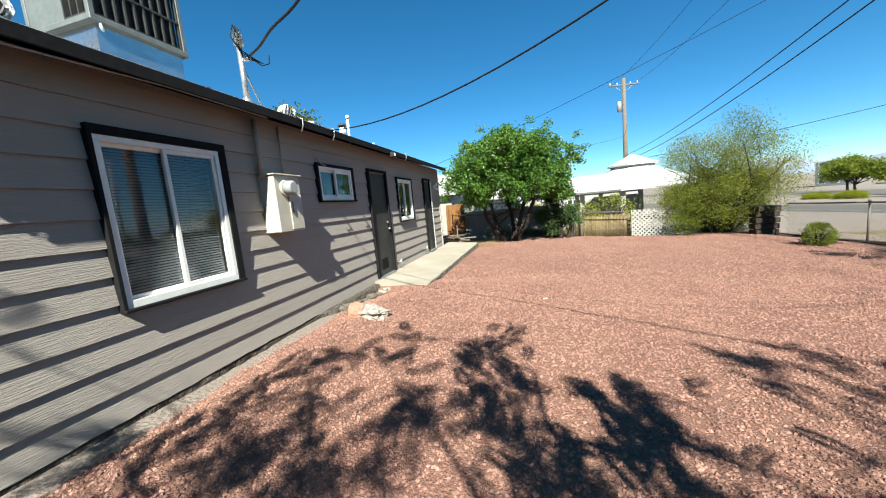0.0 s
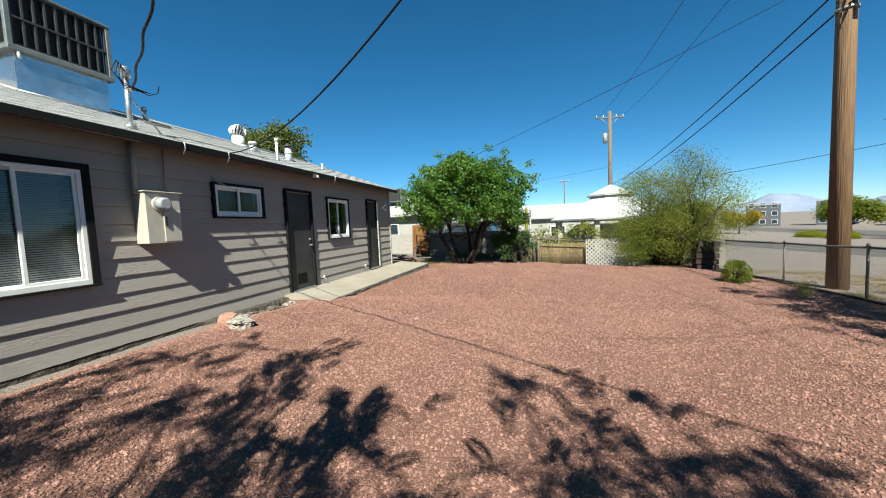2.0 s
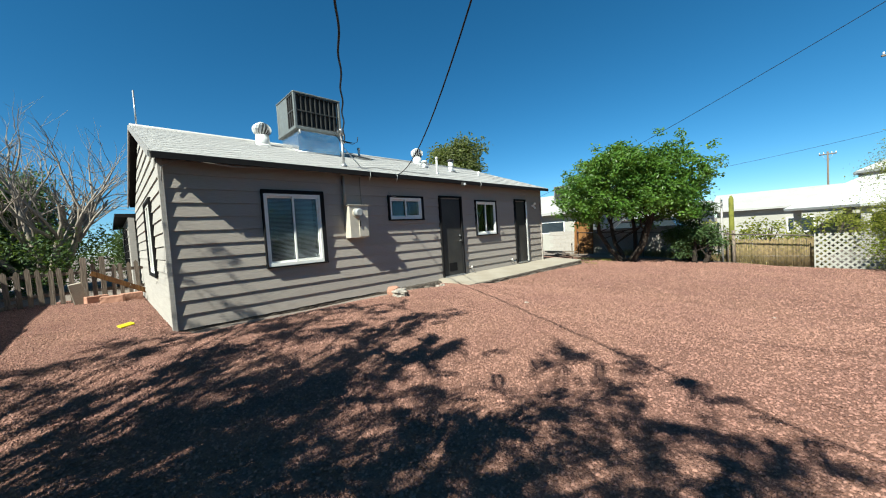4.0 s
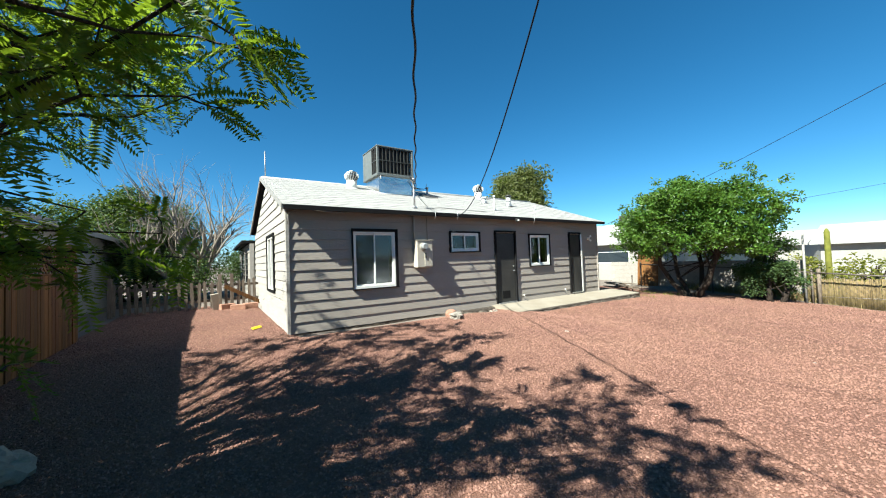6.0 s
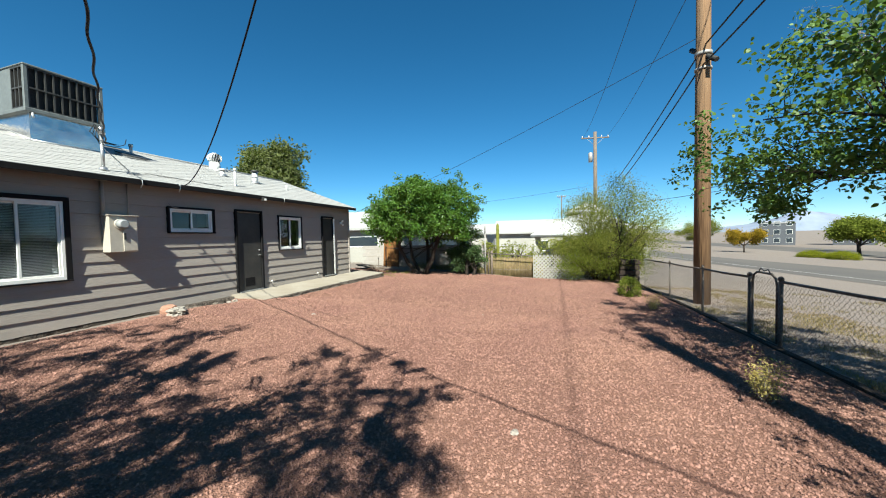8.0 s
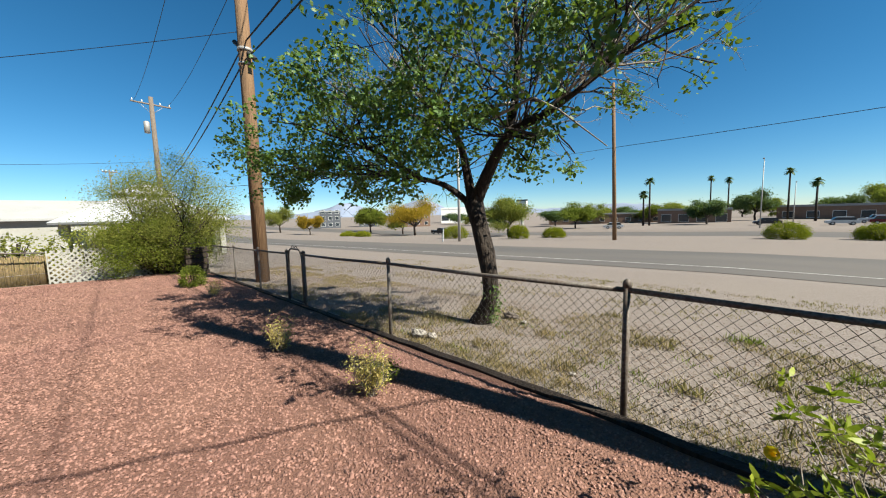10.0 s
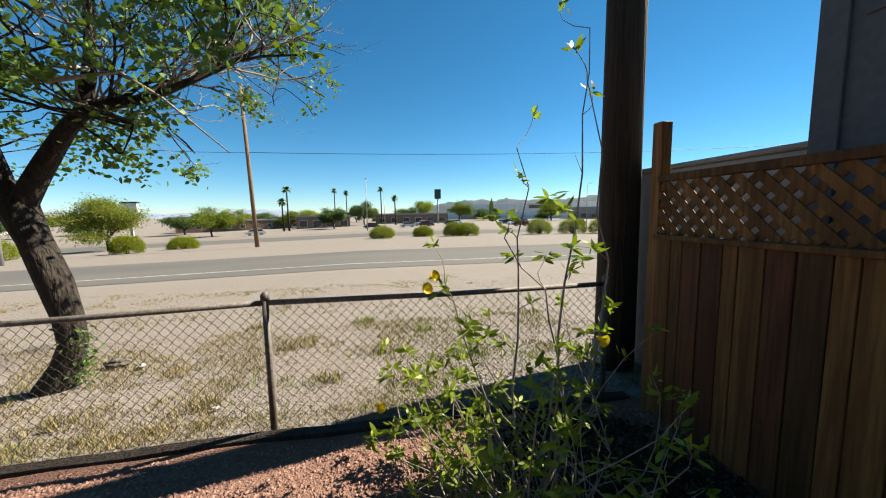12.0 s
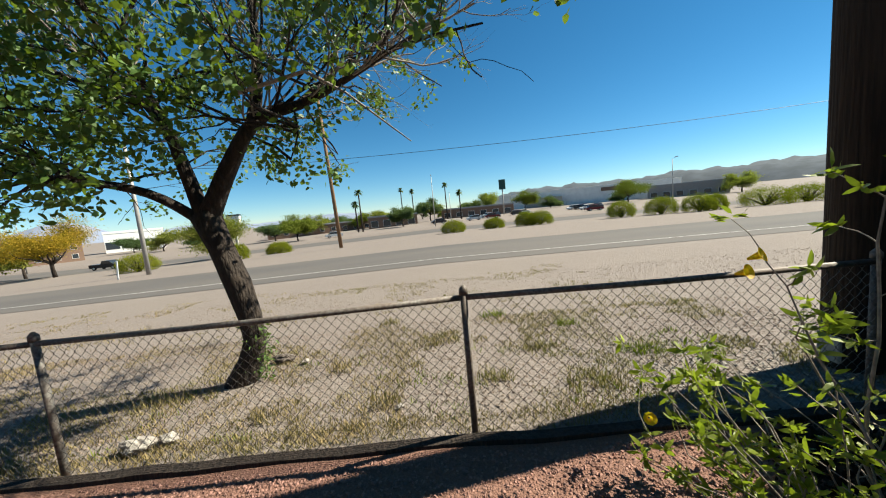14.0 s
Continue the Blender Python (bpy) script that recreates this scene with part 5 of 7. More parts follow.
def overhang_tree():
    rng = random.Random(23)
    T = Vector((-4.75, -4.72, 0))
    e = empty("feathery_tree", T, "mesquite-like tree with feathery bright green leaves over the fence", "tree")
    bm, tw = bmesh.new(), bmesh.new()
    trunk = limb(rng, bm, (0, 0, -0.4), (0.25, 0.1, 2.0), 0.17, 0.13, 0.1, 6, 10)
    spots = []
    ends = []
    tries = 0
    # high boughs over the yard, in two masses
    while len(ends) < 40 and tries < 9000:
        tries += 1
        u, z = rng.uniform(-0.6, 3.5), rng.uniform(3.5, 5.2)
        v = rng.uniform(-6.9, -4.6) if len(ends) < 19 else rng.uniform(-4.1, 0.6)
        q = (u - (z + 0.25), v - 0.25 * (z + 0.25), z)
        if outside(u, v) or q[0] > -0.9 or any((Vector(q) - Vector(o)).length < 0.62 for o in ends):
            continue
        ends.append(q)
    # the middle of the crown, over the fence
    while len(ends) < 58:
        u, v, z = rng.uniform(-2.2, 0.5), rng.uniform(-5.6, -0.2), rng.uniform(3.0, 4.6)
        q = (u - (z + 0.25), v - 0.25 * (z + 0.25), z)
        if all((Vector(q) - Vector(o)).length > 0.45 for o in ends):
            ends.append(q)
    # lower boughs reaching over the fence
    low_from = len(ends)
    while len(ends) < low_from + 27:
        x, y = rng.uniform(-2.6, -0.85), rng.uniform(-6.1, -3.6)
        z = 1.5 + 0.30 * (y + 7.6) + rng.uniform(0.0, 1.1)
        if x < -0.85 - 0.25 * (y + 6.1) and all((Vector((x, y, z)) - Vector(o)).length > 0.3 for o in ends):
            ends.append((x, y, z))
    ends += [(-1.10, -5.95, 2.75), (-1.15, -5.80, 2.42), (-1.35, -5.60, 2.2)]
    # bare twigs towards the house corner
    ends += [(-2.35, -0.8, 4.0), (-2.6, -0.55, 3.6), (-2.45, -0.65, 3.3)]
    # drooping sprays by the fence
    ends += [(-1.94, -4.53, 1.72), (-1.55, -4.45, 1.63), (-1.45, -4.43, 1.46), (-2.07, -4.55, 1.44), (-1.82, -4.48, 1.36), (-2.15, -4.6, 1.7), (-2.1, -4.75, 0.85)]
    for k, q in enumerate(ends):
        root = trunk[-1] if k % 3 else trunk[-2]
        tip = Vector(q) - T
        L = (tip - root).length
        pts = limb(rng, bm, root, tip, 0.014 + 0.005 * L, 0.004, 0.22, 9, 6)
        for i in range(6, len(pts)):
            d0 = (pts[i] - pts[i - 1]).normalized()
            for _ in range((rng.choice((1, 2)) if i < len(pts) - 1 else 3) if q[2] > 3.4 else 1):
                d = (d0 + Vector((rng.gauss(0, 0.7), rng.gauss(0, 0.7), rng.gauss(0, 0.35)))).normalized()
                l2 = rng.uniform(0.2, 0.6) if q[2] > 3.4 else rng.uniform(0.12, 0.32)
                t2 = limb(rng, tw, pts[i], pts[i] + d * l2, 0.006, 0.002, 0.2, 5, 4)
                for p in t2[1:]:
                    for _ in range(rng.choice((1, 2))):
                        spots.append((p, d + Vector((rng.gauss(0, 0.6), rng.gauss(0, 0.6), rng.gauss(0, 0.4)))))
    # clumps with gaps between them, and an open lane through the crown
    def thin(p):
        u, v = p.x + T.x + (p.z + 0.25), p.y + T.y + 0.25 * (p.z + 0.25)
        if outside(u, v):
            return 0.9
        return 0.8 * smooth01(0.45 + 2.4 * noise.noise(Vector((u * 1.9, v * 1.9, 9)))) * smooth01((u + 0.6) / 1.2)
    spots = [s for s in spots if rng.random() > (0.18 if s[0].z < 3.0 else thin(s[0]))]
    part("trunk", bm, "bark", e)
    tagged(part("twig_mass", tw, "bark", e), kind="stuff")
    fronds(rng, spots, "leaf_feather", "foliage", e)
    return e


overhang_tree()


# street tree beside the fence, half of its twigs bare
def street_tree():
    rng = random.Random(37)
    T = Vector((1.93, -12.27, lie(1.93, -12.27)))
    e = empty("street_tree", T, "leaning dark-barked street tree with patchy leaves and bare twigs", "tree")
    bm, tw, dead = bmesh.new(), bmesh.new(), bmesh.new()
    fork = Vector((0.17, 0.0, 1.87))
    tube(bm, [(0.16, 0, -0.3), (0.08, 0, -0.02), (-0.06, 0.0, 0.22), (-0.15, 0.0, 0.47), (-0.13, 0.0, 0.75), (-0.06, 0.0, 1.1), (0.06, 0.0, 1.52), fork], [0.22, 0.165, 0.13, 0.115, 0.12, 0.135, 0.125, 0.15], 12)
    tips, bare = [], []
    foot = fork - Vector((0, 0, 0.1))
    # main limbs as bent lines, first and last radius, leafy share, side branches
    mains = [([foot, (-0.17, 0.0, 2.34), (-0.52, 0.02, 2.75), (-1.05, 0.1, 2.85), (-1.6, 0.3, 2.98), (-2.3, 0.5, 3.22)], 0.12, 0.014, 0.36, 44),
             ([(-0.48, 0.02, 2.68), (-0.62, 0.05, 3.2), (-0.68, 0.1, 3.7), (-0.7, 0.2, 4.4)], 0.08, 0.02, 0.3, 24),
             ([foot, (0.6, 0.15, 2.12), (1.2, 0.4, 2.3), (2.0, 0.8, 2.4), (3.0, 1.2, 2.45)], 0.065, 0.012, 0.93, 40),
             ([foot, (0.3, 0.0, 2.35), (0.4, 0.05, 2.8), (0.7, 0.1, 3.2), (1.25, 0.15, 3.7), (1.8, 0.2, 4.4)], 0.09, 0.014, 0.15, 34),
             ([(0.6, 0.08, 3.0), (1.2, 0.3, 3.3), (2.0, 0.5, 3.6), (2.9, 0.7, 3.9)], 0.04, 0.01, 0.06, 32),
             ([(0.9, 0.28, 2.2), (1.3, 0.8, 2.6), (1.4, 1.2, 2.75), (1.5, 1.6, 2.85)], 0.04, 0.01, 0.95, 11),
             ([(0.3, 0.0, 2.35), (0.2, 0.3, 2.8), (0.1, 0.7, 3.1), (0.0, 1.1, 3.3)], 0.04, 0.01, 0.8, 11),
             ([(-1.0, 0.1, 2.84), (-1.3, -0.5, 3.4), (-1.8, -0.9, 3.8)], 0.04, 0.01, 0.5, 12),
             ([(-0.95, 0.1, 2.82), (-1.0, 0.2, 2.55), (-0.92, 0.25, 2.3)], 0.012, 0.006, 1.0, 5)]
    tube(dead, [(-0.6, 0.45, 3.0), (-0.75, 0.7, 2.78), (-1.42, 0.98, 2.78), (-1.7, 1.0, 2.6), (-2.15, 1.05, 2.2)], [0.022, 0.02, 0.014, 0.01, 0.004], 5)
    tube(dead, [(-0.62, 0.1, 3.1), (-0.6, 0.45, 3.0)], [0.026, 0.022], 5)
    for line, r0, r1, leafy, count in mains:
        line = [Vector(p) for p in line]
        fine = []
        for i in range(len(line) - 1):
            p0, p1, p2, p3 = line[max(i - 1, 0)], line[i], line[i + 1], line[min(i + 2, len(line) - 1)]
            for j in range(5):
                u = j / 5
                fine.append(0.5 * (2 * p1 + (p2 - p0) * u + (2 * p0 - 5 * p1 + 4 * p2 - p3) * u * u + (3 * p1 - p0 - 3 * p2 + p3) * u ** 3))
        fine.append(line[-1])
        n = len(fine)
        tube(bm, fine, [r0 + (r1 - r0) * (i / (n - 1)) ** 0.7 for i in range(n)], 9, caps=False)
        dirv = (line[-1] - line[0]).normalized()
        for k in range(count):
            st = fine[rng.randint(n // 3, n - 1)]
            full = rng.random() < leafy
            flat = 0.55 if leafy > 0.8 else 0.9
            out = Vector((dirv.x, dirv.y, 0)) * rng.uniform(0.1, 1.2) + Vector((rng.gauss(0, 0.6), rng.gauss(0, 0.6), rng.uniform(-0.1 if full else 0.1, flat if full else 0.8)))
            tips_here = []
            grow(rng, tw if full else dead, st, out, rng.uniform(0.7, 1.25) if full else rng.uniform(0.5, 0.9), 0.016 if full else 0.012, 2 if full else 3, tips_here, 0.5, 0.05, (2, 3), 0.66, 0.18, 5)
            (tips if full else bare).extend(tips_here)
    part("trunk", bm, "bark", e)
    part("branching", tw, "bark", e)
    tagged(part("bare_branching", dead, "pale_twig", e, "bare pale grey twigs"), kind="stuff")
    low = [t for t in tips if t.z > (1.95 if t.x > -1.2 else 2.6)]
    low += [Vector((-0.9 + rng.gauss(0, 0.16), 0.15 + rng.gauss(0, 0.12), rng.uniform(2.1, 2.7))) for _ in range(26)]
    leaves(rng, low, 13, [0.075, 0.075, 0.065], 0.064, "leaf", "foliage", e, droop=0.5, narrow=0.6, oval=True)
    sprout = [(-0.2 + rng.gauss(0, 0.06), -0.02 + rng.gauss(0, 0.06), 0.08 + 0.45 * rng.random()) for _ in range(14)]
    leaves(rng, sprout, 18, [0.05, 0.05, 0.07], 0.055, "leaf", "sprout_leaves", e)
    tagged(e.children[-1], kind="stuff")
    return e


street_tree()


# dense round-headed tree at the far end of the yard
def yard_tree(at, w, h, z0, n, seed, mat, label, stems=5, leaf=0.11, name="yard_tree", per=26, spread=0.22, lobe_count=24):
    rng = random.Random(seed)
    e = empty(name, at, label, "tree")
    bm, tw, tips = bmesh.new(), bmesh.new(), []
    lobes = []
    for k in range(lobe_count):
        u = (k + 0.5) / lobe_count
        a = k * 2.4 + rng.uniform(-0.3, 0.3)
        zz = z0 + (h - z0) * (0.12 + 0.76 * u)
        rad = w / 2 * 0.74 * math.sqrt(max(0.05, 1 - (1.25 * u - 0.35) ** 2)) * rng.uniform(0.55, 1.0)
        zz += rng.uniform(-0.14, 0.11) * (h - z0) if u > 0.45 else 0.0
        lobes.append((Vector((math.cos(a) * rad, math.sin(a) * rad, zz)), w * rng.uniform(0.085, 0.15)))
    for k in range(n):
        c, r = lobes[k % lobe_count]
        d = Vector((rng.gauss(0, 1), rng.gauss(0, 1), rng.gauss(0.35, 0.9))).normalized()
        q = c + d * r * rng.uniform(0.55, 1.05)
        if k % 9 == 0 and d.z > -0.1:
            q = c + d * r * rng.uniform(1.1, 1.35) + Vector((0, 0, 0.015 * h))
        q.z = max(q.z, z0 * 0.75)
        tips.append(q)
    for k in range(stems):
        a = k * 6.28 / stems + rng.uniform(-0.3, 0.3)
        pts = limb(rng, bm, (0.12 * math.cos(a), 0.12 * math.sin(a), -0.2), (math.cos(a) * w * 0.22, math.sin(a) * w * 0.22, z0 + 0.35 * (h - z0)), 0.10, 0.05, 0.25, 7, 7)
        for _ in range(7):
            q = rng.choice(tips)
            limb(rng, tw, pts[rng.randint(3, 7)], q, 0.028, 0.006, 0.2, 5, 4)
    part("trunk", bm, "bark", e)
    part("branching", tw, "bark", e)
    leaves(rng, tips, per, [spread, spread, spread * 0.8], leaf, mat, "crown", e, droop=0.35, narrow=0.5)
    return e


yard_tree((13.3, -2.1, lie(13.3, -2.1)), 5.7, 4.0, 1.4, 1150, 3, "leaf_citrus", "dense bright green multi-stemmed tree at the yard's end", per=44, leaf=0.115, spread=0.095, lobe_count=26)
yard_tree((14.2, -4.0, lie(14.2, -4.0)), 2.0, 2.1, 0.15, 150, 5, "leaf_dark", "dark green bush under the tree", 4, 0.09, "dark_bush", 60, 0.10, 12)
yard_tree((15.0, -10.1, lie(15.0, -10.1)), 5.7, 4.0, 0.3, 900, 9, "leaf_yellow", "airy yellow-green feathery shrub behind the lattice", 12, 0.05, "feathery_shrub", 66, 0.21, 34)
yard_tree((15.2, -9.7, lie(15.2, -9.7)), 4.6, 2.3, 0.1, 520, 15, "leaf_bush", "dense olive shrub in front of the feathery one", 10, 0.055, "low_shrub", 90, 0.17, 24)

# small plants of the yard
round_bush("clipped_bush", (10.15, -9.85, lie(10.15, -9.85) + 0.03), 0.60, 0.56, "leaf_bush", 4, "small rounded bright green bush on the gravel", 3200, 0.045)


def dry_plant(at, w, h, seed, mat="dry_shrub", label="small dry straw-yellow shrub on the gravel", n=26):
    rng = random.Random(seed)
    e = empty("dry_shrub", at, label, "shrub", "dry shrubs by the fence")
    bm, tips = bmesh.new(), []
    for k in range(n):
        a = rng.uniform(0, 6.28)
        q = Vector((math.cos(a) * w * 0.5 * rng.random(), math.sin(a) * w * 0.5 * rng.random(), h * rng.uniform(0.45, 1.0)))
        pts = limb(rng, bm, (rng.gauss(0, 0.02), rng.gauss(0, 0.02), 0), q, 0.004, 0.0015, 0.3, 5, 4)
        tips += pts[2:]
    part("stem_mass", bm, "pale_twig", e)
    leaves(rng, tips, 10, [0.030] * 3, 0.030, mat, "foliage", e, droop=0.0, narrow=0.35)
    return e


dry_plant((1.23, -9.80, lie(1.23, -9.8) + 0.03), 0.5, 0.46, 1, n=34)
dry_plant((1.35, -9.98, lie(1.35, -10) + 0.03), 0.45, 0.2, 7, "leaf_bush", "low green weed under the dry shrub")
dry_plant((2.99, -9.66, lie(3, -9.66) + 0.03), 0.28, 0.42, 2)
dry_plant((7.94, -9.92, lie(7.94, -9.92) + 0.03), 0.32, 0.36, 3)


def yellow_bells():
    """Open shrub with long bare stems, clusters of lobed leaves and yellow trumpet flowers."""
    rng = random.Random(12)
    B = Vector((-2.0, -9.8, lie(-2.0, -9.8)))
    e = empty("flowering_shrub", B, "leggy shrub with lime leaves and yellow trumpet flowers", "shrub")
    bm, tips, tall = bmesh.new(), [], []
    ends = [(-0.42, -0.2, 2.55), (-0.3, 0.02, 2.2), (-0.02, -0.12, 1.95), (0.14, 0.05, 1.55), (0.35, -0.2, 1.3)]
    for q in ends:
        pts = limb(rng, bm, (rng.gauss(0, 0.06), rng.gauss(0, 0.06), 0), q, 0.009, 0.0025, 0.14, 9, 5)
        for i in range(4, 10):
            if rng.random() < 0.8:
                d = Vector((rng.gauss(0, 0.8), rng.gauss(0, 0.8), rng.uniform(0.3, 1.0))).normalized()
                t2 = limb(rng, bm, pts[i], pts[i] + d * rng.uniform(0.08, 0.26), 0.003, 0.0015, 0.2, 4, 4)
                if rng.random() < 0.8:
                    tall.append(t2[-1])
                if rng.random() < 0.35:
                    tall.append(t2[-3])
    for k in range(66):
        q = Vector((rng.uniform(-0.7, 0.45), rng.uniform(-0.3, 0.6), rng.uniform(0.12, 0.75) if k % 3 else rng.uniform(0.6, 1.15)))
        pts = limb(rng, bm, (-0.02 + rng.gauss(0, 0.14), 0.05 + rng.gauss(0, 0.1), 0), q, 0.006, 0.002, 0.3, 7, 4)
        tips += [pts[-1], pts[-2]]
        if rng.random() < 0.6:
            t2 = limb(rng, bm, pts[4], pts[4] + Vector((rng.gauss(0, 0.12), rng.gauss(0, 0.12), rng.uniform(0.05, 0.2))), 0.003, 0.0015, 0.2, 4, 4)
            tips.append(t2[-1])
    for k in range(30):
        q = Vector((rng.uniform(0.05, 0.80), rng.uniform(-0.85, -0.2), rng.uniform(0.22, 0.85)))
        pts = limb(rng, bm, (0.05 + rng.gauss(0, 0.1), -0.15 + rng.gauss(0, 0.1), 0), q, 0.005, 0.002, 0.3, 7, 4)
        tall += [pts[-1], pts[-2], pts[-4]]
    part("stem_mass", bm, "pale_twig", e)
    leaves(rng, tall, 9, [0.010] * 3, 0.066, "leaf_lime", "foliage", e, droop=-0.2, narrow=0.30, oval=True)
    leaves(rng, tips, 8, [0.012] * 3, 0.058, "leaf_lime", "low_foliage", e, droop=-0.2, narrow=0.30, oval=True)
    for q in ((0.43, -0.2, 1.30), (0.46, -0.22, 1.24), (0.68, -0.45, 0.50), (-0.30, 0.1, 1.05), (0.40, 0.32, 0.5)):
        bm = bmesh.new()
        d = Vector((rng.gauss(0, 0.5), 0.8, rng.uniform(-0.4, 0.5))).normalized()
        x = d.orthogonal().normalized()
        y = d.cross(x)
        rings = []
        for u, r in ((0.0, 0.005), (0.02, 0.010), (0.04, 0.015), (0.05, 0.030)):
            rings.append([bm.verts.new(Vector(q) + d * u + (x * math.cos(k * 0.628) + y * math.sin(k * 0.628)) * r * (1 + (0.25 if k % 2 and r > 0.03 else 0))) for k in range(10)])
        for a, b in zip(rings, rings[1:]):
            for k in range(10):
                bm.faces.new((a[k], a[(k + 1) % 10], b[(k + 1) % 10], b[k]))
        part("flower", bm, "petal", e, "yellow trumpet flower")
    return e


yellow_bells()
# near-black leaves added under the shrub, standing in for its deep shade
rl = random.Random(77)
heap = []
for _ in range(900):
    a, r = rl.uniform(0, 6.28), math.sqrt(rl.random())
    x, y = -2.62 + math.cos(a) * r * 0.72, -9.75 + math.sin(a) * r * 1.0
    heap.append((x, y, yard_height(x, y) + 0.012))
tagged(leaves(rl, heap, 9, [0.05, 0.05, 0.006], 0.05, "leaf_litter", "leaf_litter", None, droop=0.0, narrow=0.6), "near-black leaves added as the deep shade under the shrub", "leaf litter", kind="stuff")
for q, s, mat, lab in (((2.13, -11.12), 0.09, "pale_rock", "white rock outside the fence"), ((1.95, -11.2), 0.06, "pale_rock", "small white rock outside the fence"), ((1.75, -12.75), 0.17, "dark_rock", "dark rock beside the tree"), ((1.42, -12.6), 0.045, "pale_rock", "small pale rock beside the tree"), ((0.1, -11.35), 0.05, "pale_rock", "small white rock outside the fence")):
    ob = put("rock", pebbles(rr, 1, (0, 0, 0), (0, 0), s), mat)
    ob.location = (q[0], q[1], lie(*q) + 0.02)
    tagged(ob, lab, "rock", "rocks outside the fence")


def grass(name, n, x0, x1, y0, y1, size, mat, label, patch=0.0, seed=3, height=lambda x, y: lie(x, y)):
    """Thin dry blades in tufts."""
    g2 = np.random.default_rng(seed)
    px, py = g2.uniform(x0, x1, n), g2.uniform(y0, y1, n)
    keep = np.array([noise.noise(Vector((a * 0.9, b * 0.9, seed))) + 0.4 * noise.noise(Vector((a * 3, b * 3, seed))) > patch for a, b in zip(px, py)])
    px, py = px[keep], py[keep]
    n = len(px)
    pz = np.array([height(a, b) for a, b in zip(px, py)])
    k = 5
    c = np.repeat(np.stack([px, py, pz], 1), k, 0)
    n *= k
    c[:, :2] += g2.normal(size=(n, 2)) * 0.03
    h = size * g2.uniform(0.4, 1.3, (n, 1))
    a = g2.uniform(0, 6.28, n)
    out = np.stack([np.cos(a), np.sin(a), np.zeros(n)], 1)
    side_v = np.stack([-np.sin(a), np.cos(a), np.zeros(n)], 1) * 0.0035 * (1 + size * 6)
    top = c + np.array((0, 0, 1)) * h + out * h * g2.uniform(0.1, 0.9, (n, 1))
    v = np.stack([c - side_v, c + side_v, top], 1).reshape(-1, 3)
    return tagged(raw(name, v, np.arange(len(v)).reshape(-1, 3), mat), label, "grass", kind="stuff")


grass("dry_grass", 17000, -4.0, 13.0, -13.8, -11.0, 0.042, "straw", "dry straw and weeds on the verge", 0.0, 3)
grass("dry_grass", 8000, -4.0, 13.0, -18.5, -13.0, 0.045, "straw", "thin dry weeds on the verge", 0.12, 6)
grass("dry_grass", 1500, -3.3, 4.0, -11.2, -10.95, 0.045, "straw", "dry straw along the fence", -0.3, 7)
grass("weeds", 700, -3.3, 2.5, -12.6, -11.0, 0.06, "leaf_bush", "small green weeds on the verge", 0.22, 9)
rw = random.Random(64)
for x, y in ((0.25, -11.5), (-0.75, -11.75), (0.9, -12.3), (-0.2, -12.9), (1.3, -11.4), (-1.3, -12.4), (-1.9, -13.1), (-1.0, -13.8), (0.6, -13.9), (2.6, -12.0), (-2.3, -12.1), (-1.55, -11.5)):
    w = rw.uniform(0.10, 0.24)
    grass("weed_tuft", int(170 * w), x - w, x + w, y - w * 0.7, y + w * 0.7, 0.10, rw.choice(("leaf_bush", "straw", "straw")), "low green and straw weed tuft on the verge", -0.6, rw.randrange(99))
chips("pale_rubble", 1300, -3.5, -1.5, -12.3, -11.06, 0.014, "pale broken stones at the foot of the pole", "pale_rock", False, ground_height)
grass("weeds", 160, 11.3, 14.5, -1.7, -0.4, 0.06, "leaf_bush", "green weeds under the tree", 0.0, 19)
grass("dry_grass", 3500, 15.3, 19.0, -7.2, -0.5, 0.30, "straw", "tall dry grass behind the back fence", -0.2, 11)

# ---------------------------------------------------------------- far end of the yard: lattice, back fence, timber
BX = 15.05
lattice = empty("lattice_screen", (BX, -6.9, lie(BX, -8)), "white painted wooden lattice screen", "lattice")
zl, zh = -0.02, 1.10
part("lattice_frame", boxed((-0.02, 0.0, zl), (0.02, 0.035, zh), 0.003), "white_wall", lattice)
part("lattice_frame", boxed((-0.02, -3.6, zl), (0.02, -3.565, zh), 0.003), "white_wall", lattice)
for sgn in (1, -1):
    y = -3.55 - 1.1
    while y < 1.1:
        p0, p1 = Vector((0.006 * sgn, y, zl)), Vector((0.006 * sgn, y + sgn * (zh - zl), zh))
        ta, tb, d = 0.0, 1.0, p1.y - p0.y
        for lim, s in ((-3.56, 1), (0.0, -1)):
            if (p0.y - lim) * s < 0 and (p1.y - lim) * s < 0:
                ta, tb = 1, 0
            elif (p0.y - lim) * s < 0:
                ta = max(ta, (lim - p0.y) / d)
            elif (p1.y - lim) * s < 0:
                tb = min(tb, (lim - p0.y) / d)
        if tb - ta > 0.05:
            u, v = p0.lerp(p1, ta), p0.lerp(p1, tb)
            L, c = (v - u).length, (u + v) / 2
            part("slat", boxed((-0.005, -L / 2, -0.026), (0.005, L / 2, 0.026), 0, Matrix.Translation(c) @ Matrix.Rotation(math.atan2(v.z - u.z, v.y - u.y), 4, "X")), "white_wall", lattice)
        y += 0.165
stack = empty("timber_stack", (13.4, -10.5, lie(13.4, -10.5)), "stacked dark railway-tie ends at the fence corner", "timber")
for k in range(5):
    part("timber", boxed((-0.25 + rr.uniform(-0.05, 0.05), -0.3, k * 0.2), (0.2, 0.35, k * 0.2 + 0.17), 0.012, pose(0, 0, 0, 0, 0, rr.uniform(-6, 6))), "creosote_wood", stack)

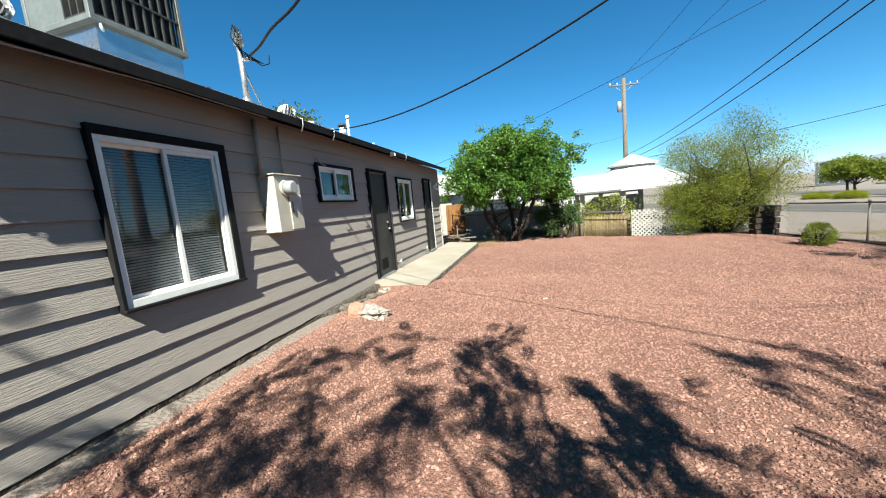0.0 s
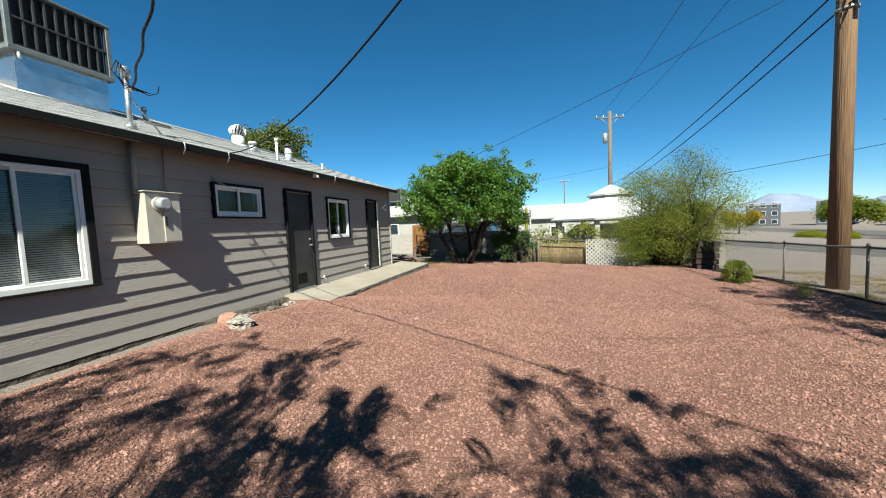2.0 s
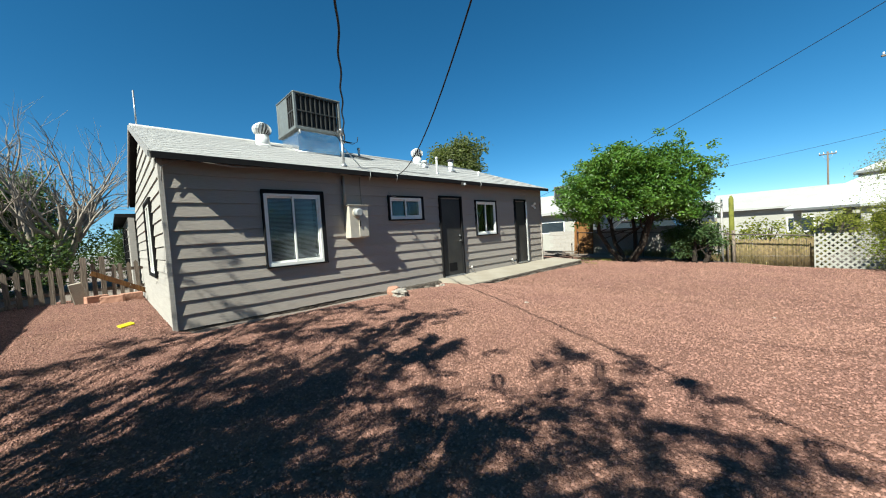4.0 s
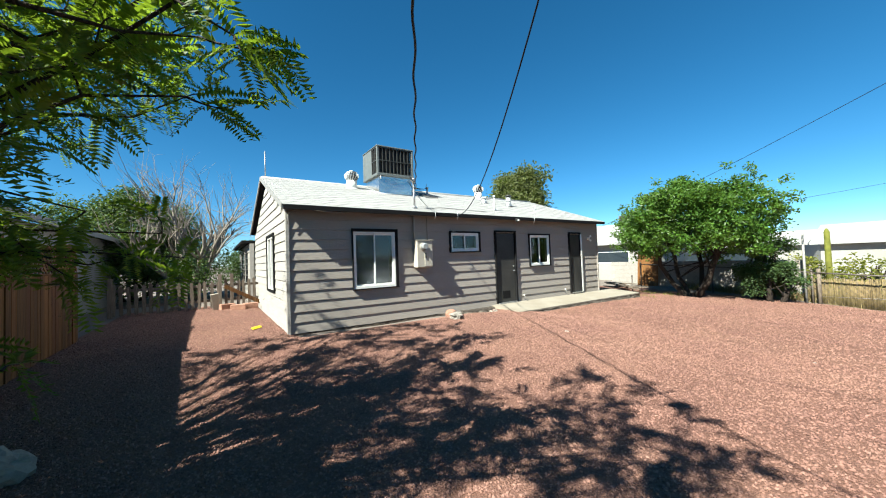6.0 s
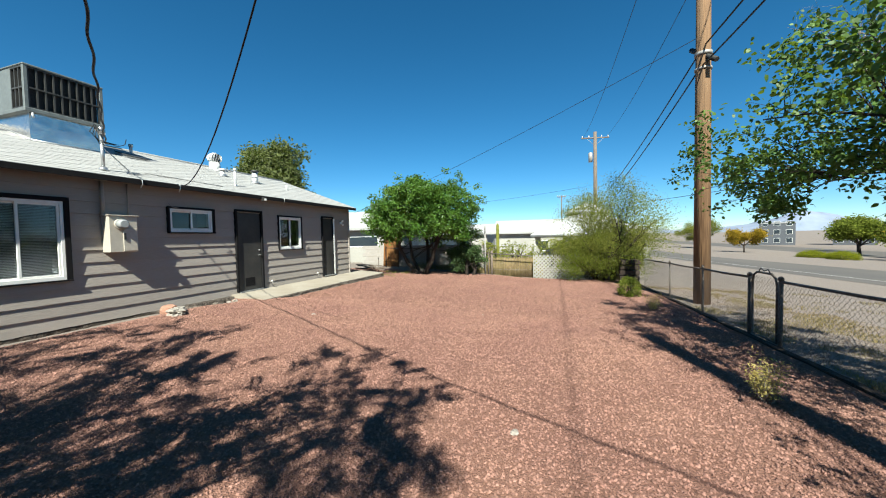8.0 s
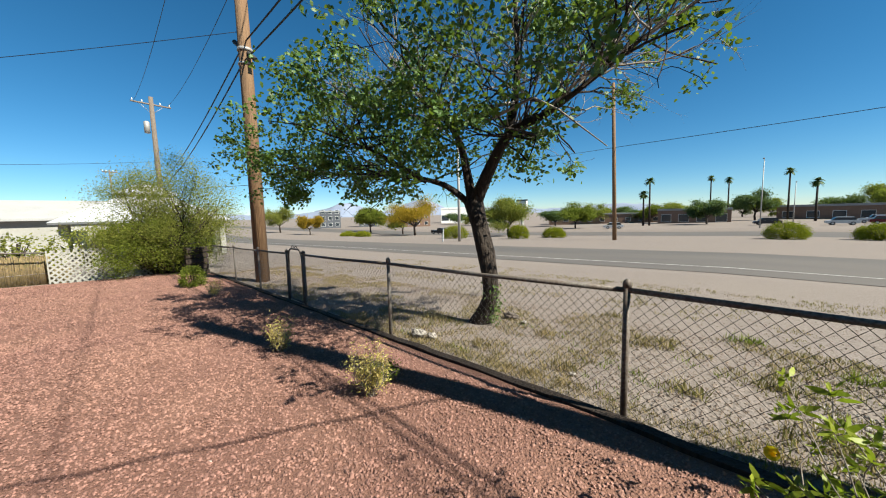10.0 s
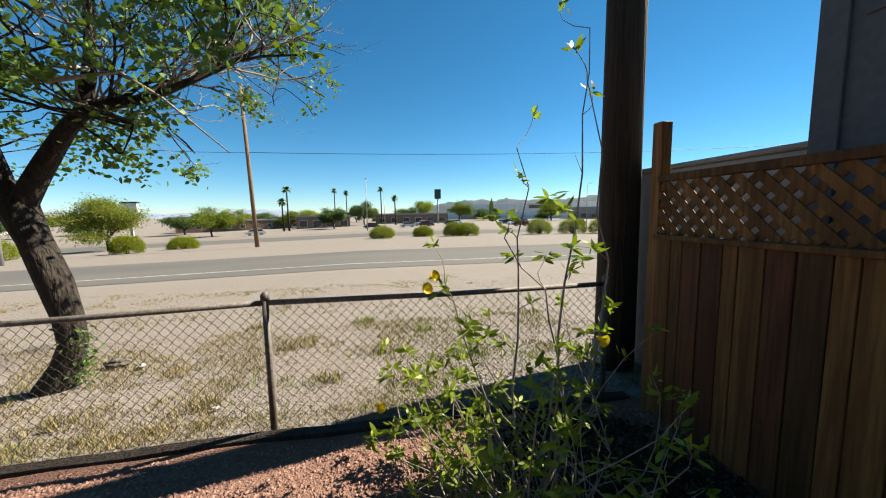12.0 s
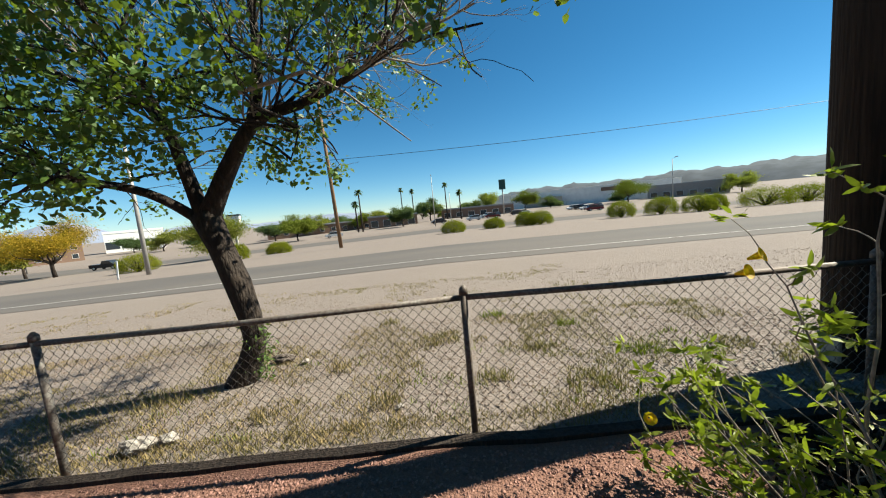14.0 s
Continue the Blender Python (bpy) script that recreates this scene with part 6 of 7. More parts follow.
back_fence = empty("back_fence", (BX, 0, 0), "low chain-link fence with grey posts at the yard's end", "fence")
bposts = [0.6, -2.1, -4.8, -6.85]
for a, b in zip(bposts, bposts[1:]):
    za, zb = lie(BX, a), lie(BX, b)
    fence_post(back_fence, 0, a, za, za + 1.05)
    v, f = mesh_wires(a - b, 0.98, 0.09, 0.003)
    v = np.stack([v[:, 1], a - v[:, 0], v[:, 2] + za + 0.03 + (zb - za) * v[:, 0] / (a - b)], 1)
    raw("mesh_panel", v, f, "wire_metal", back_fence)
    part("top_rail", tubed([(0, a, za + 1.02), (0, b, zb + 1.02)], 0.02, 8), "fence_metal", back_fence)
part("post", tubed([(0, -4.65, lie(BX, -4.65) - 0.2), (0, -4.65, lie(BX, -4.65) + 2.3)], 0.035, 8), "grey_pipe", back_fence, "tall grey pipe post")
part("post", tubed([(0.05, -4.95, lie(BX, -4.9) - 0.2), (0.05, -4.95, lie(BX, -4.9) + 1.15)], 0.05, 8), "old_wood", back_fence)
# reed screen behind it
bm = bmesh.new()
rg = random.Random(77)
reed = empty("reed_screen", (BX + 0.35, -5.8, lie(BX, -5.8)), "faded straw reed screen behind the fence", "screen")
y = -2.2
while y < 2.2:
    h = 0.86 + rg.uniform(-0.06, 0.05)
    tube(bm, [(rg.gauss(0, 0.01), y * 0.5 - 0.0, -0.1), (rg.gauss(0, 0.015), y * 0.5 + rg.gauss(0, 0.01), h)], 0.009, 4)
    y += 0.015
part("reeds", bm, "straw", reed)
part("binding", tubed([(-0.02, -1.1, 0.3), (-0.02, 1.1, 0.3)], 0.006, 4), "grey_pipe", reed)
# block wall in the shade behind the tree, built in courses
blockwall = empty("block_wall", (16.0, -1.2, lie(16, -1.2)), "low grey concrete block wall in the tree's shade", "wall")
bm = boxed((-0.095, -0.195, -0.095), (0.095, 0.195, 0.095), 0.006)
first = put("block", bm, "block_wall", blockwall)
me = first.data
first.location = (0, -3.1, 0.1)
for j in range(6):
    for k in range(17):
        if j == 0 and k == 0:
            continue
        ob = new("block", me)
        ob.parent = blockwall
        ob.location = (0.004 * math.sin(k * 7 + j), -3.1 + k * 0.4 + (0.2 if j % 2 else 0), 0.1 + j * 0.2)
part("mortar_core", boxed((-0.085, -3.28, 0.0), (0.085, 3.5, 1.19)), "concrete", blockwall)
plank = new("plywood_sheet")
plank.location = (15.6, 0.6, lie(15.6, 0.6))
tagged(plank, "weathered tan plywood sheet leaning by the fence", "board")
part("sheet", boxed((-0.02, -0.45, 0.0), (0.02, 0.45, 1.55), 0.004, pose(0, 0, 0, 0, 6, 0)), "fence_wood", plank)
pallet = empty("lumber_pile", (12.9, 0.2, lie(12.9, 0.2)), "loose old boards lying by the house corner", "lumber")
for k in range(6):
    part("plank", boxed((-0.9, -0.07, 0.0), (0.9, 0.07, 0.035), 0.004, pose(rr.uniform(-0.2, 0.2), rr.uniform(-0.5, 0.5), 0.04 + 0.04 * k, 0, rr.uniform(-2, 2), 60 + rr.uniform(-25, 25))), "old_wood", pallet)


def gable_house(name, at, size, wall_h, rise, label, wall="white_wall", roof_mat="pale_roof", along="y", windows=(), over=0.45):
    """A low house: walls, two roof slopes with overhang, gable ends, windows given by (wall, u, z, w, h)."""
    e = empty(name, at, label, "house")
    sx, sy = size
    bm = bmesh.new()
    t = 0.15
    box(bm, (-sx / 2, -sy / 2, -0.4), (-sx / 2 + t, sy / 2, wall_h))
    box(bm, (sx / 2 - t, -sy / 2, -0.4), (sx / 2, sy / 2, wall_h))
    box(bm, (-sx / 2 + t, -sy / 2, -0.4), (sx / 2 - t, -sy / 2 + t, wall_h))
    box(bm, (-sx / 2 + t, sy / 2 - t, -0.4), (sx / 2 - t, sy / 2, wall_h))
    part("wall", bm, wall, e)
    L, W = (sy, sx) if along == "y" else (sx, sy)
    flip = (lambda u, v, z: (v, u, z)) if along == "y" else (lambda u, v, z: (u, v, z))
    for s in (-1, 1):
        bm = bmesh.new()
        p = [(-L / 2 - over, s * (W / 2 + over), wall_h - 0.1), (L / 2 + over, s * (W / 2 + over), wall_h - 0.1), (L / 2 + over, 0, wall_h + rise), (-L / 2 - over, 0, wall_h + rise)]
        vs = [bm.verts.new(flip(u, v, z + dz)) for dz in (0, 0.14) for u, v, z in p]
        for idx in ((0, 1, 2, 3), (7, 6, 5, 4), (0, 4, 5, 1), (1, 5, 6, 2), (2, 6, 7, 3), (3, 7, 4, 0)):
            bm.faces.new([vs[i] for i in idx])
        bmesh.ops.recalc_face_normals(bm, faces=bm.faces)
        part("roof", bm, roof_mat, e)
        bm = bmesh.new()
        g1 = [(s * (L / 2 - 0.02), -W / 2, wall_h - 0.01), (s * (L / 2 - 0.02), W / 2, wall_h - 0.01), (s * (L / 2 - 0.02), 0, wall_h + rise - 0.02)]
        vs = [bm.verts.new(flip(u - d * s, v, z)) for d in (0, 0.12) for u, v, z in g1]
        for idx in ((0, 1, 2), (5, 4, 3), (0, 2, 5, 3), (1, 4, 5, 2), (0, 3, 4, 1)):
            bm.faces.new([vs[i] for i in idx])
        bmesh.ops.recalc_face_normals(bm, faces=bm.faces)
        part("gable", bm, wall, e)
    for face, u, z, w, h in windows:
        x = {"-x": -sx / 2, "+x": sx / 2}.get(face)
        d = -1 if face[0] == "-" else 1
        if x is not None:
            lo, hi = (x + d * 0.004, u - w / 2, z), (x + d * 0.03, u + w / 2, z + h)
            fl, fh = (x + d * 0.002, u - w / 2 - 0.07, z - 0.07), (x + d * 0.02, u + w / 2 + 0.07, z + h + 0.07)
        else:
            yy = -sy / 2 if face == "-y" else sy / 2
            lo, hi = (u - w / 2, yy + d * 0.004, z), (u + w / 2, yy + d * 0.03, z + h)
            fl, fh = (u - w / 2 - 0.07, yy + d * 0.002, z - 0.07), (u + w / 2 + 0.07, yy + d * 0.02, z + h + 0.07)
        wdw = part("window", boxed([min(a, b) for a, b in zip(fl, fh)], [max(a, b) for a, b in zip(fl, fh)]), "white_frame", e)
        part("pane", boxed([min(a, b) for a, b in zip(lo, hi)], [max(a, b) for a, b in zip(lo, hi)]), "window_dark", wdw)
    return e


# house behind, with the pavilion
gable_house("neighbour_house", (37.2, -7.3, lie(37, -7.3)), (7.5, 10.0), 2.75, 1.25, "low pale stucco house with white roof", windows=(("-x", -2.6, 1.0, 1.6, 0.9), ("-x", 0.5, 1.0, 1.2, 0.9)))
pav = empty("pavilion", (28.6, -10.4, lie(28.6, -10.4)), "white octagonal pavilion roof with lattice cupola on posts", "pavilion")


def cone8(bm, r0, z0, r1, z1, thick=0.12):
    a = [[bm.verts.new((r * math.cos(k * math.pi / 4 + 0.39), r * math.sin(k * math.pi / 4 + 0.39), z)) for k in range(8)] for r, z in ((r0, z0), (r1, z1), (max(r1 - 0.05, 0.01), z1 - thick), (r0 - 0.05, z0 - thick))]
    for p, q in zip(a, a[1:] + a[:1]):
        for k in range(8):
            bm.faces.new((p[k], p[(k + 1) % 8], q[(k + 1) % 8], q[k]))
    bmesh.ops.recalc_face_normals(bm, faces=bm.faces)
    return bm


part("roof", cone8(bmesh.new(), 4.7, 2.35, 1.45, 3.85), "white_metal", pav, "white sheet roof")
part("cupola_roof", cone8(bmesh.new(), 1.75, 4.1, 0.05, 4.85), "white_metal", pav)
bm = bmesh.new()
for k in range(48):
    a = k * 6.28318 / 48
    for s in (0.16, -0.16):
        tube(bm, [(1.45 * math.cos(a), 1.45 * math.sin(a), 3.8), (1.45 * math.cos(a + s), 1.45 * math.sin(a + s), 4.12)], 0.02, 4)
part("cupola_lattice", bm, "white_wall", pav)
for k in range(8):
    a = k * math.pi / 4 + 0.39
    part("column", boxed((-0.16, -0.16, -0.3), (0.16, 0.16, 2.35), 0.01, Matrix.Translation((4.1 * math.cos(a), 4.1 * math.sin(a), 0))), "white_wall", pav)
# second house behind the dense tree
nb2 = gable_house("neighbour_house", (22.5, 7.5, lie(22, 6)), (7.0, 12.0), 2.3, 1.3, "white-walled house with pale grey roof and roof cooler", windows=(("-x", -3.2, 1.15, 2.2, 0.6), ("-x", 1.5, 1.1, 1.2, 0.8)))
box2 = empty("evaporative_cooler", (20.6, 3.8, lie(22, 6) + 3.2), "grey sheet-metal cooler on the neighbouring roof", "air cooler")
part("cabinet", boxed((-0.5, -0.5, 0.0), (0.5, 0.5, 0.85), 0.02), "cooler_paint", box2)
part("louvre_panel", boxed((-0.51, -0.42, 0.06), (-0.48, 0.42, 0.8), 0.004), "louver", box2)
for sx2, sy2 in ((-0.4, -0.4), (0.4, -0.4), (-0.4, 0.4), (0.4, 0.4)):
    part("leg", tubed([(sx2, sy2, -0.75), (sx2, sy2, 0.0)], 0.025, 6), "galvanised", box2)
gable_house("neighbour_house", (46.0, 6.0, -1.0), (9.0, 12.0), 2.6, 1.2, "distant pale house with white roof")
yucca = empty("columnar_cactus", (21.5, -4.3, lie(21.5, -4.3)), "tall pale green columnar cactus", "cactus")
part("stem", tubed([(0, 0, -0.1), (0, 0, 1.2), (0, 0, 2.6), (0, 0, 2.75)], [0.1, 0.11, 0.10, 0.04], 10), "leaf_yellow", yucca)
for k, (x, y, w, h) in enumerate(((20.5, -5.6, 2.2, 1.6), (22.0, -7.6, 2.6, 1.9), (23.5, -3.2, 1.8, 1.4))):
    round_bush("garden_bush", (x, y, lie(x, y)), w, h, "leaf_yellow", 40 + k, "loose yellow-green bush behind the back fence", 1500, 0.14, "bushes behind the fence")


def car(name, at, turn, mat, label, pickup=False):
    """A plain car: body, glass cabin, wheels with rims, lights."""
    e = empty(name, at, label, "car")
    e.rotation_euler = (0, 0, turn)
    L, W = (5.4, 1.9) if pickup else (4.5, 1.8)
    prof = [(-L / 2, 0.35), (-L / 2, 0.95), (-L / 2 + 0.1, 1.0), (L / 2 - 1.3, 1.0), (L / 2 - 0.1, 0.85), (L / 2, 0.6), (L / 2, 0.35)]
    bm = bmesh.new()
    rows = [[bm.verts.new((x, y, z)) for x, z in prof] for y in (-W / 2, W / 2)]
    n = len(prof)
    for k in range(n):
        bm.faces.new((rows[0][k], rows[0][(k + 1) % n], rows[1][(k + 1) % n], rows[1][k]))
    bm.faces.new(rows[0])
    bm.faces.new(rows[1][::-1])
    bmesh.ops.recalc_face_normals(bm, faces=bm.faces)
    bmesh.ops.bevel(bm, geom=bm.edges[:], offset=0.05, segments=2, affect="EDGES")
    body = part("body", bm, mat, e)
    x0, x1 = (-0.5, 1.2) if pickup else (-1.7, 1.0)
    for nm, m2, s, zz in (("cabin_glass", "window_dark", 0.0, 0.0), ("roof", mat, 0.04, 0.48)):
        bm = bmesh.new()
        lo = [(x0 - 0.1, 1.0), (x1 + 0.45, 1.0), (x1 - 0.15, 1.55), (x0 + 0.25, 1.55)] if nm == "cabin_glass" else [(x0 + 0.18, 1.52), (x1 - 0.1, 1.52), (x1 - 0.2, 1.6), (x0 + 0.3, 1.6)]
        r2 = [[bm.verts.new((x, y, z)) for x, z in lo] for y in (-W / 2 + 0.14 - s, W / 2 - 0.14 + s)]
        for k in range(4):
            bm.faces.new((r2[0][k], r2[0][(k + 1) % 4], r2[1][(k + 1) % 4], r2[1][k]))
        bm.faces.new(r2[0])
        bm.faces.new(r2[1][::-1])
        bmesh.ops.recalc_face_normals(bm, faces=bm.faces)
        part(nm, bm, m2, e)
    for x in (-L / 2 + 0.95, L / 2 - 0.95):
        for y in (-W / 2 + 0.08, W / 2 - 0.08):
            w = part("wheel", tubed([(x, y - 0.11, 0.34), (x, y + 0.11, 0.34)], 0.34, 16), "tyre", e)
            part("rim", tubed([(x, y - 0.115, 0.34), (x, y + 0.115, 0.34)], 0.2, 12), "galvanised", w)
    for y in (-W / 2 + 0.25, W / 2 - 0.25):
        part("headlight", boxed((L / 2 - 0.06, y - 0.15, 0.62), (L / 2 + 0.01, y + 0.15, 0.75), 0.01), "white_frame", e)
        part("tail_light", boxed((-L / 2 - 0.01, y - 0.1, 0.7), (-L / 2 + 0.05, y + 0.1, 0.9), 0.01), "car_red", e)
    return e


car("parked_car", (19.8, -0.9, lie(19.8, -0.9)), 1.5, "car_dark", "dark car parked behind the tree")
car("pickup_truck", (-15.5, -68.0, lie(-15, -68) + 0.05), 0.0, "car_silver", "silver pickup truck on the far road", True)
car("car", (30.0, -100.0, lie(30, -100)), 0.4, "car_silver", "pale parked car across the road")
car("pickup_truck", (62.0, -70.0, lie(62, -70) + 0.05), 3.14, "car_dark", "dark pickup truck on the far road", True)
rc = random.Random(91)
for k in range(14):
    a = radians(rc.choice((-103, -99, -96, -112, -118, -122)) + rc.uniform(-2.0, 2.0))
    d = rc.uniform(96, 128)
    x, y = d * math.cos(a), -8 + d * math.sin(a)
    car("car", (x, y, lie(x, y)), rc.choice((0.1, 1.5, 3.1)) + rc.uniform(-0.1, 0.1), rc.choice(("car_silver", "car_dark", "car_dark", "bright_wall", "car_red")), "car parked before the shops across the road", k % 4 == 0)
car("car", (2.0, -110.0, lie(2, -110)), 0.2, "car_dark", "dark parked car across the road")

# ---------------------------------------------------------------- neighbour at the side: shed, low wall, picket fence
shed = empty("shed", (-6.0, -7.65, -0.3), "tall blue-grey painted shed beyond the wooden fence", "shed")
part("wall", boxed((-2.0, -2.4, -0.2), (2.05, 2.4, 3.35), 0.01), "shed_blue", shed)
for y in (-2.36, 2.3):
    part("corner_trim", boxed((2.05, y - 0.04, -0.2), (2.075, y + 0.10, 3.35), 0.004), "shed_blue", shed)
part("trim_strip", boxed((2.05, -2.2, 2.62), (2.065, 2.15, 2.68), 0.003), "shed_blue", shed)
part("roof", boxed((-2.2, -2.45, 3.35), (2.12, 2.45, 3.45), 0.02), "roofing", shed)
lowb = empty("garden_wall", (-6.5, -12.2, -0.4), "plain grey rendered wall beyond the pole", "wall")
part("wall", boxed((-0.1, 0.68, -0.2), (2.5, 3.0, 2.07), 0.01), "grey_wall", lowb)
part("coping", boxed((-0.15, 0.65, 2.07), (2.53, 3.05, 2.11), 0.01), "block_wall", lowb)

side_house = gable_house("neighbour_house", (-8.65, 4.4, 0.0), (8.0, 16.3), 2.5, 1.4, "grey-white neighbouring house beyond the pickets", wall="grey_wall", windows=(("+x", -2.0, 1.0, 1.2, 1.0),))
picket = empty("picket_fence", (-1.7, 5.8, 0), "old unpainted picket fence with leaning gate", "fence")
rp = random.Random(6)
for a, b in ((-1.95, 0.55), (0.75, 1.72)):
    for z in (0.25, 0.72):
        part("picket_rail", boxed((a, 0.02, z), (b, 0.06, z + 0.075), 0.004), "old_wood", picket)
    x = a
    while x < b:
        h = 0.93 + rp.uniform(-0.05, 0.05)
        bm = bmesh.new()
        q = [(x, 0.05), (x + 0.085, 0.05), (x + 0.085, h - 0.06), (x + 0.0425, h), (x, h - 0.06)]
        vs = [bm.verts.new((u, yy, z)) for yy in (0.0, 0.02) for u, z in q]
        for k in range(5):
            bm.faces.new((vs[k], vs[(k + 1) % 5], vs[5 + (k + 1) % 5], vs[5 + k]))
        bm.faces.new(vs[:5][::-1])
        bm.faces.new(vs[5:])
        bmesh.ops.recalc_face_normals(bm, faces=bm.faces)
        bmesh.ops.rotate(bm, cent=(x, 0, 0), matrix=Matrix.Rotation(rp.gauss(0, 0.02), 3, "Y"), verts=bm.verts[:])
        part("picket", bm, "old_wood", picket)
        x += 0.165
for x in (-1.98, 0.62, 0.95):
    part("picket_post", boxed((x - 0.05, -0.04, -0.2), (x + 0.05, 0.06, 1.12), 0.006), "old_wood", picket)
part("picket_brace", boxed((-1.9, -0.02, 0.25), (-0.4, 0.0, 0.33), 0.003, pose(0, 0, 0, 0, -18, 0)), "old_wood", picket)
for k, (x, y) in enumerate(((-0.62, 4.75), (-0.28, 4.95), (-0.9, 5.3))):
    ob = put("landscape_block", boxed((-0.2, -0.1, 0.0), (0.2, 0.1, 0.19), 0.01, pose(0, 0, 0, 0, 0, 15 * k - 10)), "pink_rock")
    ob.location = (x, y, 0.0)
    tagged(ob, "pinkish concrete block on the gravel", "block", "loose blocks by the pickets")
ob = put("leaning_slab", boxed((-0.11, -0.04, 0.0), (0.11, 0.04, 0.52), 0.008, pose(0, 0, 0.02, 10, -9, 0)), "concrete")
ob.location = (-1.15, 5.35, 0.0)
tagged(ob, "grey concrete slab leaning at the gate", "slab")
plank2 = put("leaning_board", boxed((-0.7, -0.02, -0.06), (0.7, 0.02, 0.06), 0.004, pose(0, 0, 0.38, 0, 30, 0)), "fence_wood")
plank2.location = (-0.35, 5.5, 0.0)
tagged(plank2, "reddish board leaning against the house", "board")
ob = put("stone_bench", pebbles(rr, 1, (0, 0, 0), (0, 0), 0.2), "concrete")
ob.location = (-2.55, -3.5, lie(-2.5, -3.5))
tagged(ob, "pale rounded boulder in the shade", "boulder")


# bare-branched tree and dark hedge behind the pickets
def bare_tree():
    rng = random.Random(44)
    e = empty("bare_tree", (-2.1, 10.5, 0), "half-dead tree with bare pale branches over dark leaves", "tree")
    bm, tips = bmesh.new(), []
    for k in range(14):
        a = k * 0.45
        grow(rng, bm, (rng.gauss(0, 0.1), rng.gauss(0, 0.1), 0), (math.cos(a) * 0.5, math.sin(a) * 0.5, 1.0), 3.2, 0.11, 3, tips, 0.45, 0.12, (3, 4), 0.62, 0.14, 5)
    tagged(part("branching", bm, "pale_twig", e), kind="stuff")
    low = [(rng.gauss(0, 0.9), rng.gauss(0, 0.9), rng.uniform(0.4, 2.0)) for _ in range(110)]
    leaves(rng, low, 66, [0.2, 0.2, 0.2], 0.1, "leaf_dark", "foliage", e)
    return e


bare_tree()
yard_tree((-4.3, 12.5, 0), 6.6, 4.5, 0.3, 1500, 52, "leaf_dark", "dark green bushy tree beyond the pickets", 5, 0.14, "hedge_tree", 26, 0.25)
yard_tree((1.0, 16.5, 0), 3.5, 3.0, 0.3, 420, 53, "leaf_dark", "dark green bush beyond the pickets", 5, 0.14, "hedge_tree", 26, 0.25)
yard_tree((24.1, 16.6, -0.2), 7.0, 10.0, 4.6, 420, 61, "leaf_pine", "dark rounded pine behind the roof", 5, 0.3, "pine_tree", 60, 0.4)

# ---------------------------------------------------------------- across the road
for k, (x, y, w, h) in enumerate(((32.8, -44.5, 3.3, 1.7), (22.7, -45.4, 2.3, 1.6), (20.4, -50.3, 2.5, 1.2), (-1.2, -51.8, 2.7, 1.4), (-6.7, -54.5, 2.4, 1.25), (-10.6, -52.9, 2.4, 1.7), (-12.4, -52.9, 2.8, 1.6),
                                  (-21.9, -51.2, 2.9, 1.9), (-26.1, -50.0, 3.2, 1.9), (-29.2, -48.1, 3.0, 1.8), (-31.2, -48.4, 2.2, 1.7), (-37.0, -48.5, 4.5, 1.9), (-41.9, -48.6, 3.9, 1.8), (62, -47, 3.0, 1.0), (68, -47, 3.2, 1.0))):
    round_bush("roadside_bush", (x, y, lie(x, y)), w * 1.06, h * 1.05, "olive_bush", 70 + k, "rounded olive-green desert bush beyond the road", 9000, 0.11, "bushes beyond the road")
for nm, x, y, h, w, mat, lab in (("roadside_tree", 58.5, -58.5, 8.8, 13.5, "leaf_gold", "golden spreading roadside tree in full leaf"), ("roadside_tree", 31.7, -56.4, 6.6, 10.0, "leaf_yellow", "olive-green roadside tree across the road"),
                                 ("roadside_tree", 104, -76, 8.5, 9.5, "leaf_bush", "green roadside tree across the road"), ("roadside_tree", 87.0, -46.6, 5.2, 4.8, "leaf_gold", "small golden roadside tree across the road"),
                                 ("roadside_tree", 111.8, -47.8, 8.4, 7.5, "leaf_yellow", "pale green roadside tree across the road"), ("roadside_tree", 84.6, -63.6, 7.5, 7.2, "leaf_bush", "green roadside tree across the road"),
                                 ("roadside_tree", 70, -64, 7.0, 7.5, "leaf_yellow", "olive-green roadside tree across the road"), ("roadside_tree", 42, -105, 7, 9, "leaf_bush", "green tree across the road"),
                                 ("roadside_tree", 62, -150, 9, 13, "leaf_bush", "green tree across the road"), ("roadside_tree", 48, -160, 8, 12, "leaf_dark", "dark tree across the road"), ("roadside_tree", 14, -122, 7, 8, "leaf_dark", "dark tree across the road"),
                                 ("roadside_tree", 6, -150, 9, 10, "leaf_dark", "dark tree across the road"), ("roadside_tree", -20, -170, 11, 12, "leaf_yellow", "olive tree across the road"), ("roadside_tree", -40, -180, 10, 14, "leaf_bush", "olive tree across the road"),
                                 ("roadside_tree", 24, -140, 7, 9, "leaf_yellow", "olive tree across the road"), ("roadside_tree", -75, -150, 10, 15, "leaf_bush", "olive tree across the road"), ("roadside_tree", 34, -150, 7, 9, "leaf_bush", "green tree across the road")):
    far_tree(nm, (x, y, lie(x, y)), h, w, mat, int(x * 7 + 900), lab, 0.28, (0.22 if y > -60 else 0.42) if h > 6 else 0.3, 34 if h > 6 and y > -60 else 16, group="trees across the road")


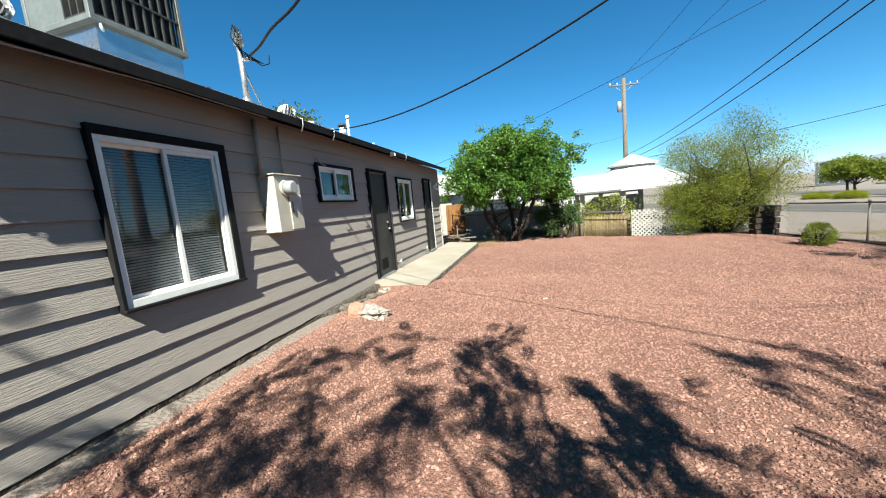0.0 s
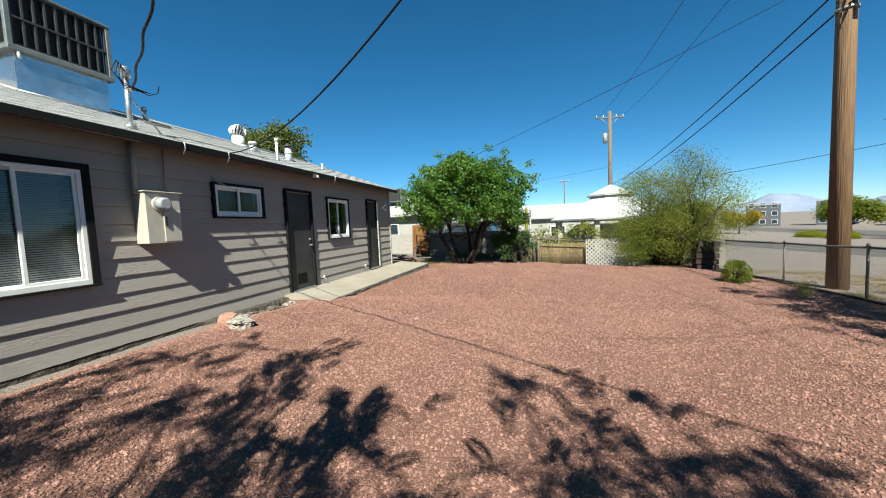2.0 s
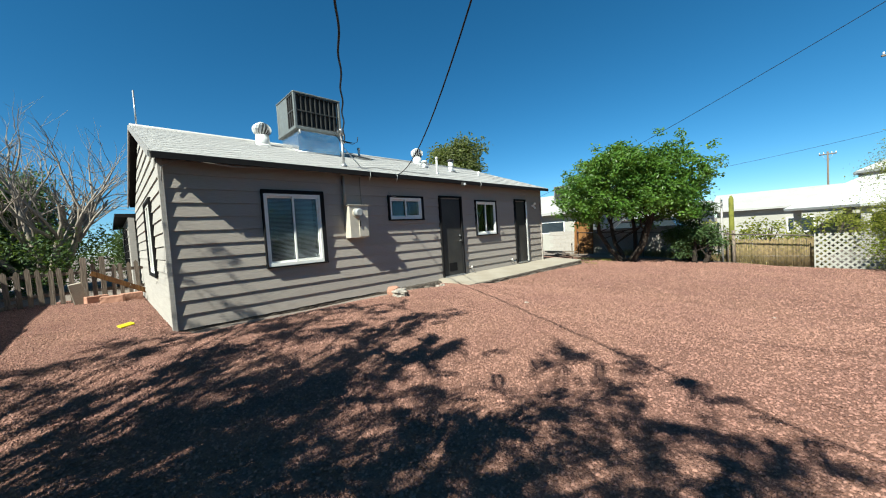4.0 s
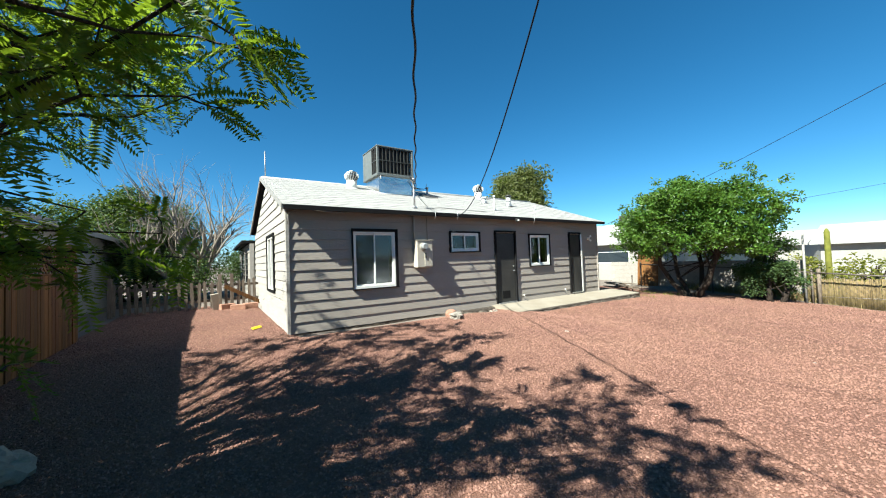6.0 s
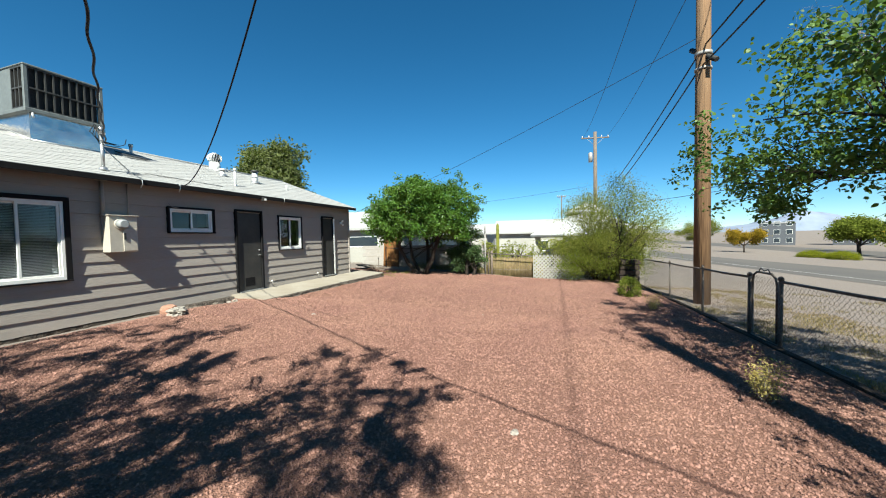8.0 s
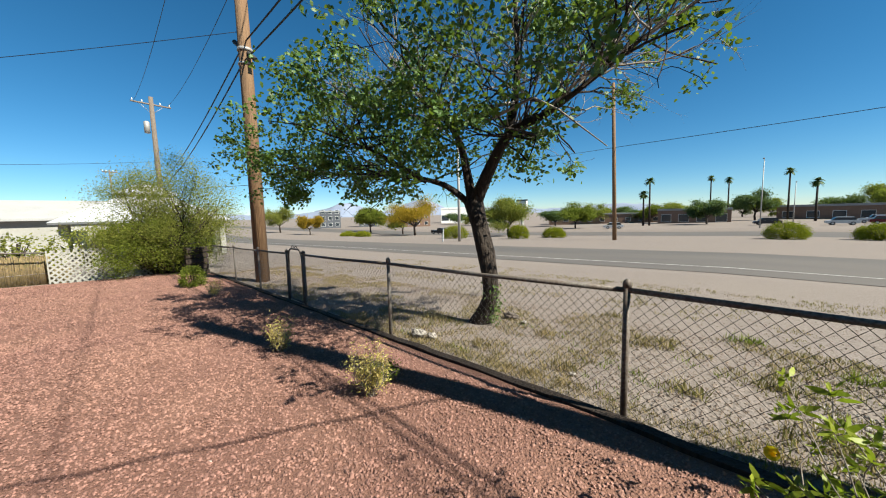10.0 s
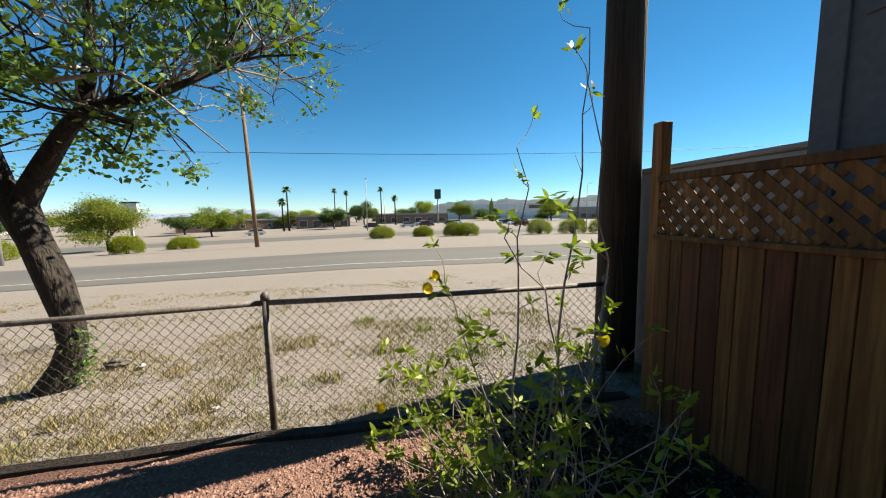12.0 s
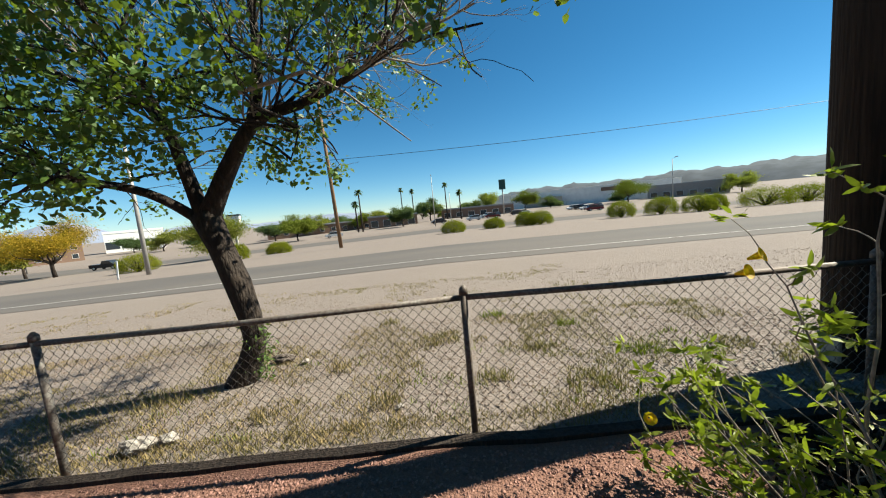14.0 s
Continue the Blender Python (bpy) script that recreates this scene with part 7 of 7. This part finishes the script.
rt = random.Random(505)
for k in range(22):
    a = radians(-46 - 84 * k / 21 + rt.uniform(-1.5, 1.5))
    d = rt.uniform(125, 195)
    if radians(-128) < a < radians(-97) and k % 3:
        continue
    x, y = -1 + d * math.cos(a), -8 + d * math.sin(a)
    far_tree("distant_tree", (x, y, lie(x, y)), rt.uniform(6.0, 10.0), rt.uniform(9, 15), rt.choice(["leaf_dark", "leaf_bush", "leaf_dark", "leaf_yellow"]), 700 + k, "bushy green tree far across the road", 0.2, 0.5, 12, group="trees far across the road")


def palm(x, y, h, seed):
    rng = random.Random(seed)
    e = empty("palm_tree", (x, y, lie(x, y)), "tall slender fan palm across the road", "palm", "palms across the road")
    part("trunk", tubed([(0, 0, -0.3), (0.1, 0, h * 0.5), (0.15, 0.1, h)], [0.3, 0.22, 0.2], 8), "bark", e)
    bm = bmesh.new()
    for k in range(34):
        a, b = rng.uniform(0, 6.28), rng.uniform(-0.9, 1.2)
        d = Vector((math.cos(a) * math.cos(b), math.sin(a) * math.cos(b), math.sin(b)))
        s = d.cross(Vector((0, 0, 1))).normalized()
        p, L = Vector((0.15, 0.1, h)), 1.5
        prev = None
        for j in range(5):
            u = j / 4
            c = p + d * L * u - Vector((0, 0, 0.5 * u * u))
            w = 0.42 * math.sin(min(u + 0.12, 1.0) * 3.0)
            cur = (bm.verts.new(c - s * w), bm.verts.new(c + Vector((0, 0, 0.08))), bm.verts.new(c + s * w))
            if prev:
                bm.faces.new((prev[0], cur[0], cur[1], prev[1]))
                bm.faces.new((prev[1], cur[1], cur[2], prev[2]))
            prev = cur
    part("fronds", bm, "leaf_dark", e)
    return e


for k, (x, y, h) in enumerate(((26.5, -118, 12.5), (19, -165, 15), (14, -165, 14), (-1.0, -150, 14), (-6, -135, 10), (28, -118, 9))):
    palm(x, y, h, 300 + k)


def block_building(name, at, size, turn, mat, label, floors=1, bays=5, parapet=0.4, win=(1.4, 1.2), first=1.0, step=3.0, canopy=False):
    """A flat-roofed building with storeys of windows and a parapet."""
    e = empty(name, at, label, "building")
    e.rotation_euler = (0, 0, turn)
    L, W, H = size
    part("wall", boxed((-L / 2, -W / 2, -0.5), (L / 2, W / 2, H), 0.02), mat, e)
    part("roof", boxed((-L / 2 - 0.15, -W / 2 - 0.15, H), (L / 2 + 0.15, W / 2 + 0.15, H + parapet), 0.02), mat if mat in ("white_wall", "bright_wall") else "grey_wall", e)
    for f in range(floors):
        for b in range(bays):
            x = -L / 2 + (b + 0.5) * L / bays
            z = first + f * step
            w = part("window", boxed((x - win[0] / 2 - 0.08, W / 2 + 0.004, z - 0.08), (x + win[0] / 2 + 0.08, W / 2 + 0.05, z + win[1] + 0.08)), "white_frame" if mat not in ("white_wall", "bright_wall") else "grey_wall", e)
            part("pane", boxed((x - win[0] / 2, W / 2 + 0.054, z), (x + win[0] / 2, W / 2 + 0.07, z + win[1])), "window_dark", w)
    if canopy:
        part("canopy", boxed((-L / 2 + 1, W / 2 + 0.08, H * 0.62), (L / 2 - 1, W / 2 + 1.8, H * 0.68), 0.02), mat, e)
    return e


block_building("white_building", (150, -172, lie(150, -172)), (21, 14, 8.6), 0.735, "bright_wall", "modern white flat-roofed building across the road", 1, 4, 1.0, (4.5, 3.2), 1.6)
block_building("apartment_building", (166, -92, lie(166, -92)), (10, 9, 8.2), 1.09, "dark_wall", "dark three-storey apartment building", 3, 3, 0.5, (1.6, 1.6), 1.0, 3.2)
block_building("apartment_building", (158, -110, lie(158, -110)), (10, 9, 8.6), 1.0, "dark_wall", "dark three-storey apartment building", 3, 3, 0.5, (1.6, 1.6), 1.0, 3.2)
block_building("apartment_building", (130, -118, lie(130, -118)), (16, 10, 7.0), 0.86, "brown_wall", "brown low building behind the golden tree", 2, 4, 0.5, (1.4, 1.4), 1.0, 3.0)
block_building("brick_building", (52, -152, lie(52, -152)), (40, 12, 3.6), 0.35, "brown_wall", "long low brown brick building", 1, 9, 0.5, (1.6, 1.3), 1.0)
block_building("brick_building", (20, -140, lie(20, -140)), (18, 10, 3.8), 0.15, "brown_wall", "low brown building with dark openings", 1, 4, 0.6, (2.5, 2.2), 0.4)
block_building("shop_building", (-14, -158, lie(-14, -158)), (30, 12, 3.6), -0.08, "brown_wall", "low shop building with parked cars", 1, 6, 0.6, (2.4, 1.8), 0.5)
ware = block_building("warehouse", (-86, -215, lie(-86, -215)), (86, 30, 8.6), -0.38, "bright_wall", "long grey windowless warehouse store", 0, 0, 0.6)
part("sign_board", boxed((-16, 15.05, 6.0), (-6, 15.2, 8.0), 0.02), "brown_wall", ware, "dark sign with lettering too far to read")
part("entrance", boxed((14, 15.02, 0), (34, 18.0, 5.5), 0.05), "white_wall", ware)
block_building("shop_building", (-112, -170, lie(-112, -170)), (30, 14, 5.5), -0.55, "block_wall", "tan shop building at the hill's foot", 1, 6, 0.6, (2.6, 2.0), 0.6)
mono = empty("roadside_sign", (36.4, -68.0, lie(36.4, -68)), "white and yellow roadside sign on a post", "sign")
part("post", boxed((-0.2, -0.2, -0.3), (0.2, 0.2, 5.2), 0.02), "white_wall", mono)
part("sign_box", boxed((-1.1, -0.25, 5.2), (1.1, 0.25, 6.7), 0.03), "bright_wall", mono)
part("sign_cap", boxed((-1.2, -0.3, 6.7), (1.2, 0.3, 6.95), 0.03), "door_paint", mono)
tall = empty("roadside_sign", (-22.5, -140, lie(-22, -140)), "tall dark green sign on a pole", "sign")
part("post", tubed([(0, 0, -0.5), (0, 0, 11)], 0.25, 8), "grey_pipe", tall)
part("sign_box", boxed((-1.2, -0.3, 9.5), (1.2, 0.3, 13.2), 0.05), "sign_green", tall)
for x, y, h in ((2.5, -96, 12.5), (-55, -92, 11), (-2, -120, 9), (95, -84, 11)):
    e = empty("street_lamp", (x, y, lie(x, y)), "slim grey street lamp on the far road", "street lamp", "street lamps")
    part("mast", tubed([(0, 0, -0.3), (0, 0, h)], [0.12, 0.06], 8), "grey_pipe", e)
    part("lamp_arm", tubed([(0, 0, h), (0, 1.4, h + 0.25)], 0.04, 6), "grey_pipe", e)
    part("lamp_head", boxed((-0.15, 1.2, h + 0.18), (0.15, 1.9, h + 0.32), 0.03), "grey_pipe", e)
st = put("marker_post", boxed((-0.06, -0.02, -0.2), (0.06, 0.02, 1.45), 0.005, pose(0, 0, 0, 0, -6, 0)), "white_frame")
st.location = (25.1, -34.3, lie(25, -34.3))
tagged(st, "white plastic marker post by the road", "marker post")


# hills
def ridge(name, a0, a1, dist, peaks, mat, label, depth=500):
    n, m = 120, 8
    v = []
    for j in range(m + 1):
        for i in range(n + 1):
            u = i / n
            a = a0 + (a1 - a0) * u
            h = 0
            for c, w, hh in peaks:
                h += hh * math.exp(-((u - c) / w) ** 2)
            h *= math.sin(min(1, j / m) * 3.14159) ** 0.8
            d = dist + depth * (j / m - 0.5)
            h *= 1 + 0.22 * noise.noise(Vector((u * 30, j * 0.9, 2))) + 0.12 * noise.noise(Vector((u * 90, j * 2.1, 2)))
            v.append((d * math.cos(a), d * math.sin(a), h - 15))
    i = (np.arange(m)[:, None] * (n + 1) + np.arange(n)[None, :]).ravel()
    f = np.stack([i, i + 1, i + n + 2, i + n + 1], 1)
    return tagged(raw(name, v, f, mat, None, True), label, "hill", kind="structure")


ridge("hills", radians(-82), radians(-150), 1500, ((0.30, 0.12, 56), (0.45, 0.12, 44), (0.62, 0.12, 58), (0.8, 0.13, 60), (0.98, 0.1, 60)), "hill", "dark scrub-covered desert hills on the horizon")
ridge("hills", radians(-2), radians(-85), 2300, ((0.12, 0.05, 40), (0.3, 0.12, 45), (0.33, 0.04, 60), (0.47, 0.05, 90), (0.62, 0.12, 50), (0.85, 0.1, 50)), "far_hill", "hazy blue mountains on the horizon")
